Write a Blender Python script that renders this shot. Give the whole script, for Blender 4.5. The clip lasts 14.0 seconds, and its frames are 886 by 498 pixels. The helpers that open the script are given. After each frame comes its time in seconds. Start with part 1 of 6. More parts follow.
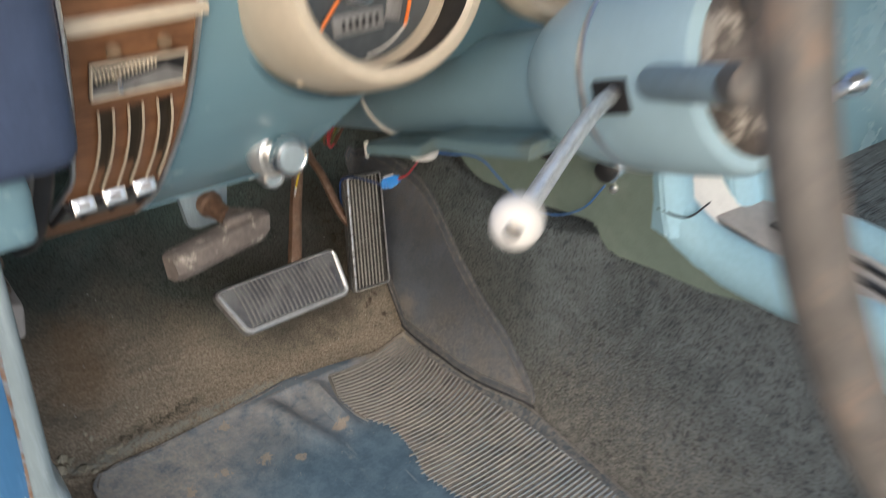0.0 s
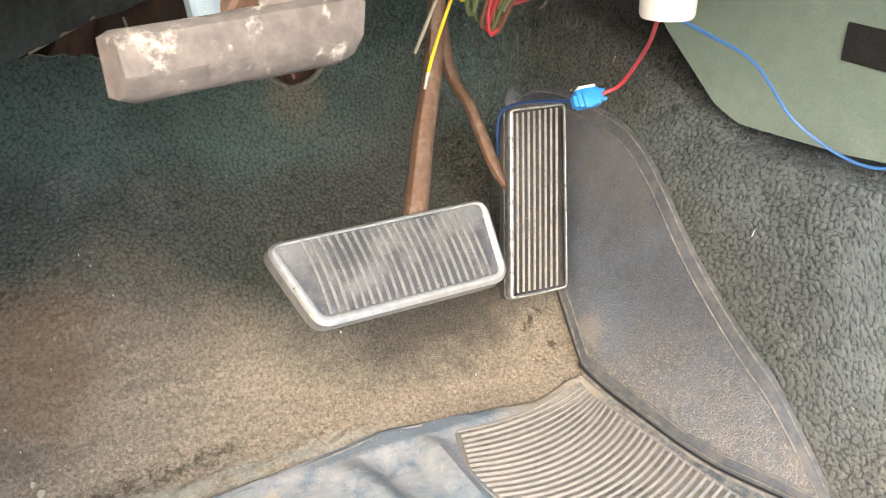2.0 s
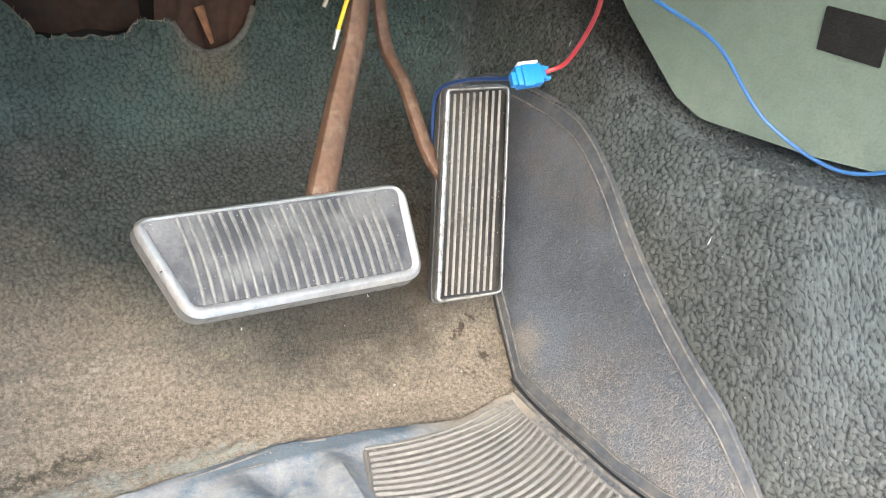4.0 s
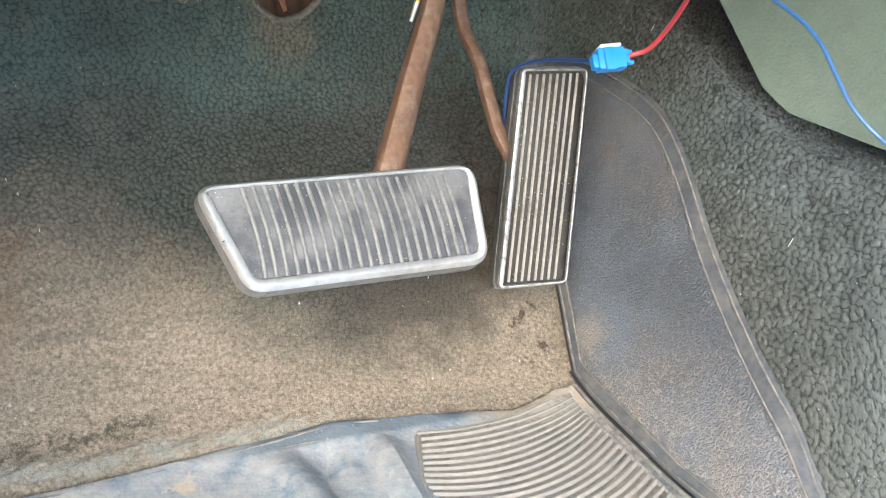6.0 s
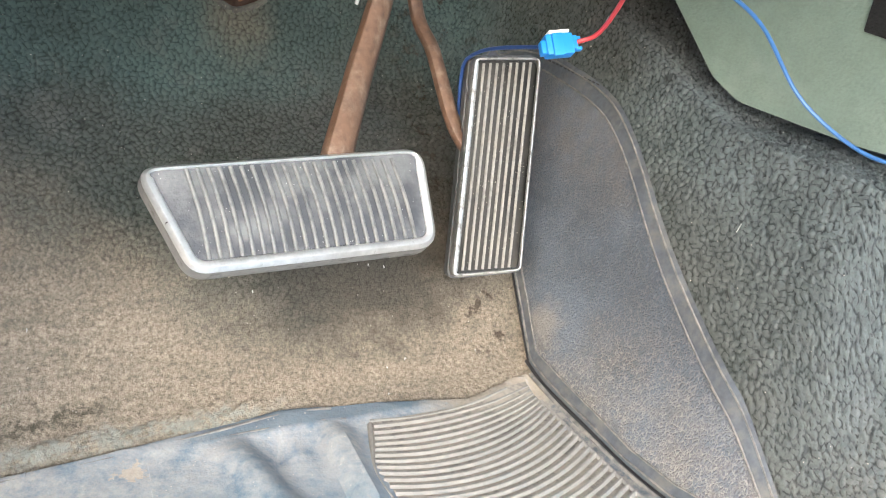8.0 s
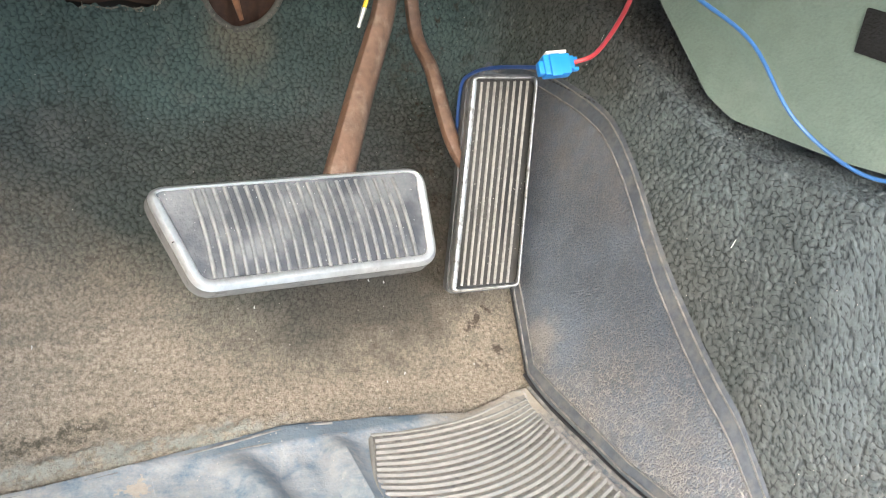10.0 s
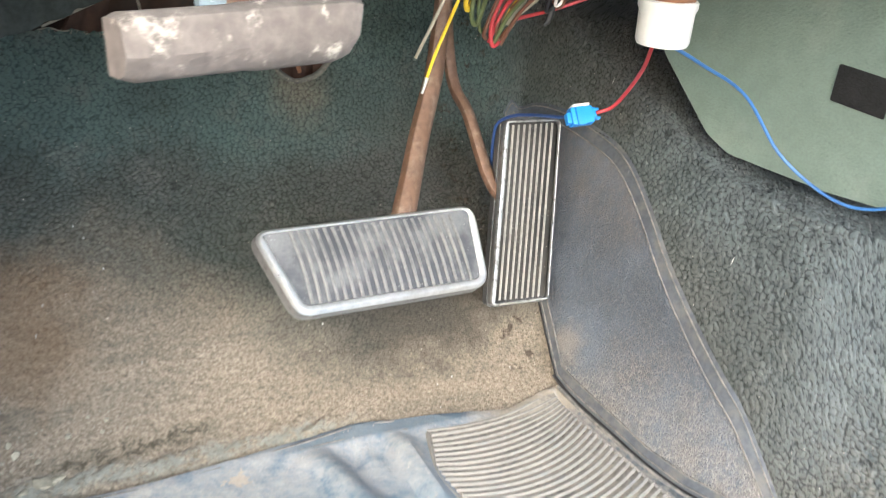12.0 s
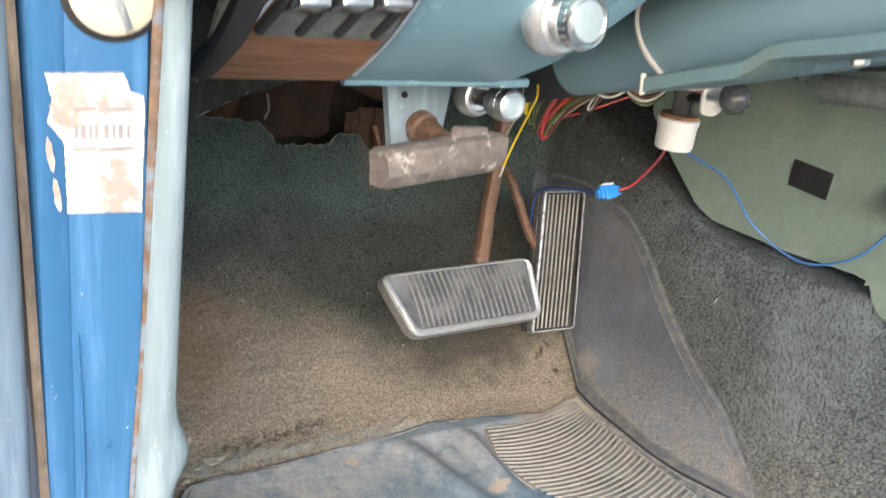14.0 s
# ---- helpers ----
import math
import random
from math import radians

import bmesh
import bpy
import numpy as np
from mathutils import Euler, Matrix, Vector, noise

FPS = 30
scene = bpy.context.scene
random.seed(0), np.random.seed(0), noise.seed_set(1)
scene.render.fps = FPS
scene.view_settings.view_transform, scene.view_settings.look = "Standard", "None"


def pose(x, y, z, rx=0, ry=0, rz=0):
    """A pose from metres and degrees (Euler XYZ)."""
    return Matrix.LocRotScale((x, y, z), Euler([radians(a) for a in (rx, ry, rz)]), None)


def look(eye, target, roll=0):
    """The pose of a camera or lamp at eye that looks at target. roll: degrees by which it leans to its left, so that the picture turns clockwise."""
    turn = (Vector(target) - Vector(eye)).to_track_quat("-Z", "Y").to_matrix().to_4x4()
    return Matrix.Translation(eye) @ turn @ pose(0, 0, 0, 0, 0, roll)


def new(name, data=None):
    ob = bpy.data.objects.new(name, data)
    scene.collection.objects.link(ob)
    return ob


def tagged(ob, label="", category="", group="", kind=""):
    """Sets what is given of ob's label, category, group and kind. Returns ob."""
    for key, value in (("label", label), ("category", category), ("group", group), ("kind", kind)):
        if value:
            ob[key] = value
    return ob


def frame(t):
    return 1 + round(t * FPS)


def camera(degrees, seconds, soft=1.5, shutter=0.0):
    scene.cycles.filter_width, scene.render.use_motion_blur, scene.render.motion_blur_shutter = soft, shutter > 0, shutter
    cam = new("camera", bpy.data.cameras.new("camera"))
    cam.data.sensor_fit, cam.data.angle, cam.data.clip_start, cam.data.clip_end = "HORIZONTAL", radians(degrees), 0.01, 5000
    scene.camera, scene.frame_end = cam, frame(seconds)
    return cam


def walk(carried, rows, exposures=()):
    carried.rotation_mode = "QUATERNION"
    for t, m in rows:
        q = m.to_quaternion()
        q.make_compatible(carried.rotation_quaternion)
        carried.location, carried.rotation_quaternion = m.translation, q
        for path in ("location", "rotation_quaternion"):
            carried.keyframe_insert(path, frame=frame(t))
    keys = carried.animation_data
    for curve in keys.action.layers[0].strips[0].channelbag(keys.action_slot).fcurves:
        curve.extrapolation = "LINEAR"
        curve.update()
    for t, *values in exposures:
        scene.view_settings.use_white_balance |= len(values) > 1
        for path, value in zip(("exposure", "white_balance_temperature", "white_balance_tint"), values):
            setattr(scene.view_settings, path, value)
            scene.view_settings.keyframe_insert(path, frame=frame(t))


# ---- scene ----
cam = camera(52.0, 14.0, soft=1.1, shutter=0.4)
PATH = [
    (0, (-0.415, -0.842, 0.83), (0.64, 0.49, -0.225), 1.7),
    (0.1, (-0.409, -0.805, 0.766), (0.663, 0.526, -0.273), 2.1),
    (0.2, (-0.393, -0.764, 0.714), (0.692, 0.566, -0.313), 2.6),
    (0.3, (-0.377, -0.72, 0.663), (0.718, 0.622, -0.337), 2.7),
    (0.4, (-0.357, -0.669, 0.608), (0.751, 0.691, -0.354), 2.3),
    (0.5, (-0.33, -0.621, 0.569), (0.776, 0.749, -0.378), 2.6),
    (0.7, (-0.289, -0.546, 0.5), (0.818, 0.879, -0.362), 1.7),
    (0.9, (-0.261, -0.518, 0.484), (0.842, 0.943, -0.32), 1.8),
    (1, (-0.257, -0.513, 0.478), (0.823, 0.963, -0.332), 1.7),
    (1.2, (-0.25, -0.523, 0.467), (0.76, 1.0, -0.346), 0.9),
    (1.5, (-0.243, -0.51, 0.463), (0.653, 1.078, -0.359), 0.4),
    (2, (-0.237, -0.508, 0.466), (0.638, 1.073, -0.391), 1.3),
    (2.5, (-0.205, -0.522, 0.471), (0.67, 1.059, -0.385), 2.0),
    (2.7, (-0.201, -0.52, 0.466), (0.686, 1.059, -0.383), 2.2),
    (4.8, (-0.143, -0.444, 0.401), (0.755, 1.129, -0.447), 6.6),
    (5, (-0.149, -0.444, 0.399), (0.734, 1.128, -0.465), 6.8),
    (5.5, (-0.158, -0.444, 0.406), (0.666, 1.149, -0.479), 6.6),
    (6, (-0.158, -0.446, 0.413), (0.646, 1.158, -0.471), 6.8),
    (6.5, (-0.154, -0.453, 0.411), (0.663, 1.149, -0.465), 6.8),
    (7, (-0.146, -0.453, 0.412), (0.685, 1.141, -0.464), 6.8),
    (7.5, (-0.144, -0.457, 0.411), (0.693, 1.139, -0.457), 7.0),
    (8, (-0.142, -0.461, 0.403), (0.703, 1.132, -0.462), 7.3),
    (8.2, (-0.142, -0.463, 0.404), (0.699, 1.131, -0.475), 7.3),
    (10.5, (-0.155, -0.466, 0.417), (0.709, 1.13, -0.423), 7.2),
    (11, (-0.165, -0.472, 0.432), (0.695, 1.124, -0.413), 7.0),
    (11.5, (-0.19, -0.489, 0.445), (0.685, 1.102, -0.393), 7.3),
    (12, (-0.235, -0.527, 0.471), (0.644, 1.059, -0.374), 6.2),
    (12.5, (-0.324, -0.612, 0.462), (0.567, 0.973, -0.371), 5.9),
    (13, (-0.417, -0.633, 0.482), (0.508, 0.936, -0.343), 5.5),
    (13.2, (-0.43, -0.646, 0.486), (0.503, 0.93, -0.317), 6.0),
    (13.5, (-0.436, -0.654, 0.501), (0.518, 0.942, -0.236), 6.7),
    (13.7, (-0.433, -0.651, 0.516), (0.53, 0.939, -0.222), 7.3),
    (14, (-0.44, -0.663, 0.563), (0.537, 0.907, -0.199), 8.2),
]
EXPOSURES = [(0.0, 0.4, 6300, 10), (0.3, 0.7, 6500, 10), (0.5, 1.02, 6800, 10), (0.7, 1.5, 7000, 12), (1.0, 2.08, 6850, 12), (1.5, 2.1, 6850, 12), (2.0, 2.05, 6450, 10), (2.7, 2.04, 6100, 10), (4.8, 2.03, 5880, 7), (11.5, 2.03, 5880, 7), (12.5, 2.17, 5850, 6), (13.0, 1.82, 6050, 8), (14.0, 1.43, 6150, 9)]
walk(cam, [(t, look(eye, target, roll)) for t, eye, target, roll in PATH], EXPOSURES)

# ---- light: soft daylight from the open driver's door and the windscreen ----
world = bpy.data.worlds.new("sky")
scene.world = world
world.use_nodes = True
wn = world.node_tree
sky = wn.nodes.new("ShaderNodeTexSky")
sky.sky_type, sky.sun_disc = "NISHITA", False
sky.sun_elevation, sky.sun_rotation = radians(30), radians(215)
sky.air_density, sky.dust_density = 1.0, 4.0
wn.links.new(sky.outputs["Color"], wn.nodes["Background"].inputs["Color"])
wn.nodes["Background"].inputs["Strength"].default_value = 0.15
sun_data = bpy.data.lights.new("sun", "SUN")
sun_data.energy, sun_data.angle, sun_data.color = 1.5, radians(45), (1.0, 0.98, 0.95)
sun = new("sun", sun_data)
sun.matrix_world = look((0.15, -3.0, 2.3), (0, 0, 0.2))


# ---- node materials ----
class Nodes:
    """A small writer of shader nodes; coordinates are object space, in metres."""

    def __init__(self, name):
        self.mat = bpy.data.materials.new(name)
        self.mat.use_nodes = True
        self.tree = self.mat.node_tree
        self.bsdf = self.tree.nodes["Principled BSDF"]
        self.geo = self.tree.nodes.new("ShaderNodeTexCoord").outputs["Object"]

    def put(self, socket, value):
        if isinstance(value, bpy.types.NodeSocket):
            self.tree.links.new(value, socket)
        elif isinstance(value, tuple) and len(value) == 3 and socket.type == "RGBA":
            socket.default_value = (*value, 1)
        else:
            socket.default_value = value

    def math(self, op, a, b=0.0, c=0.0, clamp=False):
        n = self.tree.nodes.new("ShaderNodeMath")
        n.operation, n.use_clamp = op, clamp
        for i, v in enumerate((a, b, c)):
            self.put(n.inputs[i], v)
        return n.outputs[0]

    def xyz(self, scale=(1, 1, 1), turn=(0, 0, 0)):
        n = self.tree.nodes.new("ShaderNodeMapping")
        self.put(n.inputs["Vector"], self.geo)
        n.inputs["Scale"].default_value = scale
        n.inputs["Rotation"].default_value = [radians(a) for a in turn]
        return n.outputs[0]

    def axis(self, which):
        n = self.tree.nodes.new("ShaderNodeSeparateXYZ")
        self.put(n.inputs[0], self.geo)
        return n.outputs[which]

    def noise(self, scale, detail=4.0, rough=0.55, vector=None, distort=0.0):
        n = self.tree.nodes.new("ShaderNodeTexNoise")
        self.put(n.inputs["Vector"], vector or self.geo)
        for k, v in (("Scale", scale), ("Detail", detail), ("Roughness", rough), ("Distortion", distort)):
            n.inputs[k].default_value = v
        return n.outputs["Fac"]

    def cells(self, scale, feature="F1", vector=None, out="Distance", jitter=1.0):
        n = self.tree.nodes.new("ShaderNodeTexVoronoi")
        n.feature = feature
        self.put(n.inputs["Vector"], vector or self.geo)
        n.inputs["Scale"].default_value = scale
        n.inputs["Randomness"].default_value = jitter
        return n.outputs[out]

    def step(self, value, lo, hi):
        n = self.tree.nodes.new("ShaderNodeMapRange")
        n.interpolation_type = "SMOOTHSTEP"
        self.put(n.inputs[0], value)
        n.inputs[1].default_value, n.inputs[2].default_value = lo, hi
        return n.outputs[0]

    def mix(self, fac, a, b):
        n = self.tree.nodes.new("ShaderNodeMix")
        n.data_type = "RGBA"
        self.put(n.inputs[0], fac)
        self.put(n.inputs[6], a)
        self.put(n.inputs[7], b)
        return n.outputs[2]

    def lerp(self, fac, a, b):
        n = self.tree.nodes.new("ShaderNodeMix")
        self.put(n.inputs[0], fac)
        self.put(n.inputs[2], a)
        self.put(n.inputs[3], b)
        return n.outputs[0]

    def bump(self, height, distance, strength=1.0, below=None):
        n = self.tree.nodes.new("ShaderNodeBump")
        n.inputs["Strength"].default_value = strength
        n.inputs["Distance"].default_value = distance
        self.put(n.inputs["Height"], height)
        if below is not None:
            self.put(n.inputs["Normal"], below)
        return n.outputs[0]

    def done(self, color, rough=0.5, metal=0.0, normal=None, **more):
        self.put(self.bsdf.inputs["Base Color"], color)
        self.put(self.bsdf.inputs["Roughness"], rough)
        self.put(self.bsdf.inputs["Metallic"], metal)
        if normal is not None:
            self.put(self.bsdf.inputs["Normal"], normal)
        for k, v in more.items():
            self.put(self.bsdf.inputs[k.replace("_", " ")], v)
        return self.mat


def plain(name, color, rough=0.5, metal=0.0, grain=120, relief=0.0003, vary=0.25, dirt=None, amount=(0.55, 0.75), dscale=25):
    """Paint, rubber, plastic or metal with fine grain, mottling at two scales and, if asked for, dirt in patches."""
    n = Nodes(name)
    fine, wide = n.noise(grain, 5), n.noise(grain / 9, 3)
    tone = n.math("ADD", n.math("MULTIPLY", fine, 0.5), n.math("MULTIPLY", wide, 0.5))
    col = n.mix(n.step(tone, 0.3, 0.7), tuple(c * (1 - vary) for c in color), tuple(min(c * (1 + vary), 1) for c in color))
    r = n.lerp(fine, max(rough - 0.1, 0.02), min(rough + 0.12, 1))
    if dirt:
        m = n.step(n.math("ADD", n.noise(dscale, 6, 0.65), n.math("MULTIPLY", fine, 0.15)), amount[0] + 0.07, amount[1] + 0.07)
        col = n.mix(m, col, dirt)
        r = n.lerp(m, r, 0.85)
        if metal:
            return n.done(col, r, n.lerp(m, metal, 0.0), n.bump(fine, relief))
    return n.done(col, r, metal, n.bump(fine, relief))


def carpet_material():
    n = Nodes("loop_pile_carpet")
    x, y, z = n.axis(0), n.axis(1), n.axis(2)
    wide, mid, fine = n.noise(9, 4), n.noise(38, 5, 0.6), n.noise(1100, 3)
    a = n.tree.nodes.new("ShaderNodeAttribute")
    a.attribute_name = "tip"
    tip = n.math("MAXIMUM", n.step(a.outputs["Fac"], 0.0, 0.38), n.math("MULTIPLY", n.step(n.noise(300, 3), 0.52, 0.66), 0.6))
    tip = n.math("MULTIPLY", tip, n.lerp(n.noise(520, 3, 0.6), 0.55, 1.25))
    tunnel = n.step(n.math("ADD", x, n.math("MULTIPLY", wide, 0.06)), 0.26, 0.36)
    # clean yarn: teal above, greyer below and by the tunnel
    green = n.mix(n.step(wide, 0.35, 0.65), (0.066, 0.088, 0.081), (0.088, 0.126, 0.118))
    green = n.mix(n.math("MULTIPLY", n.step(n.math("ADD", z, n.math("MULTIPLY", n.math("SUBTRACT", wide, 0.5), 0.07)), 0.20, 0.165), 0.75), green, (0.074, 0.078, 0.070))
    green = n.mix(n.math("MULTIPLY", n.step(n.noise(24, 5, 0.65), 0.50, 0.72), 0.45), green, (0.125, 0.128, 0.117))
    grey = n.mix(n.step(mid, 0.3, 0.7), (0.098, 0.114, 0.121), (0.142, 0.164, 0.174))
    # tunnel yarn turns darker and browner towards the front
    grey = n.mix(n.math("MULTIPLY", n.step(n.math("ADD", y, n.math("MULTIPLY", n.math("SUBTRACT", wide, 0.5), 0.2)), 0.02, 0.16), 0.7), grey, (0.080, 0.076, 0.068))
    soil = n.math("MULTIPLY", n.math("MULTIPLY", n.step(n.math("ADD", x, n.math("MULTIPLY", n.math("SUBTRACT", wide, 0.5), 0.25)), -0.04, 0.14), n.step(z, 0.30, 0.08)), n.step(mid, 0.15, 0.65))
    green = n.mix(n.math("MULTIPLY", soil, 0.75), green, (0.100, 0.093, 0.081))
    base = n.mix(tunnel, green, grey)
    # trodden-in sandy dust on the lower toe board and along the mat, smeared across in streaks
    left = n.step(x, 0.05, -0.2)
    low = n.step(n.math("SUBTRACT", n.math("ADD", z, n.math("MULTIPLY", n.math("SUBTRACT", wide, 0.5), 0.14)), n.math("MULTIPLY", left, 0.050)), 0.120, 0.020)
    off = n.step(n.math("ADD", x, n.math("MULTIPLY", n.math("SUBTRACT", mid, 0.5), 0.08)), 0.275, 0.20)
    smear = n.noise(30, 6, 0.7, n.xyz((0.35, 1.0, 1.0), (0, 0, -12)), 0.6)
    dust = n.math("MULTIPLY", low, off)
    dust = n.math("MULTIPLY", dust, n.step(n.math("ADD", n.math("MULTIPLY", smear, 0.75), n.math("MULTIPLY", n.noise(240, 5, 0.75), 0.45)), 0.30, 0.66), clamp=True)
    # darker under the pedals: soil without dust, plus the pedals' shadow painted in
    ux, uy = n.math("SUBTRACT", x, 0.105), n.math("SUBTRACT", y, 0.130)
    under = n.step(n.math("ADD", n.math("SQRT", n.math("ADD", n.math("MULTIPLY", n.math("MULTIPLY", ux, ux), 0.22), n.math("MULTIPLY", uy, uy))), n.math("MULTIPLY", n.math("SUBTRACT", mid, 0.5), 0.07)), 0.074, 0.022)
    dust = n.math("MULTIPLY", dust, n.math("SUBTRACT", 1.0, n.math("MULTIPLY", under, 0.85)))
    dusty = n.mix(n.step(n.noise(330, 6, 0.8), 0.30, 0.68), (0.120, 0.098, 0.074), (0.390, 0.332, 0.262))
    base = n.mix(n.math("MULTIPLY", n.math("MULTIPLY", low, off), 0.75), base, (0.120, 0.106, 0.083))
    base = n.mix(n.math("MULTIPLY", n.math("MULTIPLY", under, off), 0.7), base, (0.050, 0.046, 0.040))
    col = n.mix(n.math("MULTIPLY", dust, 0.92), base, dusty)
    # soaked-in darker spots where the carpet meets the heel patch
    soak = n.math("MULTIPLY", n.step(n.noise(70, 4, 0.65), 0.55, 0.63), n.math("MULTIPLY", n.step(x, 0.15, 0.19), n.step(y, 0.055, 0.072)))
    col = n.mix(n.math("MULTIPLY", soak, n.math("MULTIPLY", off, 0.85)), col, (0.055, 0.042, 0.032))
    # worn pale fringe of pile along the mat's front edge
    rim = n.math("MULTIPLY", n.step(n.math("ABSOLUTE", n.math("SUBTRACT", y, n.math("ADD", 0.047, n.math("MULTIPLY", n.math("SUBTRACT", mid, 0.5), 0.03)))), 0.011, 0.003), n.step(x, 0.05, -0.03))
    col = n.mix(n.math("MULTIPLY", rim, n.step(n.noise(150, 5, 0.7), 0.34, 0.60)), col, (0.26, 0.265, 0.235))
    # a ragged dark scuff above the fringe
    scuff = n.math("MULTIPLY", n.step(n.math("ABSOLUTE", n.math("SUBTRACT", y, n.math("ADD", n.math("ADD", 0.064, n.math("MULTIPLY", n.math("ADD", x, 0.15), 0.09)), n.math("MULTIPLY", n.math("SUBTRACT", n.noise(70, 6, 0.75), 0.5), 0.05)))), 0.007, 0.0), n.math("MULTIPLY", n.step(x, -0.225, -0.205), n.step(x, -0.085, -0.11)))
    col = n.mix(n.math("MULTIPLY", scuff, n.step(n.noise(130, 4, 0.7), 0.35, 0.55)), col, (0.080, 0.073, 0.054))
    # dry dust lying by the rear of the tunnel's foot
    back = n.math("MULTIPLY", n.step(y, -0.13, -0.24), n.step(x, 0.37, 0.27))
    col = n.mix(n.math("MULTIPLY", n.math("MULTIPLY", back, 0.65), n.step(n.noise(110, 6, 0.7), 0.30, 0.62)), col, (0.27, 0.26, 0.235))
    # an old rust-brown spot near the door
    dx, dy = n.math("SUBTRACT", x, -0.220), n.math("SUBTRACT", y, 0.143)
    d = n.math("SQRT", n.math("ADD", n.math("MULTIPLY", dx, dx), n.math("MULTIPLY", dy, dy)))
    spot = n.step(n.math("ADD", d, n.math("MULTIPLY", n.math("SUBTRACT", mid, 0.5), 0.10)), 0.075, 0.005)
    col = n.mix(n.math("MULTIPLY", spot, 0.45), col, (0.150, 0.082, 0.034))
    # damp tan stain below the torn hole
    hx, hz = n.math("MULTIPLY", n.math("SUBTRACT", x, 0.032), 1.0), n.math("MULTIPLY", n.math("SUBTRACT", z, 0.236), 0.9)
    leak = n.step(n.math("ADD", n.math("SQRT", n.math("ADD", n.math("MULTIPLY", hx, hx), n.math("MULTIPLY", hz, hz))), n.math("MULTIPLY", n.math("SUBTRACT", mid, 0.5), 0.03)), 0.042, 0.006)
    col = n.mix(n.math("MULTIPLY", leak, 0.6), col, (0.175, 0.150, 0.110))
    # lint and grit
    grit = n.math("MULTIPLY", n.step(n.cells(170, "F1", jitter=1.0), 0.085, 0.05), n.step(n.noise(130, 0), 0.56, 0.60))
    col = n.mix(grit, col, (0.50, 0.47, 0.42))
    # yarn roots darker than the worn tips, with gap shade between loops painted in
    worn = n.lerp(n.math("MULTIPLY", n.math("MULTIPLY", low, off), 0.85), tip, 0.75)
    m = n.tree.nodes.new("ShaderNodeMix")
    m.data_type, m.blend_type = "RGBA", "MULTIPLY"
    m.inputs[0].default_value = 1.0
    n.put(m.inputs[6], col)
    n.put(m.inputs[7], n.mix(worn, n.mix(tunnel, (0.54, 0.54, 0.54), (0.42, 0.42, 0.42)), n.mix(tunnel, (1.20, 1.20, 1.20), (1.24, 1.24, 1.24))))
    return n.done(m.outputs[2], 0.95, 0.0, n.bump(n.math("ADD", fine, n.math("MULTIPLY", n.noise(380, 4, 0.75), 1.2)), 0.0016, 1.0), Specular_IOR_Level=0.15)


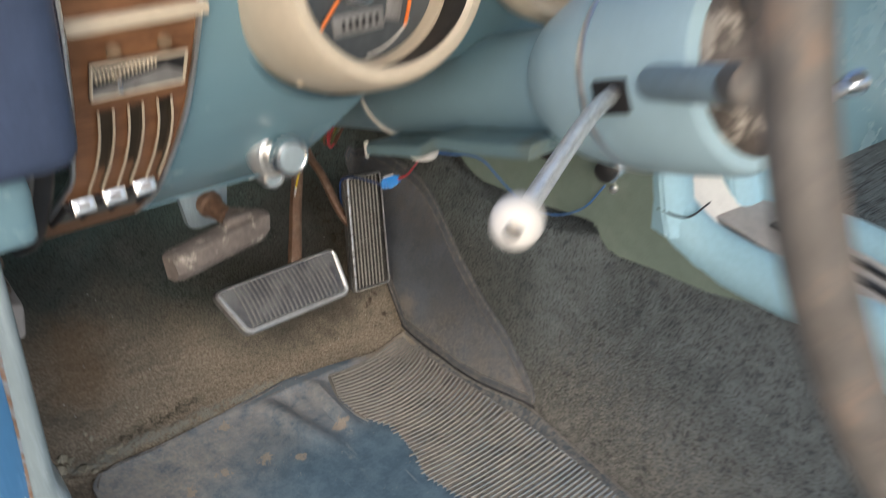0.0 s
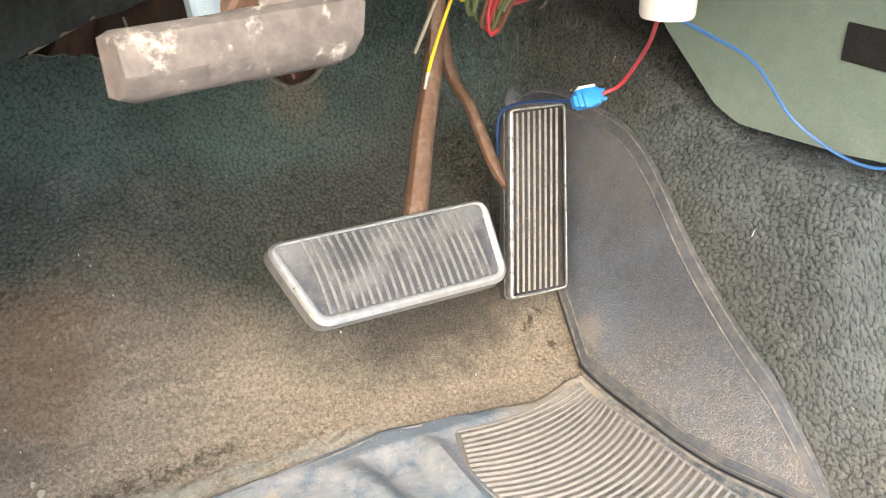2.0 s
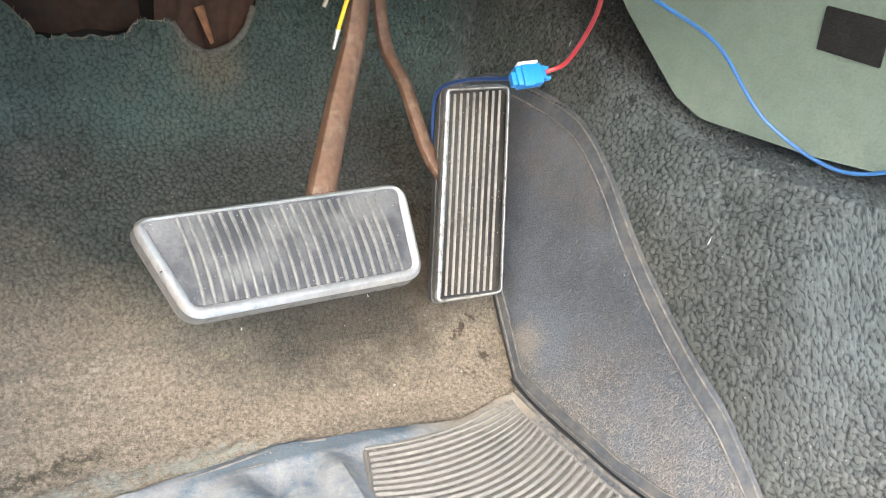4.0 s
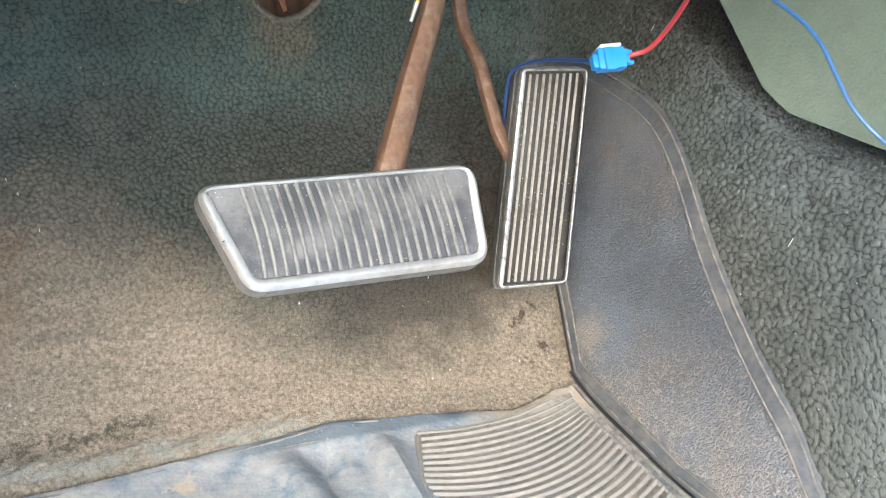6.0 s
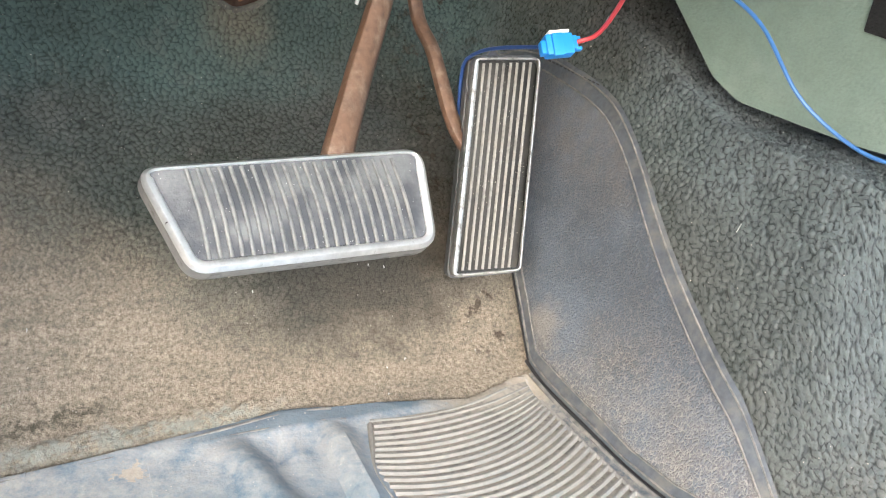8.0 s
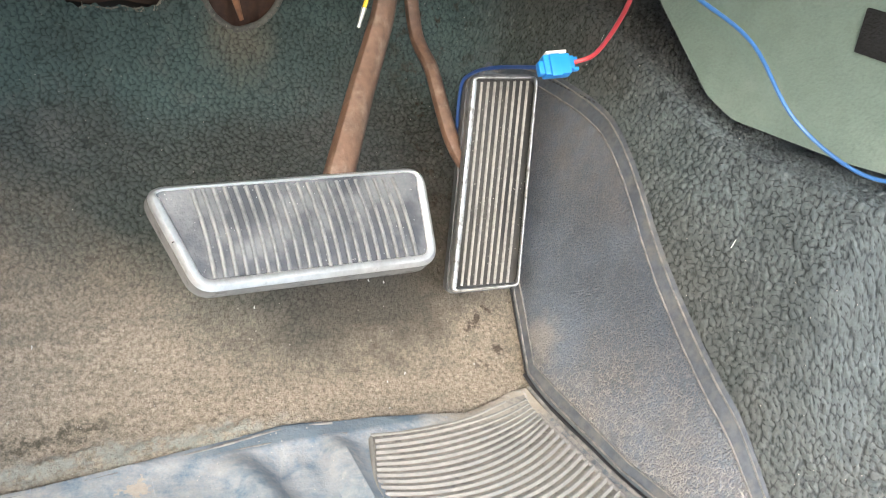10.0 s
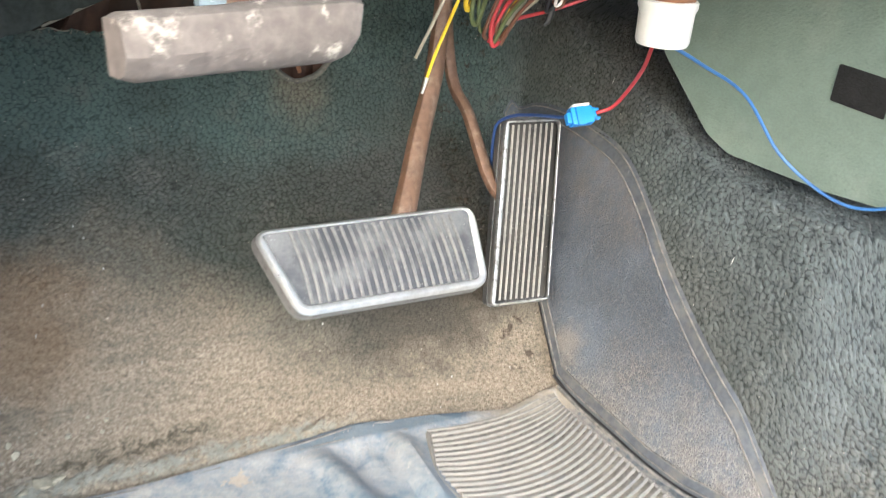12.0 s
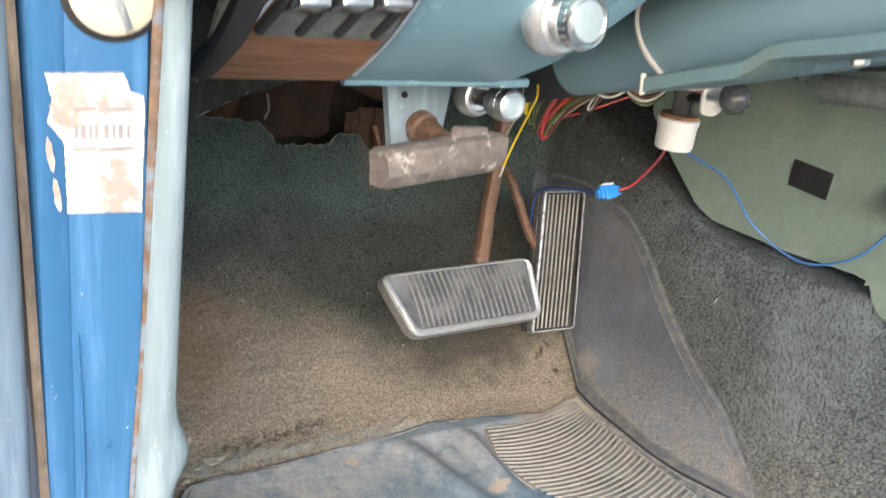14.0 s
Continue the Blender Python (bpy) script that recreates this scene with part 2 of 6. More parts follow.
def mat_material(name, ribbed=False):
    n = Nodes(name)
    x, y = n.axis(0), n.axis(1)
    wide, mid, fine = n.noise(8, 5, 0.6), n.noise(45, 6, 0.7), n.noise(420, 4)
    blue = n.mix(n.step(mid, 0.3, 0.7), (0.075, 0.130, 0.190), (0.145, 0.225, 0.300))
    if ribbed:
        dust = n.mix(n.noise(150, 5, 0.7), (0.150, 0.138, 0.124), (0.325, 0.298, 0.267))
        amount = n.math("ADD", 0.55, n.math("MULTIPLY", n.step(n.math("ADD", mid, n.math("MULTIPLY", n.math("ADD", y, 0.10), 0.9)), 0.2, 0.55), 0.45))
    else:
        left = n.step(x, -0.02, -0.26)
        front = n.step(n.math("ADD", y, n.math("MULTIPLY", n.math("SUBTRACT", wide, 0.5), 0.10)), -0.13, 0.02)
        sand = n.mix(n.step(n.math("ADD", left, n.math("MULTIPLY", mid, 0.5)), 0.4, 1.1), (0.48, 0.465, 0.455), (0.60, 0.55, 0.48))
        dust = n.mix(n.noise(120, 6, 0.75), (0.21, 0.20, 0.195), sand)
        film = n.math("ADD", n.math("MULTIPLY", front, 0.95), n.math("MULTIPLY", left, 0.8), clamp=True)
        ragged = n.math("MULTIPLY", n.math("SUBTRACT", n.noise(110, 5, 0.75), 0.5), 0.05)
        spots = n.math("MULTIPLY", n.step(n.noise(30, 5, 0.6), 0.66, 0.74), 0.5)
        clods = 0.0
        # dried mud clods
        for cx, cy, r in ((-0.073, -0.067, 0.011), (-0.124, -0.060, 0.009), (-0.037, -0.089, 0.007), (0.037, -0.068, 0.012), (-0.170, -0.064, 0.008), (-0.092, 0.016, 0.008)):
            qx, qy = n.math("SUBTRACT", x, cx), n.math("SUBTRACT", y, cy)
            near = n.math("ADD", n.math("SQRT", n.math("ADD", n.math("MULTIPLY", qx, qx), n.math("MULTIPLY", qy, qy))), ragged)
            clods = n.math("MAXIMUM", clods, n.math("MULTIPLY", n.step(near, r, r * 0.5), 0.85))
        amount = n.math("ADD", n.math("MULTIPLY", film, n.step(n.math("ADD", n.math("MULTIPLY", mid, 0.5), n.math("MULTIPLY", n.noise(190, 5, 0.75), 0.5)), 0.28, 0.62)), spots, clamp=True)
        # sand lying thick where the mat runs up to the heel patch
        corner = n.math("MULTIPLY", n.step(n.math("ADD", x, n.math("MULTIPLY", n.math("SUBTRACT", mid, 0.5), 0.05)), 0.10, 0.16), n.step(y, 0.0, 0.02))
        amount = n.math("MAXIMUM", amount, n.math("MULTIPLY", corner, n.step(n.noise(120, 5, 0.7), 0.25, 0.5)))
    col = n.mix(n.math("MULTIPLY", amount, 0.9), blue, dust)
    if not ribbed:
        verge = n.math("MULTIPLY", n.math("MULTIPLY", n.step(x, 0.198, 0.208), n.step(y, 0.045, 0.03)), n.lerp(n.noise(90, 5, 0.7), 0.6, 1.0))
        col = n.mix(verge, col, n.mix(n.step(n.noise(140, 5, 0.7), 0.35, 0.65), (0.070, 0.076, 0.084), (0.27, 0.245, 0.21)))
    if not ribbed:
        band = n.math("MULTIPLY", n.math("MULTIPLY", n.step(y, 0.028, 0.033), n.step(x, -0.10, 0.0)), n.step(x, 0.16, 0.10))
        col = n.mix(n.math("MULTIPLY", band, n.lerp(mid, 0.5, 0.95)), col, (0.060, 0.090, 0.120))
    if not ribbed:
        col = n.mix(n.math("MULTIPLY", corner, n.step(n.noise(150, 5, 0.7), 0.20, 0.5)), col, n.mix(n.noise(260, 5, 0.75), (0.19, 0.165, 0.135), (0.38, 0.335, 0.275)))
        col = n.mix(clods, col, n.mix(n.noise(300, 4, 0.7), (0.30, 0.235, 0.18), (0.50, 0.43, 0.36)))
    streak = n.noise(55, 6, 0.7, n.xyz((1.0, 0.16, 1.0), (0, 0, 35)))
    col = n.mix(n.math("MULTIPLY", n.step(streak, 0.62, 0.80), 0.6), col, (0.40, 0.43, 0.44))
    if not ribbed:
        nick = n.step(n.noise(120, 3, 0.6, n.xyz((1.0, 0.05, 1.0), (0, 0, -52))), 0.70, 0.76)
        nick2 = n.step(n.noise(150, 3, 0.6, n.xyz((1.0, 0.04, 1.0), (0, 0, 24))), 0.72, 0.78)
        col = n.mix(n.math("MULTIPLY", n.math("MAXIMUM", nick, nick2), 0.55), col, (0.46, 0.48, 0.50))
        grit = n.math("MULTIPLY", n.step(n.cells(210, "F1"), 0.13, 0.07), n.step(n.noise(36, 3), 0.48, 0.60))
        col = n.mix(n.math("MULTIPLY", grit, 0.85), col, (0.50, 0.46, 0.40))
    r = n.lerp(amount, n.lerp(mid, 0.30, 0.5), 0.85)
    nor = n.bump(fine, 0.0004)
    return n.done(col, r, 0.0, n.bump(wide, 0.006, 0.6, nor))


def leather_material():
    n = Nodes("grained_black_vinyl")
    y, z = n.axis(1), n.axis(2)
    v = n.xyz((0.55, 1.0, 0.55))
    warp = n.tree.nodes.new("ShaderNodeVectorMath")
    warp.operation = "MULTIPLY_ADD"
    blur = n.tree.nodes.new("ShaderNodeTexNoise")
    n.put(blur.inputs["Vector"], n.geo)
    blur.inputs["Scale"].default_value, blur.inputs["Detail"].default_value = 190, 3
    n.put(warp.inputs[0], blur.outputs["Color"])
    warp.inputs[1].default_value = (0.0045, 0.0045, 0.0045)
    n.put(warp.inputs[2], v)
    edge = n.cells(500, "DISTANCE_TO_EDGE", warp.outputs[0])
    edge2 = n.cells(900, "DISTANCE_TO_EDGE", warp.outputs[0])
    wide, mid = n.noise(11, 4), n.noise(60, 5, 0.65)
    crease = n.math("MULTIPLY", n.step(edge, 0.12, 0.02), n.step(n.noise(170, 3), 0.34, 0.52))
    # blue-grey tones carry the sky's sheen, painted into the vinyl colour
    base = n.mix(n.step(wide, 0.35, 0.7), (0.058, 0.070, 0.088), (0.118, 0.146, 0.190))
    low = n.step(n.math("ADD", n.math("ADD", z, n.math("MULTIPLY", y, 0.25)), n.math("MULTIPLY", n.math("SUBTRACT", wide, 0.5), 0.16)), 0.105, -0.015)
    top = n.math("MULTIPLY", n.step(n.math("ADD", z, n.math("MULTIPLY", n.math("SUBTRACT", mid, 0.5), 0.05)), 0.125, 0.185), n.step(mid, 0.25, 0.7))
    film = n.math("MULTIPLY", low, n.step(n.math("ADD", n.math("MULTIPLY", mid, 0.7), n.math("MULTIPLY", n.noise(260, 4, 0.7), 0.4)), 0.30, 0.75))
    col = n.mix(n.math("MULTIPLY", film, 0.75), base, (0.255, 0.222, 0.190))
    col = n.mix(n.math("MULTIPLY", top, 0.65), col, (0.150, 0.136, 0.128))
    rub = n.step(n.math("ADD", n.math("SQRT", n.math("ADD", n.math("POWER", n.math("SUBTRACT", y, 0.052), 2.0), n.math("POWER", n.math("SUBTRACT", z, 0.050), 2.0))), n.math("MULTIPLY", n.math("SUBTRACT", n.noise(90, 5, 0.7), 0.5), 0.035)), 0.024, 0.002)
    col = n.mix(n.math("MULTIPLY", rub, 0.6), col, (0.30, 0.262, 0.225))
    wear = n.math("MULTIPLY", crease, n.math("ADD", n.math("MULTIPLY", low, 0.78), 0.20), clamp=True)
    col = n.mix(n.math("MULTIPLY", wear, 0.82), col, (0.40, 0.37, 0.34))
    h = n.math("ADD", n.math("MULTIPLY", n.step(edge, 0.0, 0.30), 0.75), n.math("MULTIPLY", n.step(edge2, 0.0, 0.3), 0.3))
    return n.done(col, n.lerp(n.math("MAXIMUM", low, n.math("MULTIPLY", top, 0.7)), n.lerp(mid, 0.34, 0.46), 0.62), 0.0, n.bump(h, 0.0014, 1.0), Specular_IOR_Level=0.8)


def pad_material(name, dark, haze, fleck, gloss):
    """Worn pedal rubber: dark and a little shiny, hazed with dust, scratched and flecked."""
    n = Nodes(name)
    fine, mid = n.noise(500, 3), n.noise(42, 4, 0.6)
    cloud = n.math("MULTIPLY", n.step(mid, 0.40, 0.72), n.lerp(fine, 0.35, 0.85))
    col = n.mix(cloud, tuple(dark), tuple(haze))
    scratch = n.step(n.noise(240, 3, 0.6, n.xyz((1.0, 0.12, 0.12), (20, 15, 35))), 0.66, 0.76)
    specks = n.math("MULTIPLY", n.step(n.cells(420, "F1"), 0.16, 0.08), n.step(n.noise(70, 2), 0.50, 0.58))
    col = n.mix(n.math("MULTIPLY", scratch, 0.5), col, tuple(haze))
    col = n.mix(n.math("MULTIPLY", specks, 0.85), col, tuple(fleck))
    return n.done(col, n.lerp(cloud, gloss, 0.75), 0.0, n.bump(n.math("ADD", fine, specks), 0.0004))


def rust_paint(name, color, amount=(0.62, 0.74), rough=0.3):
    n = Nodes(name)
    wide, mid, fine = n.noise(14, 5, 0.6), n.noise(60, 6, 0.7), n.noise(400, 3)
    z = n.axis(2)
    col = n.mix(wide, tuple(c * 0.78 for c in color), tuple(min(1, c * 1.2) for c in color))
    m = n.step(n.math("ADD", n.math("MULTIPLY", mid, 0.75), n.math("MULTIPLY", n.step(z, 0.25, 0.14), 0.24)), *[a * 0.9 for a in amount])
    rust = n.mix(fine, (0.11, 0.045, 0.02), (0.36, 0.17, 0.07))
    run = n.noise(60, 5, 0.65, n.xyz((1.0, 1.0, 0.10)))
    col = n.mix(n.math("MULTIPLY", n.step(run, 0.45, 0.72), 0.75), col, tuple(min(1, c * 1.5 + 0.05) for c in color))
    chip = n.math("MULTIPLY", n.step(n.noise(130, 5, 0.7), 0.675, 0.70), n.step(run, 0.42, 0.58))
    col = n.mix(chip, col, (0.62, 0.66, 0.68))
    col = n.mix(m, col, rust)
    return n.done(col, n.lerp(m, rough, 0.9), 0.0, n.bump(n.math("ADD", mid, n.math("MULTIPLY", m, 0.4)), 0.0008, 0.7))


def wood_material():
    n = Nodes("walnut_veneer")
    v = n.xyz((1.0, 9.0, 9.0), (0, 0, 0))
    g, f = n.noise(26, 6, 0.6, v, 0.4), n.noise(130, 4, 0.6, v)
    col = n.mix(n.step(g, 0.3, 0.7), (0.135, 0.062, 0.031), (0.285, 0.142, 0.071))
    col = n.mix(n.step(f, 0.55, 0.75), col, (0.06, 0.02, 0.01))
    return n.done(col, 0.38, 0.0, n.bump(f, 0.0002))


CARPET = carpet_material()
MAT_SMOOTH, MAT_RIB = mat_material("worn_blue_vinyl"), mat_material("dusty_ribbed_vinyl", True)
VINYL = leather_material()
MAT_BED = plain("grimy_groove_vinyl", (0.198, 0.184, 0.166), 0.8, grain=240, vary=0.4, dirt=(0.31, 0.280, 0.240), amount=(0.36, 0.58), dscale=30)
SEAM = plain("worn_seam_edge", (0.115, 0.113, 0.112), 0.6, grain=200, dirt=(0.235, 0.22, 0.20), amount=(0.36, 0.72), dscale=120)
# bluish lift in the colour stands for sky reflected in the border
BORDER = plain("smooth_dark_vinyl_border", (0.076, 0.086, 0.102), 0.36, grain=220, vary=0.25, dirt=(0.155, 0.147, 0.138), amount=(0.42, 0.80), dscale=60)
TAN = plain("stained_tan_board", (0.27, 0.185, 0.115), 0.8, grain=60, vary=0.35, dirt=(0.12, 0.07, 0.04), amount=(0.5, 0.7), dscale=30)
PALE_ROLL = plain("pale_grey_trim_roll", (0.46, 0.43, 0.41), 0.7, grain=120, vary=0.12, dirt=(0.25, 0.20, 0.16), amount=(0.55, 0.75), dscale=40)
GRIME = plain("oily_pedal_grime", (0.040, 0.039, 0.037), 0.7, grain=300, relief=0.0006, vary=0.5, dirt=(0.14, 0.125, 0.105), amount=(0.5, 0.75), dscale=90)
RIM_WORN = plain("grimy_pedal_rim", (0.54, 0.54, 0.53), 0.38, 1.0, grain=260, relief=0.0004, vary=0.18, dirt=(0.20, 0.19, 0.175), amount=(0.48, 0.72), dscale=130)
GROOVE = plain("dull_recess_metal", (0.115, 0.125, 0.122), 0.55, grain=120, vary=0.4)
SEAM_BROWN = plain("brown_grimy_seam", (0.140, 0.112, 0.086), 0.7, grain=90, vary=0.5, dirt=(0.15, 0.125, 0.12), amount=(0.5, 0.7), dscale=40)
WOOD = wood_material()
BLUE_DASH = plain("steel_blue_dash_paint", (0.180, 0.312, 0.385), 0.22, grain=30, relief=0.00002, vary=0.03, dirt=(0.215, 0.33, 0.385), amount=(0.50, 0.95), dscale=7)
BLUE_COLUMN = plain("blue_column_paint", (0.230, 0.365, 0.445), 0.32, grain=160, relief=0.00002, vary=0.03, dirt=(0.195, 0.30, 0.355), amount=(0.50, 0.95), dscale=8)
# paler copy of the column blue; light on the shroud is painted in
BLUE_SHROUD = plain("brightened_blue_shroud", (0.41, 0.585, 0.67), 0.34, grain=160, relief=0.00002, vary=0.03, dirt=(0.33, 0.48, 0.56), amount=(0.50, 0.95), dscale=9)
RAIL = plain("dusty_bracket_paint", (0.150, 0.240, 0.275), 0.4, grain=140, vary=0.08, dirt=(0.17, 0.20, 0.17), amount=(0.48, 0.8), dscale=20)
PEARL = plain("glossy_white_knob", (0.86, 0.85, 0.83), 0.16, grain=60, vary=0.06, dirt=(0.62, 0.58, 0.52), amount=(0.62, 0.8), dscale=70)
LEVER = plain("bright_worn_plating", (0.86, 0.865, 0.87), 0.28, 0.55, grain=240, relief=0.0002, vary=0.10, dirt=(0.45, 0.44, 0.42), amount=(0.62, 0.82), dscale=90)
HUB = plain("chipped_hub_paint", (0.095, 0.080, 0.070), 0.5, grain=70, vary=0.4, dirt=(0.42, 0.38, 0.33), amount=(0.50, 0.60), dscale=38)
BRACKET = rust_paint("worn_bracket_paint", (0.215, 0.275, 0.315), (0.68, 0.78), 0.45)
BLUE_CONSOLE = plain("light_blue_plastic", (0.33, 0.54, 0.65), 0.38, grain=140, vary=0.07)
BLUE_BODY = rust_paint("body_blue_paint", (0.038, 0.130, 0.275))
BLUE_TRIM = rust_paint("pale_blue_paint", (0.205, 0.262, 0.292), (0.70, 0.80), 0.22)
GREY_BODY = rust_paint("grey_blue_worn_paint", (0.115, 0.170, 0.235), (0.56, 0.70), 0.45)
RUST = plain("rusty_steel", (0.22, 0.105, 0.055), 0.85, grain=160, relief=0.0006, vary=0.45)
ROD = plain("brown_rusted_rod", (0.158, 0.092, 0.060), 0.60, grain=150, relief=0.0010, vary=0.4, dirt=(0.27, 0.20, 0.15), amount=(0.5, 0.75), dscale=60)
# set darker than the rust itself, so the cavity's shade sits in the colour
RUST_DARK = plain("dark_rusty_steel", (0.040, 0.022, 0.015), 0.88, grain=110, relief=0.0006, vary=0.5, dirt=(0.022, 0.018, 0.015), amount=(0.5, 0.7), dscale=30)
RUST_BROWN = plain("red_brown_primer", (0.070, 0.036, 0.024), 0.85, grain=110, relief=0.0006, vary=0.45)
FLAP = plain("dark_green_felt", (0.045, 0.053, 0.050), 0.95, grain=200, relief=0.0008, vary=0.4)
BOOT = plain("slate_rubber_boot", (0.035, 0.043, 0.055), 0.55)
# near-black grime colour that also holds the shade under the dash
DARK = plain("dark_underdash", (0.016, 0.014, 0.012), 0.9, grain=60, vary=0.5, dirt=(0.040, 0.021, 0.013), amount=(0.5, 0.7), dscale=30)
SMOKE = plain("smoked_plastic", (0.075, 0.08, 0.085), 0.25, grain=90)
BLACK = plain("black_plastic", (0.02, 0.02, 0.022), 0.45)
RUBBER = plain("dusty_black_rubber", (0.078, 0.081, 0.087), 0.50, grain=260, vary=0.3, dirt=(0.150, 0.151, 0.153), amount=(0.40, 0.76), dscale=130)
RUBBER_RIB = plain("worn_rubber_rib", (0.170, 0.170, 0.170), 0.50, grain=300, relief=0.0005, vary=0.4, dirt=(0.255, 0.25, 0.24), amount=(0.40, 0.66), dscale=70)
PEDAL_RIB = plain("dusty_accelerator_rib", (0.245, 0.237, 0.222), 0.6, grain=300, vary=0.35, dirt=(0.31, 0.295, 0.27), amount=(0.42, 0.74), dscale=120)
PAD = pad_material("worn_brake_rubber", (0.056, 0.060, 0.070), (0.215, 0.218, 0.225), (0.55, 0.55, 0.54), 0.28)
PAD_GRIME = pad_material("grimy_pedal_rubber", (0.016, 0.016, 0.016), (0.060, 0.056, 0.050), (0.46, 0.43, 0.38), 0.5)
BROWN_PAD = plain("dusty_brown_rubber", (0.158, 0.136, 0.126), 0.85, grain=150, relief=0.0012, vary=0.3, dirt=(0.46, 0.42, 0.37), amount=(0.57, 0.70), dscale=60)
CHROME = plain("scuffed_chrome", (0.88, 0.885, 0.89), 0.22, 1.0, grain=200, relief=0.0001, vary=0.08)
TRIM = plain("dull_stainless_trim", (0.88, 0.885, 0.89), 0.32, 1.0, grain=240, relief=0.0002, vary=0.08, dirt=(0.50, 0.48, 0.45), amount=(0.62, 0.80), dscale=90)
SATIN = plain("satin_worn_steel", (0.88, 0.885, 0.89), 0.32, 0.85, grain=240, relief=0.0003, vary=0.12, dirt=(0.22, 0.215, 0.21), amount=(0.60, 0.82), dscale=150)
SKIRT = plain("dull_grey_steel", (0.30, 0.30, 0.30), 0.5, 0.5, grain=200, relief=0.0003, vary=0.25, dirt=(0.15, 0.14, 0.13), amount=(0.5, 0.75), dscale=90)
CREAM = plain("aged_cream_paint", (0.60, 0.53, 0.42), 0.35, grain=80, vary=0.08)
GREEN = plain("grey_green_plastic", (0.162, 0.212, 0.184), 0.42, grain=460, relief=0.0009, vary=0.10, dirt=(0.225, 0.268, 0.235), amount=(0.52, 0.8), dscale=14)
WHITE = plain("white_plastic", (0.72, 0.71, 0.68), 0.4, vary=0.06, dirt=(0.42, 0.38, 0.33), amount=(0.62, 0.8), dscale=80)
NAVY = plain("navy_padded_vinyl", (0.055, 0.08, 0.15), 0.45, grain=260, vary=0.15)
STICKER = plain("peeling_paper", (0.49, 0.48, 0.47), 0.7, grain=110, vary=0.12, dirt=(0.33, 0.285, 0.255), amount=(0.50, 0.64), dscale=60)
STAIN = plain("brown_stained_paper", (0.40, 0.335, 0.295), 0.8, grain=150, vary=0.25, dirt=(0.55, 0.50, 0.46), amount=(0.48, 0.60), dscale=90)
PINK_INK = plain("faded_red_ink", (0.44, 0.25, 0.23), 0.8)
RUST_LINE = plain("rust_brown_paint_edge", (0.150, 0.098, 0.068), 0.8, grain=110, vary=0.4, dirt=(0.17, 0.20, 0.24), amount=(0.46, 0.58), dscale=45)
INK = plain("faded_ink", (0.27, 0.25, 0.25), 0.8)
RED = plain("red_wire_sleeve", (0.45, 0.045, 0.055), 0.35, vary=0.1)
# darkened blue sleeve: the shadow behind the accelerator is in its colour
SHADED_WIRE = plain("shaded_blue_wire_sleeve", (0.025, 0.065, 0.22), 0.4, vary=0.1)
BLUE_WIRE = plain("blue_wire_sleeve", (0.050, 0.150, 0.38), 0.35, vary=0.1)
CONNECTOR = plain("bright_blue_connector", (0.03, 0.24, 0.68), 0.35, vary=0.08)
YELLOW = plain("yellow_wire_sleeve", (0.72, 0.52, 0.03), 0.4, vary=0.1)
OLIVE = plain("olive_wire_sleeve", (0.10, 0.13, 0.05), 0.5)
BROWN_WIRE = plain("brown_wire_sleeve", (0.14, 0.06, 0.035), 0.5)
VELCRO = plain("black_hook_tape", (0.012, 0.012, 0.013), 0.95, grain=600, relief=0.002, vary=0.6)
TAPE = plain("orange_paper_strip", (0.70, 0.42, 0.10), 0.6)
WHEEL = plain("weathered_wheel_rim", (0.150, 0.138, 0.128), 0.5, grain=60, vary=0.35, dirt=(0.24, 0.185, 0.15), amount=(0.52, 0.72), dscale=40)
STUB = plain("slate_blue_plastic", (0.25, 0.345, 0.395), 0.45, grain=120, vary=0.12)
DIAL = plain("dark_dial_face", (0.075, 0.088, 0.100), 0.4)
KNOB_FACE = plain("pale_worn_knob_face", (0.46, 0.56, 0.62), 0.35, 0.4, grain=120, vary=0.12)
# tan duct darkened to brown: the slots' inner shade is in the colour
SLOT_BROWN = plain("slot_shade_brown", (0.072, 0.056, 0.040), 0.8, grain=90, vary=0.3)
ORANGE = plain("orange_needle", (0.85, 0.20, 0.03), 0.4)
# pale, so that the unseen shell bounces light into the car
LINER = plain("plain_body_liner", (0.66, 0.67, 0.66), 0.8, grain=20)
EARTH = plain("bare_ground", (0.22, 0.19, 0.15), 0.95, grain=6, vary=0.3)
RED_BLOCK = plain("dark_red_plastic", (0.20, 0.025, 0.03), 0.5)
FIBRE_PALE = plain("beige_cloth_tape", (0.30, 0.28, 0.22), 0.85, grain=400)
LIP = plain("dirty_carpet_lip", (0.112, 0.108, 0.092), 0.95, grain=300, relief=0.0012, vary=0.45)
FIBRE = plain("torn_carpet_backing", (0.215, 0.195, 0.160), 0.95, grain=300, relief=0.001, vary=0.4)


# ---- builders ----
def own(ob, parent):
    """Hang a part that is built at its place in the world under its thing."""
    bpy.context.view_layer.update()
    ob.parent = parent
    ob.matrix_parent_inverse = parent.matrix_world.inverted()
    return ob


def base(name, place, label, category, group="", kind=""):
    e = new(name)
    e.empty_display_size = 0.02
    e.location = place
    bpy.context.view_layer.update()
    return tagged(e, label, category, group, kind)


def part(name, bm, material, parent=None, label="", smooth=True):
    me = bpy.data.meshes.new(name)
    bmesh.ops.recalc_face_normals(bm, faces=bm.faces)
    bm.to_mesh(me)
    bm.free()
    me.materials.append(material)
    if smooth:
        me.shade_smooth()
        me.set_sharp_from_angle(angle=radians(42))
    ob = new(name, me)
    if label:
        ob["label"] = label
    return own(ob, parent) if parent else ob


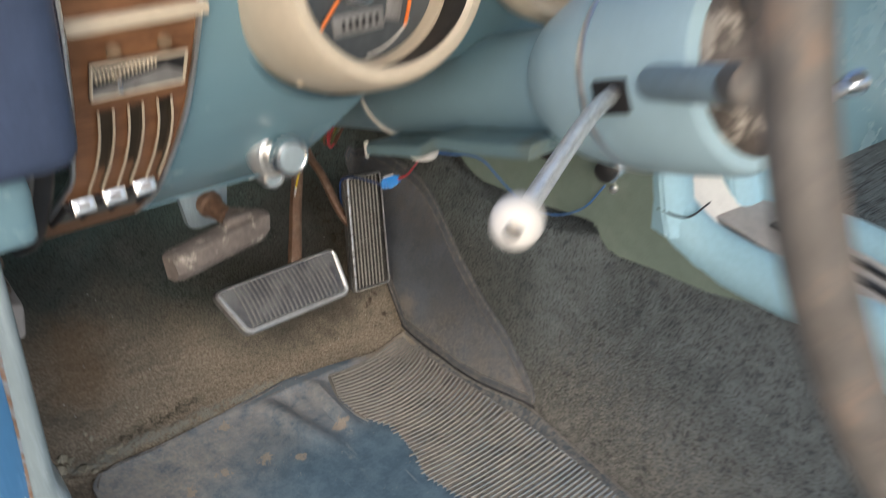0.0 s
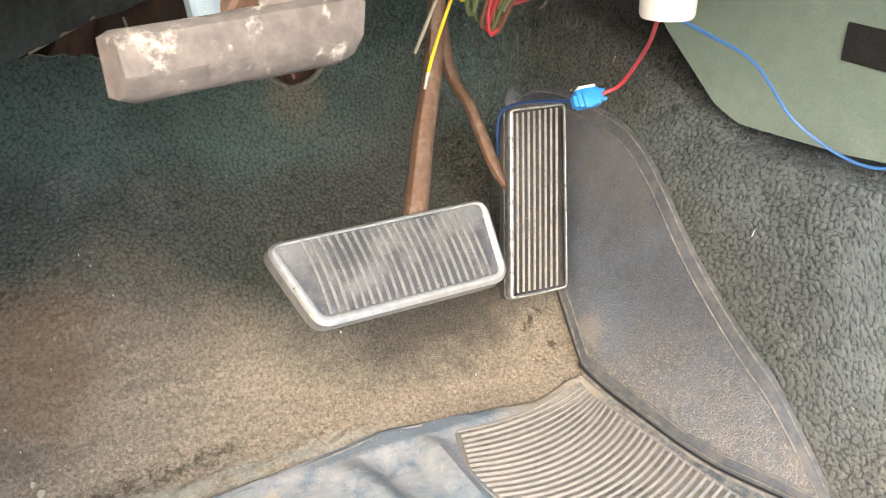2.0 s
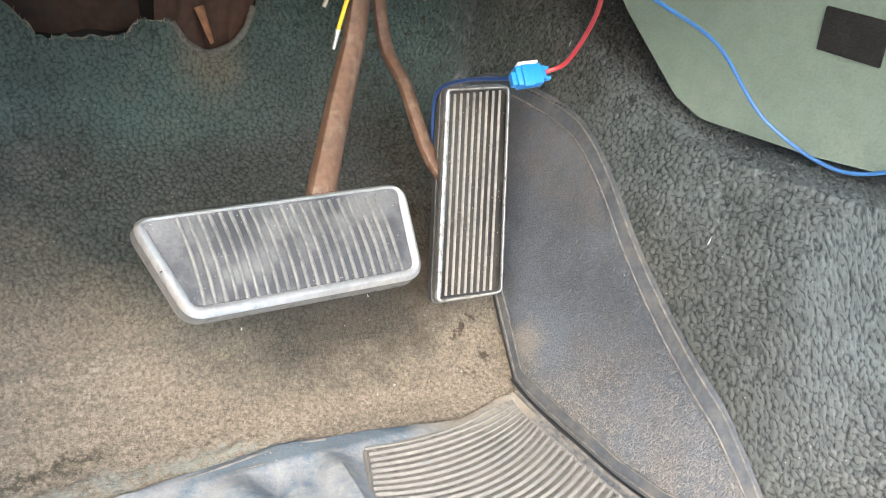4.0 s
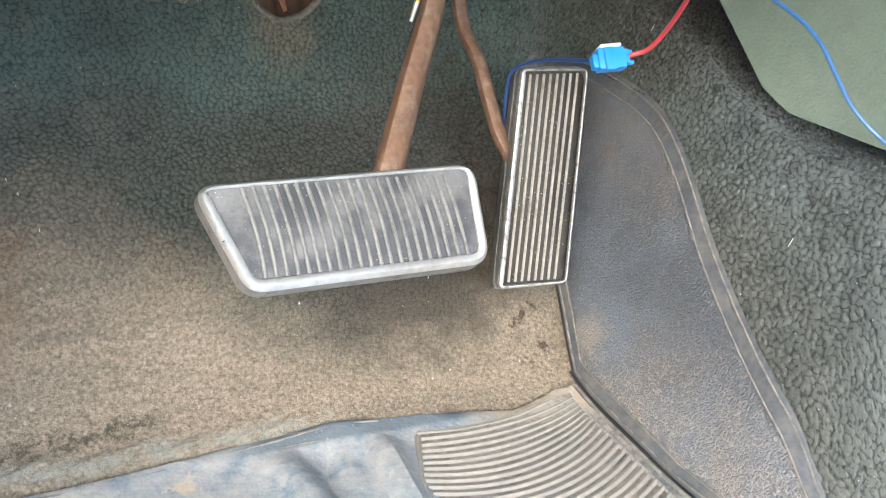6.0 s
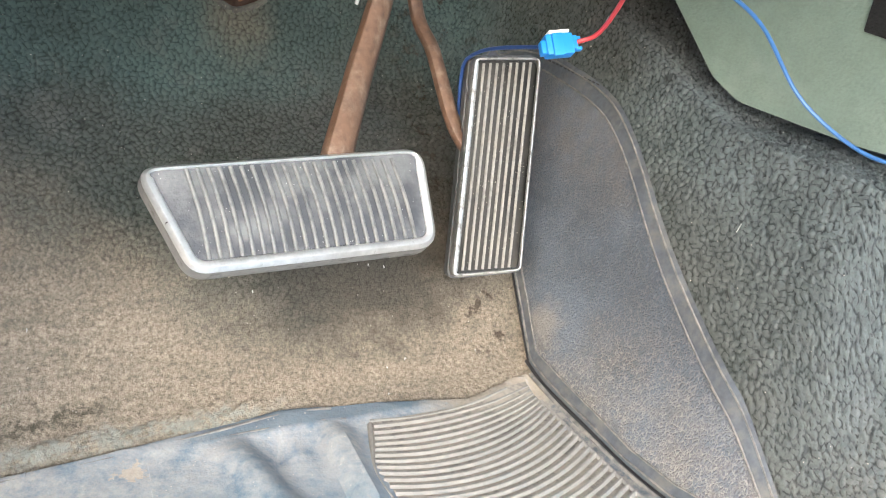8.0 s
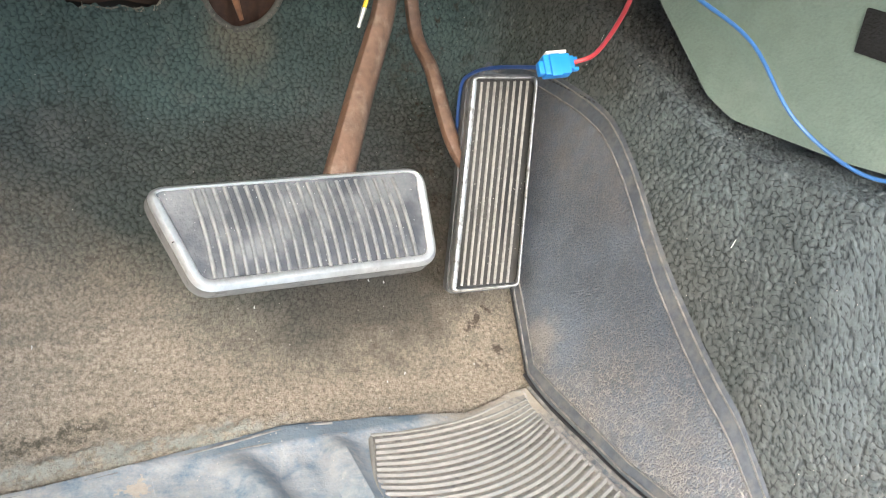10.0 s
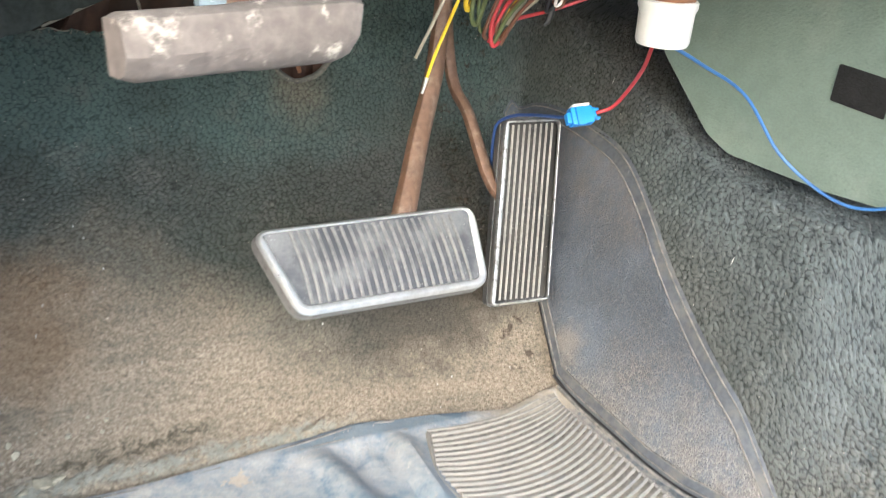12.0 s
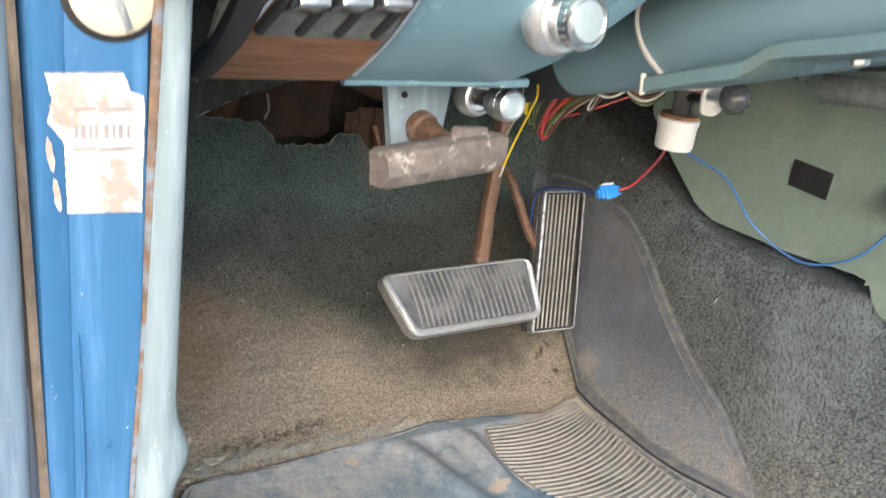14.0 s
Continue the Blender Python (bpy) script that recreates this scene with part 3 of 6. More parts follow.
def block(size, m, bevel=0.002, segs=2, taper=None):
    """A box with rounded edges; taper scales its top end (x, y)."""
    bm = bmesh.new()
    bmesh.ops.create_cube(bm, size=1)
    bmesh.ops.scale(bm, vec=size, verts=bm.verts)
    if taper:
        for v in bm.verts:
            if v.co.z > 0:
                v.co.x *= taper[0]
                v.co.y *= taper[1]
    if bevel:
        bmesh.ops.bevel(bm, geom=bm.edges, offset=bevel, segments=segs, profile=0.6, affect="EDGES")
    bm.transform(m)
    return bm


def spun(profile, m, n=32, caps=True):
    """A turned shape: (radius, height) pairs round the local z axis."""
    bm = bmesh.new()
    rings = []
    for r, h in profile:
        rings.append([bm.verts.new((r * math.cos(2 * math.pi * i / n), r * math.sin(2 * math.pi * i / n), h)) for i in range(n)])
    for a, b in zip(rings, rings[1:]):
        for i in range(n):
            bm.faces.new((a[i], a[(i + 1) % n], b[(i + 1) % n], b[i]))
    if caps:
        bm.faces.new(rings[0])
        bm.faces.new(rings[-1])
    bm.transform(m)
    return bm


def aim(place, way):
    """A pose whose z axis points along way."""
    return Matrix.Translation(place) @ Vector(way).to_track_quat("Z", "Y").to_matrix().to_4x4()


def curve_points(points, steps=8):
    p = [Vector(q) for q in points]
    p = [2 * p[0] - p[1]] + p + [2 * p[-1] - p[-2]]
    out = []
    for i in range(1, len(p) - 2):
        for s in range(steps):
            t = s / steps
            a, b, c, d = p[i - 1], p[i], p[i + 1], p[i + 2]
            out.append(0.5 * (2 * b + (c - a) * t + (2 * a - 5 * b + 4 * c - d) * t * t + (3 * b - a - 3 * c + d) * t ** 3))
    return out + [p[-2]]


def tube(points, radius, n=10, steps=8, flat=1.0, smooth=True):
    """A round (or flattened) bar swept along a smooth line; radius may be one number or one for each end."""
    line = curve_points(points, steps) if smooth else [Vector(q) for q in points]
    r0, r1 = radius if isinstance(radius, tuple) else (radius, radius)
    bm = bmesh.new()
    rings, side = [], None
    for i, p in enumerate(line):
        d = (line[min(i + 1, len(line) - 1)] - line[max(i - 1, 0)]).normalized()
        if side is None:
            side = d.orthogonal().normalized()
        side = (side - side.dot(d) * d).normalized()
        up = d.cross(side)
        r = r0 + (r1 - r0) * i / (len(line) - 1)
        rings.append([bm.verts.new(p + r * (math.cos(2 * math.pi * k / n) * side + flat * math.sin(2 * math.pi * k / n) * up)) for k in range(n)])
    for a, b in zip(rings, rings[1:]):
        for k in range(n):
            bm.faces.new((a[k], a[(k + 1) % n], b[(k + 1) % n], b[k]))
    bm.faces.new(rings[0])
    bm.faces.new(rings[-1])
    return bm


def rounded(corners, radius, n=6):
    """The outline of a polygon with rounded corners; a corner may bring its own radius."""
    out = []
    k = len(corners)
    for i in range(k):
        p, a, b = (Vector(corners[j % k][:2]) for j in (i, i - 1, i + 1))
        r = corners[i][2] if len(corners[i]) > 2 else radius
        u, v = (a - p).normalized(), (b - p).normalized()
        ang = u.angle(v)
        cut = min(r / math.tan(ang / 2), 0.45 * (a - p).length, 0.45 * (b - p).length)
        s, e = p + u * cut, p + v * cut
        for q in range(n + 1):
            t = q / n
            out.append((1 - t) ** 2 * s + 2 * t * (1 - t) * p + t * t * e)
    return out


def plate(outline, thick, m, bevel=0.001, segs=2):
    """A flat outline drawn in local x and y, given thickness along local z."""
    bm = bmesh.new()
    lo = [bm.verts.new((p[0], p[1], 0)) for p in outline]
    hi = [bm.verts.new((p[0], p[1], thick)) for p in outline]
    k = len(lo)
    bm.faces.new(lo[::-1])
    top = bm.faces.new(hi)
    for i in range(k):
        bm.faces.new((lo[i], lo[(i + 1) % k], hi[(i + 1) % k], hi[i]))
    if bevel:
        bmesh.ops.bevel(bm, geom=list(top.edges), offset=bevel, segments=segs, profile=0.6, affect="EDGES")
    bm.transform(m)
    return bm


def hoop(outline, width, thick, m, bevel=0.0008):
    """A frame that follows an outline, width inwards."""
    c = sum((Vector(p) for p in outline), Vector((0, 0))) / len(outline)
    k = len(outline)
    inner = []
    for i in range(k):
        a, p, b = (Vector(outline[j % k]) for j in (i - 1, i, i + 1))
        d = (b - a).normalized()
        nrm = Vector((-d.y, d.x))
        if nrm.dot(c - p) < 0:
            nrm = -nrm
        inner.append(p + nrm * width)
    bm = bmesh.new()
    rows = [[bm.verts.new((p[0], p[1], h)) for p in ring] for ring, h in ((outline, 0), (outline, thick * 0.7), ([Vector(o).lerp(i, 0.3) for o, i in zip(outline, inner)], thick), ([Vector(o).lerp(i, 0.75) for o, i in zip(outline, inner)], thick), (inner, thick * 0.6), (inner, 0))]
    for a, b in zip(rows, rows[1:] + rows[:1]):
        for i in range(k):
            bm.faces.new((a[i], a[(i + 1) % k], b[(i + 1) % k], b[i]))
    bm.transform(m)
    return bm


def axes(place, right, up):
    """A pose from its local y direction and, square to it, x; z stands out of them."""
    u = Vector(up).normalized()
    r = (Vector(right) - Vector(right).dot(u) * u).normalized()
    n = r.cross(u)
    return Matrix(((r.x, u.x, n.x, place[0]), (r.y, u.y, n.y, place[1]), (r.z, u.z, n.z, place[2]), (0, 0, 0, 1)))


def smooth_max(a, b, k):
    h = np.maximum(k - np.abs(a - b), 0) / k
    return np.maximum(a, b) + h * h * k * 0.25


def ease(a, b, x):
    u = np.clip((x - a) / (b - a), 0, 1)
    return u * u * (3 - 2 * u)


def floor_height(x, y):
    """The footwell: flat floor, toe board that steepens into the bulkhead, side of the transmission tunnel."""
    toe = smooth_max(0.94 * y - 0.047, 2.6 * (y - 0.24) + 0.165, 0.04)
    lean = 0.42 + 0.28 * ease(-0.11, -0.21, y)
    side = np.minimum((x - 0.221 + 0.147 * y) / lean, 0.225 + 0.3 * np.maximum(y, 0))
    return smooth_max(smooth_max(np.zeros_like(x * y), toe, 0.04), side, 0.025)


def inside(px, py, poly):
    """Which points lie in a polygon."""
    hit = np.zeros(np.shape(px), bool)
    for (x0, y0), (x1, y1) in zip(poly, poly[1:] + poly[:1]):
        cross = (y0 > py) != (y1 > py)
        hit ^= cross & (px < (x1 - x0) * (py - y0) / (y1 - y0 + 1e-12) + x0)
    return hit


def draped(name, outline, lift, material, thick=0.0025, step=0.004):
    """A sheet that lies on the footwell, cut to an outline in plan, with a rounded thick edge."""
    bm = bmesh.new()
    face = bm.faces.new([bm.verts.new((p[0], p[1], 0)) for p in outline])
    bmesh.ops.triangulate(bm, faces=[face])
    xs, ys = [p[0] for p in outline], [p[1] for p in outline]
    for a, lo, hi in ((0, min(xs), max(xs)), (1, min(ys), max(ys))):
        for c in np.arange(lo + step, hi, step):
            nrm = (1, 0, 0) if a == 0 else (0, 1, 0)
            bmesh.ops.bisect_plane(bm, geom=bm.verts[:] + bm.edges[:] + bm.faces[:], plane_co=(c * nrm[0], c * nrm[1], 0), plane_no=nrm)
    bmesh.ops.remove_doubles(bm, verts=bm.verts, dist=1e-5)
    bmesh.ops.recalc_face_normals(bm, faces=bm.faces)
    rim = {v for e in bm.edges if e.is_boundary for v in e.verts}
    for v in bm.verts:
        x, y = v.co.x, v.co.y
        z = float(floor_height(x, y))
        gx = (float(floor_height(x + 1e-3, y)) - z) / 1e-3
        gy = (float(floor_height(x, y + 1e-3)) - z) / 1e-3
        nrm = Vector((-gx, -gy, 1)).normalized()
        v.co = Vector((x, y, z)) + nrm * (lift + (thick * 0.55 if v in rim else thick))
    edge = [e for e in bm.edges if e.is_boundary]
    made = bmesh.ops.extrude_edge_only(bm, edges=edge)["geom"]
    for v in (g for g in made if isinstance(g, bmesh.types.BMVert)):
        v.co.z -= thick + lift + 0.002
    return bm


# ---- the setting: carpeted footwell, bulkhead, plain body shell ----
TORN = [(-0.40, 0.30), (-0.178, 0.2855), (-0.145, 0.284), (-0.112, 0.279), (-0.100, 0.266), (-0.095, 0.2565), (-0.038, 0.2545), (-0.030, 0.256), (-0.022, 0.266), (0.005, 0.2655), (0.013, 0.2515), (0.024, 0.2425), (0.032, 0.2395), (0.050, 0.2445), (0.060, 0.252), (0.0675, 0.2607), (0.076, 0.2785), (0.085, 0.31), (0.14, 0.40), (0.7, 0.46)]


def pile(u, v, size, jitter, seed):
    """How deep each place lies inside its yarn loop (0 at its edge), and that loop's chance number."""
    p = np.stack([u / size[0], v / size[1]], -1)
    p[..., 0] += 0.5 * (np.floor(p[..., 1]) % 2)
    cell = np.floor(p)
    best, second, luck = np.full(u.shape, 9.0), np.full(u.shape, 9.0), np.zeros(u.shape)
    for i in (-1, 0, 1):
        for j in (-1, 0, 1):
            c = cell + (i, j)
            h = np.sin(c @ np.array([[127.1, 269.5], [311.7, 183.3]]) + seed) * 43758.5453
            h -= np.floor(h)
            shift = 0.5 * ((c[..., 1] - cell[..., 1]) % 2) * np.where(cell[..., 1] % 2 > 0.5, -1, 1)
            q = c + 0.5 + jitter * (h - 0.5) - p
            q[..., 0] -= shift
            d = (q ** 2).sum(-1)
            near = d < best
            second = np.where(near, best, np.minimum(second, d))
            best, luck = np.where(near, d, best), np.where(near, h[..., 0], luck)
    return np.sqrt(second) - np.sqrt(best), luck


def footwell_carpet():
    xs = np.concatenate([np.arange(-0.335, 0.215, 0.0009), np.arange(0.215, 0.37, 0.0005), np.arange(0.37, 0.50, 0.0014), np.arange(0.50, 0.72, 0.0026), np.arange(0.72, 1.06, 0.03)])
    ys = np.concatenate([np.arange(-1.5, -0.60, 0.05), np.arange(-0.60, -0.36, 0.0025), np.arange(-0.36, 0.0, 0.0014), np.arange(0.0, 0.20, 0.0009), np.arange(0.20, 0.26, 0.0006), np.arange(0.26, 0.345, 0.0005)])
    gx, gy = np.meshgrid(xs, ys, indexing="ij")
    gz = floor_height(gx, gy)
    top = np.interp(xs, [p[0] for p in TORN], [p[1] for p in TORN]) + 0.0012 * np.sin(xs * 310) + 0.0008 * np.sin(xs * 743)
    keep = (gz <= top[:, None] + 0.004) & ~((gx > -0.235) & (gx < 0.185) & (gy > -0.58) & (gy < 0.005))
    # yarn loops: in rows on the toe board, knobbly on the tunnel, trodden flat in the dust
    sx, sy = np.gradient(gz, xs, axis=0), np.gradient(gz, ys, axis=1)
    u = np.cumsum(np.sqrt(1 + sx ** 2) * np.gradient(xs)[:, None], axis=0)
    v = np.cumsum(np.sqrt(1 + sy ** 2) * np.gradient(ys)[None, :], axis=1)
    u, v = u + 0.0011 * np.sin(v * 410 + 2 * np.sin(u * 170)) + 0.0007 * np.sin(v * 900 + u * 300), v + 0.0011 * np.sin(u * 330 + 2 * np.sin(v * 190)) + 0.0006 * np.sin(u * 217 + 1.0)
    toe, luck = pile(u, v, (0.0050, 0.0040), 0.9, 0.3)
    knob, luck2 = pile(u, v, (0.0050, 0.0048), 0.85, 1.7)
    tunnel = ease(0.255, 0.275, gx)
    d = toe * (1 - tunnel) + knob * tunnel
    wander = np.sin(gx * 23 + 1.3 * np.sin(gy * 31)) * np.sin(gy * 27 + gx * 11)
    flat = ease(0.120, 0.055, gz + 0.02 * wander - 0.02 * ease(0.05, -0.2, gx)) * (1 - tunnel)
    tall = (0.0026 + 0.0006 * (1 - tunnel) - 0.0024 * flat) * (0.8 + 0.4 * np.where(tunnel > 0.5, luck2, luck))
    height = tall * (1 - (1 - np.clip(d / 0.75, 0, 1)) ** 2)
    height = height + 0.0010 * wander
    # worn pale pile standing in clumps along the mat's front edge
    clump = np.exp(-((gy - 0.048 - 0.006 * wander) / 0.010) ** 2) * ease(0.03, -0.03, gx)
    height = height + clump * (0.0022 + 0.0016 * np.sin(gx * 210 + 3 * np.sin(gy * 170)) * np.sin(gx * 97))
    lift = height / np.sqrt(1 + sx ** 2 + sy ** 2)
    gz = np.minimum(gz, top[:, None])
    co = np.stack([gx - sx * lift, gy - sy * lift, gz + lift], -1).reshape(-1, 3)
    ny = len(ys)
    i, j = np.nonzero(keep[:-1, :-1] & keep[1:, :-1] & keep[:-1, 1:] & keep[1:, 1:])
    faces = np.stack([i * ny + j, (i + 1) * ny + j, (i + 1) * ny + j + 1, i * ny + j + 1], -1)
    used, back = np.unique(faces, return_inverse=True)
    me = bpy.data.meshes.new("carpet")
    me.vertices.add(len(used))
    me.vertices.foreach_set("co", co[used].ravel())
    me.loops.add(faces.size)
    me.loops.foreach_set("vertex_index", back.ravel().astype(np.int32))
    me.polygons.add(len(faces))
    me.polygons.foreach_set("loop_start", np.arange(0, faces.size, 4, dtype=np.int32))
    me.update(calc_edges=True)
    # depth inside each loop; the carpet colour darkens its gaps by it
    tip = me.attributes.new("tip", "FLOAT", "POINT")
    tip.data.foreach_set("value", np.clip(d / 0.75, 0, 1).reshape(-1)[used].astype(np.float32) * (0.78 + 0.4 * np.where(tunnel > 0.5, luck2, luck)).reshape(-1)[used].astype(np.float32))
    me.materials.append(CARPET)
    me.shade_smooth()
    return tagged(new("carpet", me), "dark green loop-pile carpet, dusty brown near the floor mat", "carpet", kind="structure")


footwell_carpet()


def slab(name, lo, hi, material, label, category, bevel=0.004):
    lo, hi = Vector(lo), Vector(hi)
    bm = block(hi - lo, Matrix.Translation((lo + hi) / 2), bevel)
    return tagged(part(name, bm, material), label, category, kind="structure")


slab("floor", (-0.335, -1.5, -0.06), (1.06, 0.06, -0.012), LINER, "steel floor pan below the carpet", "floor")
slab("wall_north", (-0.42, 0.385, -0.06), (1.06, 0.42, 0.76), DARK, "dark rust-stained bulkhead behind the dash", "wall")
slab("wall_east", (1.06, -1.5, -0.06), (1.09, 0.42, 0.56), LINER, "plain inner side of the far door", "wall")
# rear wall, roof, posts, cowl and ground are unseen, added to shape the light
slab("wall_south", (-0.335, -1.53, -0.06), (1.06, -1.5, 0.42), LINER, "plain unseen bulkhead added behind the seats", "wall")
slab("ceiling", (-0.36, -1.53, 1.15), (1.06, -0.45, 1.18), LINER, "plain unseen roof lining, added to shape the light", "ceiling")
for px_, py_ in ((-0.345, -1.515), (1.045, -1.515), (1.045, -0.47)):
    slab("roof_post", (px_ - 0.015, py_ - 0.015, 0.40), (px_ + 0.015, py_ + 0.015, 1.152), LINER, "plain unseen post added under the roof", "roof post")
slab("cowl", (-0.42, -0.20, 0.76), (1.06, 0.42, 0.79), DARK, "dark dash top below the windscreen", "cowl")
slab("ground", (-300, -300, -0.42), (300, 300, -0.36), EARTH, "bare pale earth under the car", "ground", 0)
# side wall takes grey-blue in place of dark, to bounce light in
slab("wall_west", (-0.365, -0.20, -0.06), (-0.335, 0.385, 0.76), GREY_BODY, "side wall beside the footwell, grey-blue to bounce light", "wall")


# rusty cavity that shows through the torn carpet
def wavy_sheet(low, high, nu, nv, pleat, thick):
    """A hanging sheet between a lower and an upper line, with pleats."""
    lo, hi = curve_points(low, nu), curve_points(high, nu)
    bm = bmesh.new()
    rows = []
    for i, (a, b) in enumerate(zip(lo, hi)):
        row = []
        for j in range(nv + 1):
            p = a.lerp(b, j / nv)
            p = p + Vector((0, -1, 0)) * pleat * math.sin(i * 0.9 + 0.8 * math.sin(j * 0.7)) + 0.004 * Vector(noise.noise_vector(p * 35))
            row.append(bm.verts.new(p))
        rows.append(row)
    for a, b in zip(rows, rows[1:]):
        for j in range(nv):
            bm.faces.new((a[j], b[j], b[j + 1], a[j + 1]))
    bmesh.ops.recalc_face_normals(bm, faces=bm.faces)
    bmesh.ops.solidify(bm, geom=bm.faces[:], thickness=thick)
    return bm


def cavity_steel():
    e = base("cavity_bracket", (-0.06, 0.33, 0.25), "rusty steel pedal bracket inside the torn carpet opening", "bracket")
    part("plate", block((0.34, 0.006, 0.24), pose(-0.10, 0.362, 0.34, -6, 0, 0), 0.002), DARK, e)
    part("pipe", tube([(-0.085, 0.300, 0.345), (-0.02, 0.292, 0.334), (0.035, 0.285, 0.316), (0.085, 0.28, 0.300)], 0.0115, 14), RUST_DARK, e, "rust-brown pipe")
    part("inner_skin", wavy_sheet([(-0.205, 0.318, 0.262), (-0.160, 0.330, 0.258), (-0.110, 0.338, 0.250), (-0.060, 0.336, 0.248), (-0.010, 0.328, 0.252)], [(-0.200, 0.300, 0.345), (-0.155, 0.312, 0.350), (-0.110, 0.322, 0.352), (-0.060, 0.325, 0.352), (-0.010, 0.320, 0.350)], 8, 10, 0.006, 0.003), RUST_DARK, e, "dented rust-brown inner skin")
    part("brace", wavy_sheet([(-0.172, 0.300, 0.268), (-0.150, 0.312, 0.262), (-0.134, 0.322, 0.262)], [(-0.150, 0.300, 0.318), (-0.136, 0.312, 0.322), (-0.122, 0.322, 0.322)], 6, 6, 0.002, 0.003), RUST_BROWN, e, "bent red-brown brace")
    flap = base("carpet_flap", (-0.13, 0.28, 0.36), "pleated dark carpet flap hanging over the torn opening", "carpet flap")
    part("sheet", wavy_sheet([(-0.23, 0.275, 0.279), (-0.182, 0.278, 0.291), (-0.135, 0.282, 0.313), (-0.066, 0.283, 0.333), (-0.02, 0.288, 0.352)], [(-0.23, 0.255, 0.43), (-0.18, 0.255, 0.435), (-0.13, 0.255, 0.44), (-0.07, 0.262, 0.44), (-0.02, 0.27, 0.44)], 12, 14, 0.0035, 0.004), FLAP, flap)
    for pts in ([(-0.182, 0.2765, 0.2905), (-0.150, 0.279, 0.305), (-0.128, 0.280, 0.315)], [(-0.085, 0.279, 0.329), (-0.070, 0.280, 0.3345), (-0.056, 0.281, 0.331)], [(-0.105, 0.285, 0.312), (-0.102, 0.286, 0.295), (-0.106, 0.287, 0.283)]):
        part("frayed_thread", tube(pts, 0.0013, 6, 5), FIBRE, flap, "frayed pale thread")
    edge = base("torn_carpet_edge", (-0.06, 0.27, 0.265), "pale frayed edge line of the torn carpet opening", "carpet edge")
    for a, b in ((-0.185, -0.128), (-0.117, -0.096), (-0.086, -0.040), (-0.030, 0.006), (0.010, 0.034), (0.044, 0.072)):
        pts = []
        for x in np.linspace(a, b, 7):
            z = float(np.interp(x, [p[0] for p in TORN], [p[1] for p in TORN])) + 0.0012 * math.sin(x * 310) + 0.0008 * math.sin(x * 743)
            pts.append((x, 0.24 + (z - 0.165) / 2.6 - 0.0005, z))
        part("frayed_thread", tube(pts, 0.0008, 6, 3), FIBRE, edge)
    ring = []
    for x in np.linspace(0.006, 0.074, 10):
        z = float(np.interp(x, [p[0] for p in TORN], [p[1] for p in TORN]))
        ring.append((x, 0.24 + (z - 0.165) / 2.6 - 0.001, z + 0.001))
    part("curled_lip", tube(ring, 0.0030, 10, 4, 0.8), LIP, edge, "thick curled lip of dirty carpet")
    part("rust_liner", wavy_sheet([(0.0, 0.292, 0.225), (0.025, 0.297, 0.222), (0.05, 0.296, 0.224), (0.078, 0.29, 0.23)], [(0.0, 0.300, 0.285), (0.025, 0.306, 0.29), (0.05, 0.306, 0.29), (0.078, 0.30, 0.285)], 8, 8, 0.004, 0.003), RUST_BROWN, edge, "dark rusty steel behind the tear")
    part("rust_flake", tube([(0.030, 0.286, 0.275), (0.034, 0.283, 0.262), (0.039, 0.281, 0.246)], (0.0062, 0.0026), 8, 5, 0.5), RUST, edge, "hanging flake of rust")


cavity_steel()


def torn_fringe():
    """Short frayed fibres standing along the torn carpet edge."""
    rng = random.Random(5)
    bm = bmesh.new()
    for i in range(80):
        x = -0.20 + 0.27 * rng.random()
        z = float(np.interp(x, [p[0] for p in TORN], [p[1] for p in TORN]))
        y = 0.24 + (z - 0.165) / 2.6
        d = Vector((0.6 * (rng.random() - 0.5), -0.5 + 0.6 * rng.random(), 0.3 + rng.random())).normalized() * (0.002 + 0.004 * rng.random())
        t = tube([(x, y - 0.002, z - 0.002), Vector((x, y - 0.002, z - 0.002)) + d * 0.6, Vector((x, y - 0.003, z - 0.002)) + d], (0.0004, 0.00015), 4, 1)
        me = bpy.data.meshes.new("fibre")
        t.to_mesh(me)
        t.free()
        bm.from_mesh(me)
        bpy.data.meshes.remove(me)
    tagged(part("carpet_fringe", bm, FIBRE), "pale frayed fibres along the torn carpet edge", "carpet fibres", kind="stuff")


torn_fringe()

# ---- vinyl heel patch sewn on the side of the tunnel ----
PATCH_SIDE = [(0.250, 0.254), (0.264, 0.2585), (0.2775, 0.240), (0.2865, 0.200), (0.2915, 0.160), (0.2947, 0.1257), (0.2955, 0.095), (0.2919, 0.056), (0.2835, 0.0), (0.2781, -0.05), (0.2745, -0.10), (0.2728, -0.15), (0.2695, -0.180), (0.2640, -0.195)]
PATCH_FOOT = [(0.2590, -0.1955), (0.2532, -0.1745), (0.2378, -0.1125), (0.2310, -0.070), (0.2275, -0.034), (0.2232, 0.006), (0.2192, 0.046)]


def foot_x(y):
    """The patch's lower edge, along the mat."""
    return float(np.interp(y, [-0.62, -0.40, -0.28] + [p[1] for p in PATCH_FOOT], [0.250, 0.257, 0.2595] + [p[0] for p in PATCH_FOOT]))


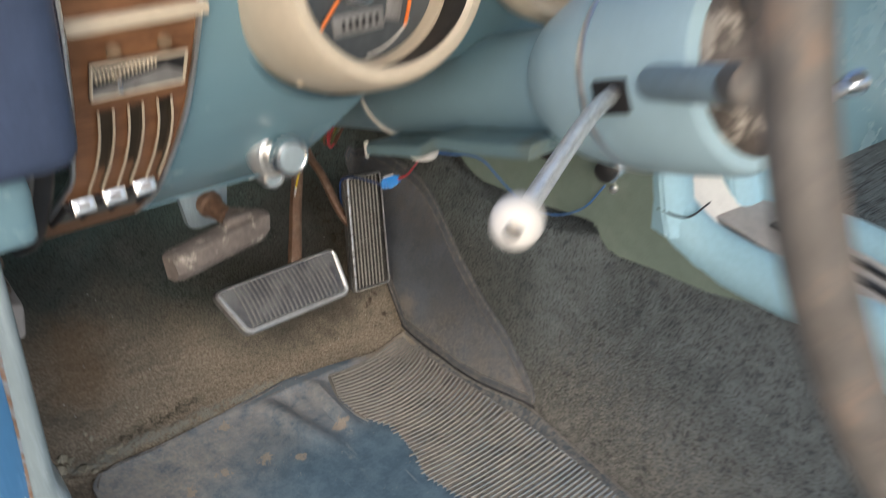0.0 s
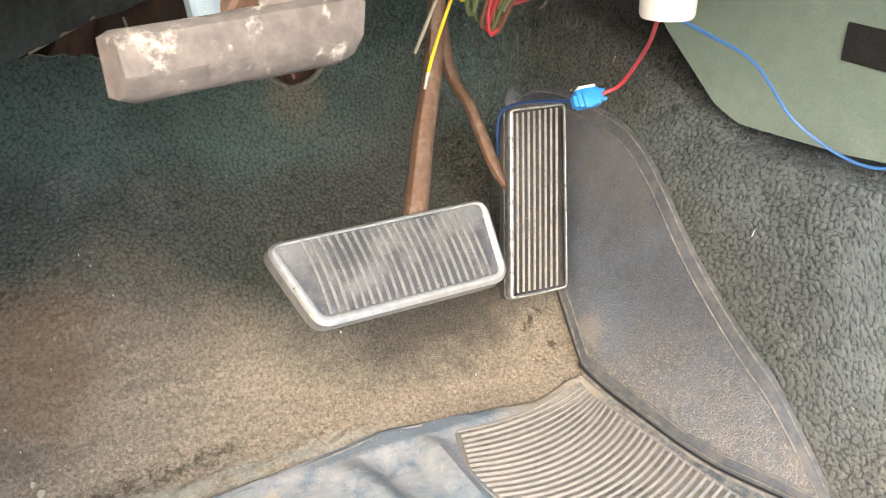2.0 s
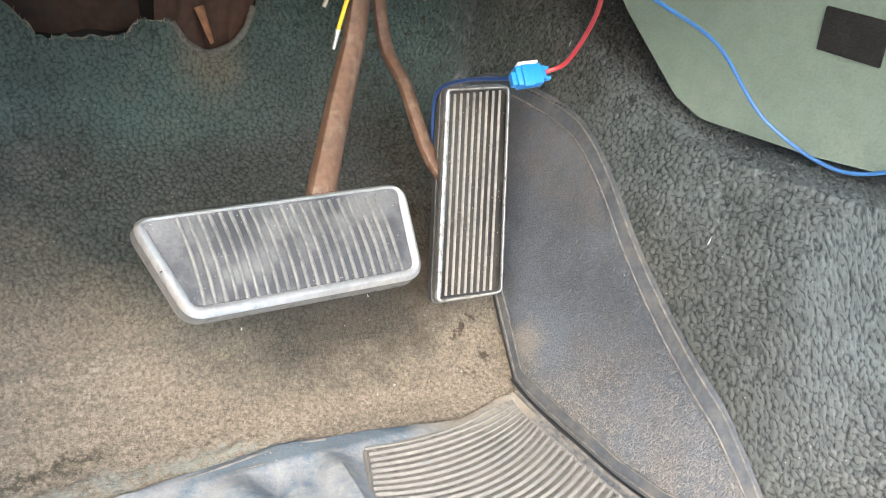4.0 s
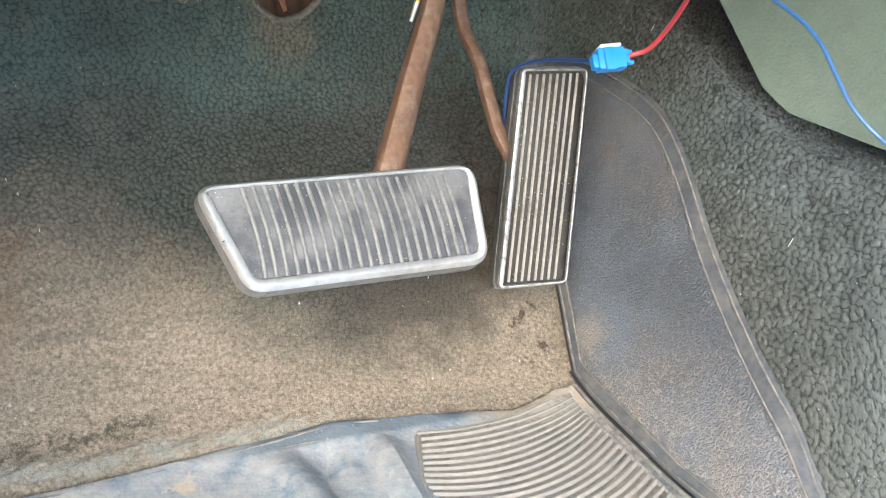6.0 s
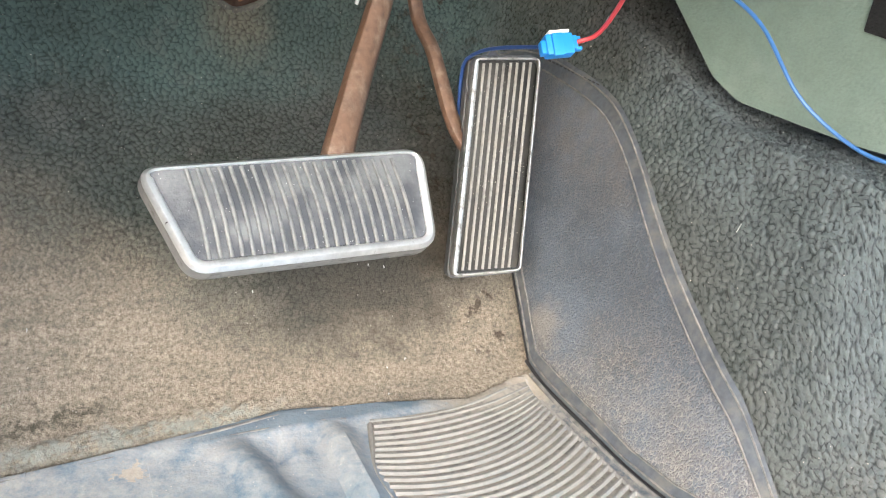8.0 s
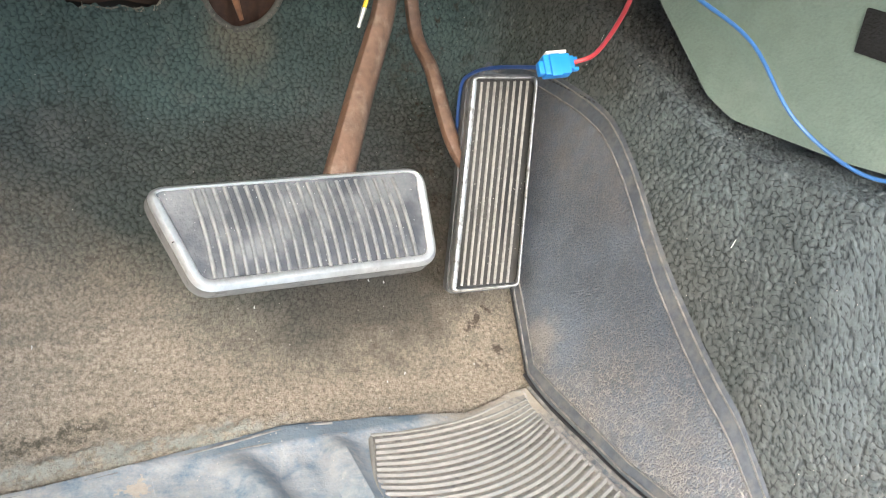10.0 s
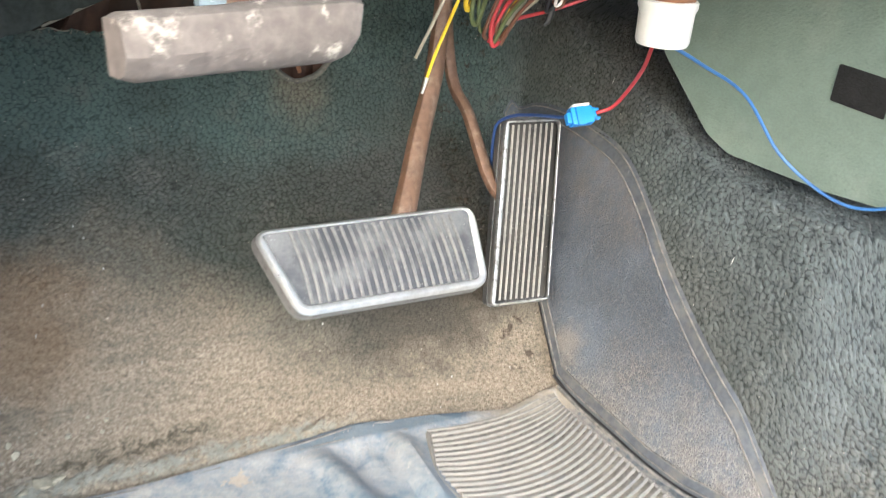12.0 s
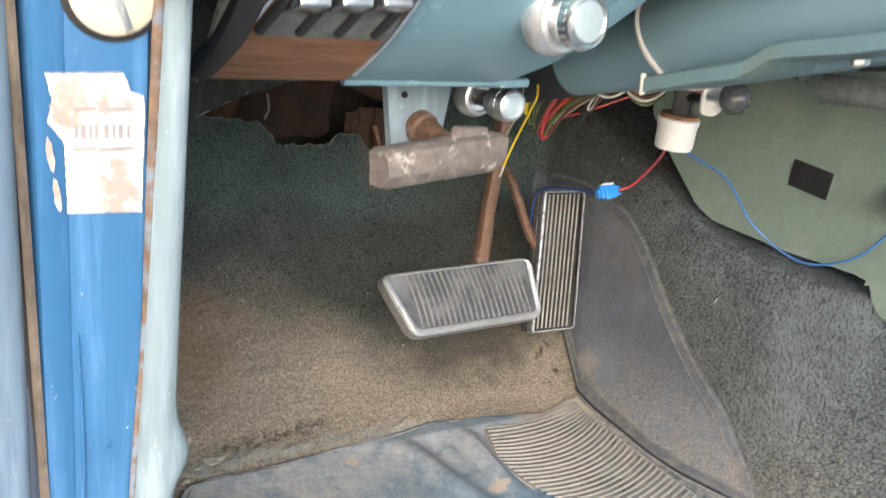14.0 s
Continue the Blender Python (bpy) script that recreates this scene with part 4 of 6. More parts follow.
def patch_outline(inset):
    """The patch in plan, two edges by the mat and toe board and one long curved side on the tunnel, drawn in by inset."""
    ring = [p.xy for p in curve_points([(*p, 0) for p in PATCH_SIDE], 4)] + [Vector(p) for p in PATCH_FOOT] + [Vector(p) for p in ((0.2258, 0.080), (0.2303, 0.107), (0.240, 0.175))]
    if not inset:
        return ring
    dense = [a.lerp(b, q / 4) for a, b in zip(ring, ring[1:] + ring[:1]) for q in range(4)]
    pts = np.array([tuple(p) for p in dense])
    out = []
    for i, p in enumerate(dense):
        d = (dense[(i + 1) % len(dense)] - dense[i - 1]).normalized()
        q = p + Vector((d.y, -d.x)) * inset
        if np.hypot(*(pts - q).T).min() > 0.93 * inset:
            out.append(q)
    return out


def on_floor(x, y, up):
    z = float(floor_height(x, y))
    g = Vector((-(float(floor_height(x + 1e-3, y)) - z) / 1e-3, -(float(floor_height(x, y + 1e-3)) - z) / 1e-3, 1)).normalized()
    return Vector((x, y, z)) + g * up


# ---- floor mat with its ribbed heel area ----
MAT_EDGE = [(-0.262, 0.016, 0.02), (-0.2495, 0.0285, 0.02), (-0.2257, 0.0325, 0.02), (-0.1885, 0.0318, 0.02), (-0.1493, 0.0325, 0.02), (-0.0952, 0.0364, 0.02), (-0.0434, 0.0414, 0.02), (0.0118, 0.0466, 0.02), (0.0876, 0.0413, 0.02), (0.1567, 0.0311, 0.02), (0.176, 0.0355, 0.02), (0.200, 0.0425, 0.006), (0.2145, 0.0425, 0.004)] + [(foot_x(y) - 0.0035, y, 0.01) for y in (0.0, -0.06, -0.12, -0.17, -0.22, -0.40)] + [(0.24, -0.62, 0.01), (-0.27, -0.62, 0.01), (-0.266, -0.10, 0.02)]
RIB_LEFT = [(-0.46, 0.15), (-0.34, 0.105), (-0.247, 0.073), (-0.205, 0.067), (-0.173, 0.074), (-0.150, 0.081), (-0.110, 0.079), (-0.067, 0.066), (-0.040, 0.0605), (-0.0268, 0.0614), (0.0226, 0.0765)]
RIB_RIGHT = [(-0.46, 0.238), (-0.35, 0.238), (-0.232, 0.2342), (-0.198, 0.2310), (-0.1536, 0.2262), (-0.0995, 0.2180), (-0.0387, 0.2125), (0.0028, 0.2085), (0.034, 0.2085)]
RIB_BOW = [(-0.30, 0.4), (-0.20, 0.8), (-0.16, 1.8), (-0.075, 3.1), (-0.03, 3.6), (-0.01, 2.9), (0.022, 1.5)]


def along(table, y):
    return float(np.interp(y, [p[0] for p in table], [p[1] for p in table]))


def floor_mat():
    e = base("floor_mat", (0, -0.2, 0), "worn dirty blue vinyl floor mat with a dusty ribbed heel area", "floor mat")
    bm = draped("sheet", rounded(MAT_EDGE, 0.01, 4), 0.001, MAT_SMOOTH, 0.003, 0.008)
    for v in bm.verts:
        x, y = v.co.x, v.co.y
        if v.co.z > 0.002:
            span = float(ease(-0.12, -0.05, y)) * float(ease(0.036, 0.010, y))
            fold = math.exp(-((x - 0.047) / 0.010) ** 2) - 0.6 * math.exp(-((x - 0.030) / 0.009) ** 2)
            fold2 = math.exp(-((x + 0.018 + 0.25 * y) / 0.013) ** 2) - 0.5 * math.exp(-((x - 0.004 + 0.25 * y) / 0.010) ** 2)
            v.co.z += span * (0.009 * fold + 0.008 * fold2) + 0.0025 * (noise.noise((x * 14, y * 14, 0)) + 0.5) * float(ease(0.055, 0.02, x))
            v.co.z = max(v.co.z, 0.0022)
    part("sheet", bm, MAT_SMOOTH, e, "smooth blue vinyl worn pale")
    lip = [(-0.262, -0.06), (-0.260, -0.005), (-0.2475, 0.0235), (-0.2257, 0.0282), (-0.1493, 0.0280), (-0.0952, 0.0320), (-0.0434, 0.0370), (0.0118, 0.0422), (0.05, 0.041)]
    part("front_lip", tube([(x, y, float(floor_height(x, y)) + 0.0042) for x, y in lip], 0.0017, 8, 8, 0.7), SEAM, e, "dusty thin front bead")
    part("hem_line", tube([(x, y, float(floor_height(x, y)) + 0.0046) for x, y in ((-0.073, 0.0285), (-0.014, 0.0325), (0.033, 0.032), (0.058, 0.0295))], 0.0011, 8, 6, 0.6), SEAM, e, "pale worn hem line")
    # the ribs sag across and sweep forward by the tunnel; the worn bare patch bites a curve out of them
    y = 0.0165
    while y > -0.46:
        x0, x1, bow = along(RIB_LEFT, y), along(RIB_RIGHT, y), along(RIB_BOW, y)
        pts = []
        bare = float(ease(-0.07, -0.11, y))
        x0 += bare * (0.004 + 0.010 * noise.noise((y * 170, 3.1, 0)))
        for k in range(11):
            x = x0 + (x1 - x0) * k / 10
            yy = y + bow * ((x - 0.115) ** 2 - 0.0012)
            yy = min(yy, 0.0225 + 0.13 * max(0.0, x - 0.13))
            worn = float(ease(-0.03, 0.03, yy)) * float(ease(0.10, 0.19, x))
            pts.append((x, yy, float(floor_height(x, yy)) + 0.0054 - 0.0012 * worn))
        part("rib", tube(pts, (0.0020 - 0.0008 * bare, 0.0022), 6, 2, 0.55), MAT_RIB, e)
        y -= 0.0066
    part("rib_border", tube([(along(RIB_LEFT, yy) - 0.003, yy, 0.0055) for yy in (0.022, -0.004, -0.027, -0.045, -0.066, -0.085)], (0.0022, 0.0012), 8, 6, 0.5), MAT_RIB, e)
    part("rib_border", tube([(x, yy, float(floor_height(x, yy)) + 0.0048) for x, yy in ((0.074, 0.0235), (0.11, 0.0195), (0.15, 0.0215), (0.19, 0.031))], 0.0015, 8, 6, 0.5), MAT_RIB, e)
    part("rib_border", tube([(along(RIB_RIGHT, yy) + 0.0015, yy, 0.0055) for yy in (0.012, -0.03, -0.07, -0.11, -0.16, -0.21, -0.30)], 0.0016, 8, 6, 0.6), MAT_RIB, e)
    bed = [(along(RIB_LEFT, yy) - 0.003 + 0.012 * float(ease(-0.07, -0.11, yy)) * (1 + noise.noise((yy * 60, 0.7, 0))), yy) for yy in (-0.45, -0.34, -0.247, -0.205, -0.173, -0.150, -0.110, -0.067, -0.035, 0.0, 0.024)]
    bed += [(0.14, 0.023), (0.185, 0.034), (0.2095, 0.036)] + [(along(RIB_RIGHT, yy) + 0.002, yy) for yy in (0.0, -0.05, -0.10, -0.155, -0.20, -0.30, -0.45)]
    part("rib_bed", draped("rib_bed", [Vector(p) for p in bed], 0.0040, MAT_BED, 0.0012, 0.010), MAT_BED, e, "dust-caked ribbed vinyl")
    part("side_welt", tube([(foot_x(yy) - 0.0055, yy, float(floor_height(foot_x(yy) - 0.0055, yy)) + 0.0042) for yy in (0.038, 0.0, -0.034, -0.07, -0.11, -0.15, -0.19, -0.25, -0.40, -0.60)], 0.0016, 8, 6, 0.8), SEAM, e, "thin scuffed welt along the tunnel")


floor_mat()

def tunnel_patch():
    e = base("heel_patch", (0.25, 0.0, 0.05), "black grained vinyl patch with a flat stitched border on the tunnel", "carpet patch")
    part("border", draped("border", patch_outline(0.0), 0.0012, BORDER, 0.0026, 0.006), BORDER, e, "smooth dark flat border")
    part("panel", draped("panel", patch_outline(0.0060), 0.0034, VINYL, 0.0016, 0.005), VINYL, e, "grained black vinyl worn along its creases")
    for inset, up, r in ((0.0060, 0.0052, 0.0008), (0.0016, 0.0042, 0.0008)):
        loop = patch_outline(inset)
        dense = [a.lerp(b, q / 6) for a, b in zip(loop, loop[1:] + loop[:1]) for q in range(6)]
        pts = [on_floor(p[0], p[1], up) for p in dense + dense[:1]]
        part("piping", tube(pts, r, 6, 1, smooth=False), SEAM, e, "thin dusty raised line")
    part("joint", tube([on_floor(foot_x(y) - 0.0014, y, 0.0022) for y in (0.050, 0.02, -0.034, -0.07, -0.11, -0.17, -0.20)], 0.0017, 8), BLACK, e, "dark open joint beside the mat")
    part("toe_joint", tube([on_floor(x - 0.0012, y, 0.0016) for x, y in ((0.2195, 0.047), (0.2258, 0.080), (0.2303, 0.107), (0.237, 0.15))], 0.0011, 8), BLACK, e, "dark open joint along the toe board")
    for k in range(14):
        a, b = on_floor(0.2848 + 0.0007 * k, 0.196 - 0.0052 * k, 0.0042), on_floor(0.2851 + 0.0007 * k, 0.1935 - 0.0052 * k, 0.0042)
        part("stitch", tube([a, (a + b) / 2, b], 0.0006, 5, 1, smooth=False), BLACK, e)


tunnel_patch()


# ---- pedals ----
def rolled_rim(outline, width, depth, m, roll=0.003, slim=0.0, first=0, last=7, wide=0.0):
    """A pressed-steel edge: flat lip, rounded shoulder and a skirt that runs back; first and last pick its rings."""
    c = sum((Vector(p) for p in outline), Vector((0, 0))) / len(outline)
    k = len(outline)
    bm = bmesh.new()
    rings = [[] for _ in range(8)]
    for i in range(k):
        a, p, b = (Vector(outline[q % k]) for q in (i - 1, i, i + 1))
        d = (b - a).normalized()
        nrm = Vector((-d.y, d.x))
        if nrm.dot(c - p) < 0:
            nrm = -nrm
        full = width * (1 - slim * max(0.0, -nrm.y)) * (1 + wide * max(0.0, nrm.x))
        for q, (w, h) in enumerate(((full, -0.002), (full, 0.0), (full * 0.72, 0.0008), (roll, 0.0008), (roll * 0.3, -roll * 0.35), (0, -roll), (-0.0006, -depth * 0.75), (roll * 0.6, -depth))):
            rings[q].append(bm.verts.new((*(p + nrm * w), h)))
    for a, b in zip(rings[first:last], rings[first + 1:last + 1]):
        for i in range(k):
            bm.faces.new((a[i], a[(i + 1) % k], b[(i + 1) % k], b[i]))
    bmesh.ops.delete(bm, geom=[v for v in bm.verts if not v.link_faces], context="VERTS")
    bm.transform(m)
    return bm


def brake_pedal():
    e = base("brake_pedal", (0.0, 0.0, 0.19), "wide brake pedal, worn black ribbed pad in a steel rim", "pedal")
    m = axes((0.003, 0.0, 0.187), (1, 0.008, 0.012), (0, 0.66, 0.75))
    line = rounded([(-0.0855, 0.0300, 0.010), (0.0865, 0.0335, 0.013), (0.0845, -0.0300, 0.014), (-0.0625, -0.0325, 0.015)], 0.01, 7)
    part("backing", plate([Vector(p) * 0.96 for p in line], 0.006, m @ pose(0, 0, -0.012), 0.001), GRIME, e, "grimy steel backing plate")
    part("pad", plate([Vector(p) * 0.97 for p in line], 0.008, m @ pose(0, 0, -0.0045), 0.001), PAD, e, "black rubber worn grey")
    part("rim", rolled_rim(line, 0.0064, 0.019, m @ pose(0, 0, 0.0052), 0.0026, 0.55, 0, 5), SATIN, e, "bright rolled steel rim")
    part("skirt", rolled_rim(line, 0.0064, 0.019, m @ pose(0, 0, 0.0052), 0.0026, 0.55, 5, 7), SKIRT, e, "dull grey steel skirt")
    for i in range(21):
        u = -0.0545 + i * 0.0061
        lo, hi = -0.0250, 0.0275
        pts = [m @ Vector((u - 0.003 + 0.006 * (hi - v) / (hi - lo) + 0.0014 * math.sin((v - lo) / (hi - lo) * math.pi), v, 0.0036)) for v in np.linspace(hi, lo, 6)]
        part("rib", tube(pts, 0.0020, 8, 2, 0.55), RUBBER_RIB, e)
    arm = [(0.0350, 0.0275, 0.195), (0.0385, 0.032, 0.204), (0.0425, 0.038, 0.212), (0.0520, 0.052, 0.2279), (0.0651, 0.072, 0.2486), (0.079, 0.090, 0.2729), (0.0887, 0.102, 0.2957), (0.097, 0.114, 0.345), (0.102, 0.120, 0.47)]
    part("arm", tube(arm, (0.0155, 0.0105), 8, 8, 0.62), ROD, e, "rust-brown steel arm")


brake_pedal()


def accelerator():
    e = base("accelerator_pedal", (0.185, 0.085, 0.10), "tall narrow accelerator pedal with vertical ribs and bright rim", "pedal")
    m = axes((0.1885, 0.092, 0.168), (0.050, -0.012, 0.0045), (0.023, 0.054, 0.149))
    line = rounded([(-0.0270, 0.0785), (0.0250, 0.0845), (0.0262, -0.0770), (-0.0280, -0.0860)], 0.006, 5)
    part("body", plate([Vector(p) * 1.03 for p in line], 0.0125, m @ pose(0, 0, -0.0225), 0.002), RUBBER, e, "dusty black rubber body")
    part("pad", plate([Vector(p) * 0.97 for p in line], 0.005, m @ pose(0, 0, -0.0095), 0.0008), PAD_GRIME, e, "grimy black rubber between the ribs")
    part("rim", rolled_rim(line, 0.0024, 0.012, m @ pose(0, 0, 0.0025), 0.0014, 0.15, 0, 5, 0.9), RIM_WORN, e, "worn steel rim")
    part("skirt", rolled_rim(line, 0.0026, 0.010, m @ pose(0, 0, 0.0025), 0.0014, 0.0, 5, 7), SKIRT, e, "dull steel skirt")
    for i in range(8):
        u = -0.0180 + i * 0.0051
        part("rib", tube([m @ Vector((u - 0.0008 * (0.08 - v) / 0.16, v + 0.14 * u, -0.0012)) for v in np.linspace(0.0775, -0.0775, 6)], 0.0011, 6, 2, 1.0), PEDAL_RIB, e)
    part("link", tube([(0.174, 0.112, 0.172), (0.165, 0.130, 0.193), (0.160, 0.165, 0.235), (0.155, 0.20, 0.270), (0.14, 0.215, 0.40)], (0.0085, 0.0075), 10, 8, 0.7), ROD, e, "rust-brown linkage rod")


accelerator()


def parking_brake():
    e = base("parking_brake_pedal", (-0.10, -0.06, 0.40), "parking brake pedal with dusty brown rubber block under the dash", "pedal")
    m = axes((-0.1315, -0.1615, 0.384), (0.1045, 0.023, 0.004), (-0.06, 0.15, 0.985))
    section = [(0.0135, -0.022), (0.0142, -0.004), (0.0115, 0.0008), (-0.0035, 0.0030), (-0.0125, -0.0030), (-0.0148, -0.010), (-0.0140, -0.022)]
    bm = bmesh.new()
    rings = []
    for k in range(19):
        u = -0.0535 + 0.106 * k / 18
        end = 1 - 0.20 * max(0.0, abs(u) / 0.0555 - 0.86) / 0.14
        rings.append([bm.verts.new(m @ Vector((u + 0.004 * (v / 0.014) * (u > 0.03), v * end * (1 - 0.05 * (u < 0)), w * end + (1 - end) * -0.011 + 0.0008 * noise.noise((u * 160, v * 160, w * 160))))) for v, w in section])
    for a, b in zip(rings, rings[1:]):
        for q in range(7):
            bm.faces.new((a[q], a[(q + 1) % 7], b[(q + 1) % 7], b[q]))
    bm.faces.new(rings[0])
    bm.faces.new(rings[-1])
    bmesh.ops.bevel(bm, geom=[ed for ed in bm.edges if len(ed.link_faces) == 2 and ed.calc_face_angle(0) > 0.45], offset=0.0018, segments=3, profile=0.6, affect="EDGES")
    part("pad", bm, BROWN_PAD, e, "crumbling brown rubber block")
    part("bump", block((0.030, 0.016, 0.010), m @ pose(0.026, 0.0125, -0.010, 0, 0, -6), 0.004, 3), BROWN_PAD, e, "torn rubber ridge on the block")
    part("pivot", spun([(0.011, 0), (0.0135, 0.002), (0.0135, 0.010), (0.011, 0.012), (0.0095, 0.024), (0.009, 0.036), (0.007, 0.037)], aim((-0.106, -0.062, 0.380), (0.18, -0.95, -0.12)), 20), ROD, e, "rusty round pivot boss")
    part("arm", tube([(-0.098, -0.098, 0.376), (-0.088, -0.115, 0.380), (-0.095, -0.140, 0.382), (-0.11, -0.15, 0.380)], (0.010, 0.009), 12, 6, 0.7), BROWN_PAD, e)
    part("bracket", plate(rounded([(-0.034, 0.04, 0.002), (0.034, 0.04, 0.002), (0.020, -0.045, 0.012), (-0.022, -0.045, 0.012)], 0.01, 5), 0.008, axes((-0.108, -0.056, 0.400), (1, 0.10, 0), (0, 0.12, 1)), 0.002), BRACKET, e, "pale blue painted steel bracket")
    part("bolt", spun([(0.0025, 0), (0.0025, 0.0015), (0.0012, 0.002)], aim((-0.122, -0.066, 0.405), (0, -1, 0)), 10), DARK, e)


parking_brake()


# ---- dash ----
PROFILE = [(0.430, -0.128), (0.438, -0.142), (0.455, -0.165), (0.478, -0.190), (0.50, -0.208), (0.53, -0.230), (0.56, -0.248), (0.59, -0.262), (0.64, -0.276), (0.70, -0.280), (0.74, -0.262), (0.76, -0.22)]


def dash_y(z):
    return float(np.interp(z, [p[0] for p in PROFILE], [p[1] for p in PROFILE]))


def dash_sheet(name, x0, x1, z0, z1, lift, material, parent, nx=12, nz=24, thick=0.006, label="", shear=0.0, flare=0.0):
    """A curved panel on the dash face from z0(x) up to z1."""
    bm = bmesh.new()
    zz = z0 if callable(z0) else (lambda x: z0)
    rows = []
    for i in range(nx + 1):
        row = []
        for j in range(nz + 1):
            x = x0 + (x1 - x0) * i / nx
            z = zz(x) + (z1 - zz(x)) * j / nz
            k = i / nx
            xs = x + shear * k * (1 - (z - 0.43) / 0.2) - flare * (1 - k) * max(0.0, 1 - ((z - 0.43) / 0.085) ** 2)
            s = (dash_y(z + 0.004) - dash_y(z - 0.004)) / 0.008
            nrm = Vector((0, -1, s)).normalized()
            row.append(bm.verts.new(Vector((xs, dash_y(z), z)) + nrm * lift))
        rows.append(row)
    for a, b in zip(rows, rows[1:]):
        for j in range(nz):
            bm.faces.new((a[j], b[j], b[j + 1], a[j + 1]))
    bmesh.ops.recalc_face_normals(bm, faces=bm.faces)
    if sum(f.normal.y for f in bm.faces) > 0:
        bmesh.ops.reverse_faces(bm, faces=bm.faces)
    bmesh.ops.solidify(bm, geom=bm.faces[:], thickness=thick)
    return part(name, bm, material, parent, label)


def dashboard():
    e = base("dashboard", (0.1, -0.15, 0.43), "steel-blue painted metal dashboard with a walnut veneer switch panel", "dashboard")
    edge = lambda x: 0.431 + 0.12 * float(ease(-0.085, 0.0, x))
    dash_sheet("face", -0.266, 0.45, edge, 0.76, 0.0, BLUE_DASH, e, 60, 36, 0.008, "steel-blue painted face")
    dash_sheet("far_face", 0.45, 1.055, 0.55, 0.76, 0.0, BLUE_DASH, e, 10, 20, 0.008)
    part("far_lower_face", block((0.425, 0.010, 0.33), pose(0.840, -0.232, 0.372, 5, 0, 0), 0.004), BLUE_DASH, e, "steel-blue lower panel before the passenger side")
    part("lower_lip", tube([(x, dash_y(0.431) + 0.004, 0.430) for x in np.linspace(-0.20, -0.055, 6)], 0.0035, 8, 3), BLUE_DASH, e)
    # switch panel
    w = dash_sheet("veneer_panel", -0.268, -0.1835, 0.436, 0.745, 0.003, WOOD, e, 8, 40, 0.004, "walnut veneer with bright edging", -0.022, 0.022)
    for side, sh, fl in ((-0.269, 0.0, 0.022), (-0.1820, -0.022, 0.0)):
        pts = [(side + sh * (1 - (z - 0.43) / 0.2) - fl * max(0.0, 1 - ((z - 0.43) / 0.085) ** 2), dash_y(z) - 0.006, z + 0.002) for z in np.linspace(0.438, 0.745, 16)]
        part("edging", tube(pts, 0.0022, 8, 3), TRIM, e, "bright narrow edging")
    for top, mid, low in ((-0.2473, -0.2464, -0.2509), (-0.2270, -0.2255, -0.2291), (-0.2067, -0.2040, -0.2070)):
        bm = bmesh.new()
        rows, sides = [], ([], [])
        for z in np.linspace(0.501, 0.581, 15):
            x = float(np.interp(z, [0.501, 0.523, 0.546, 0.566, 0.581], [low, 0.4 * low + 0.6 * mid, mid, 0.75 * mid + 0.25 * top, top]))
            y = dash_y(z) - 0.0076
            rows.append([bm.verts.new((x + d, y + 0.002 * (abs(d) < 0.004), z + 0.003)) for d in (-0.0046, -0.003, 0.003, 0.0046)])
            for d, line in zip((-0.0050, 0.0050), sides):
                line.append((x + d, y - 0.0012, z + 0.003))
        for a, b in zip(rows, rows[1:]):
            for k in range(3):
                bm.faces.new((a[k], a[k + 1], b[k + 1], b[k]))
        bmesh.ops.solidify(bm, geom=bm.faces[:], thickness=0.001)
        part("vent_slot", bm, SLOT_BROWN, w, "duct slot in a brown darkened for its inner shade")
        for line in sides:
            part("slot_trim", tube(line, 0.0009, 6, 2), CREAM, w, "thin cream slot edge")
    zc = 0.609
    win = axes((-0.2225, dash_y(zc) - 0.0088, zc), (1, 0, 0), (0, -(dash_y(zc + 0.01) - dash_y(zc - 0.01)) / -0.02 * 1.0, 1))
    frame_line = rounded([(-0.0340, 0.0135), (0.0315, 0.0120), (0.0288, -0.0125), (-0.0358, -0.0125)], 0.001, 2)
    part("slider_recess", plate(frame_line, 0.002, win @ pose(0, 0, -0.001), 0), BLACK, w)
    part("slider_plate", plate([(-0.0340, -0.0115), (0.0270, -0.0115), (0.0276, -0.0030), (0.0160, 0.0030), (-0.0100, -0.0015), (-0.0335, -0.0050)], 0.0012, win @ pose(0, 0, 0.0006), 0), SKIRT, w, "grey lower plate of the slider")
    part("slider_frame", hoop(frame_line, 0.0018, 0.003, win), CREAM, w)
    part("slider_rail", tube([win @ Vector(p) for p in ((-0.0325, 0.0055, 0.001), (-0.02, 0.0060, 0.001), (-0.004, 0.0075, 0.001), (0.010, 0.0105, 0.001))], 0.0016, 8, 5, 0.6), SKIRT, w)
    for k in range(16):
        part("rail_tooth", block((0.0011, 0.0044, 0.004), win @ pose(-0.0315 + 0.0026 * k, 0.0056 + 0.00008 * k + 0.0000140 * k ** 2, 0.0030), 0), CREAM, w)
    part("slider_knob", block((0.0042, 0.012, 0.010), win @ pose(-0.0184, 0.002, 0.006), 0.0016), CHROME, w)
    for x in (-0.240, -0.2062):
        zk = 0.6285
        part("stud", spun([(0.0046, 0), (0.0048, 0.003), (0.0030, 0.0045)], aim((x, dash_y(zk) - 0.006, zk), (0, -1, -0.1)), 14), TAN, w)
    part("cross_trim", block((0.094, 0.008, 0.010), pose(-0.2215, dash_y(0.648) - 0.006, 0.648), 0.003), CREAM, e, "aged cream cross strip")
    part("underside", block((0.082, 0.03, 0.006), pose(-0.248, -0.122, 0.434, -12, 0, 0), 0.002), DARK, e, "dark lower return")
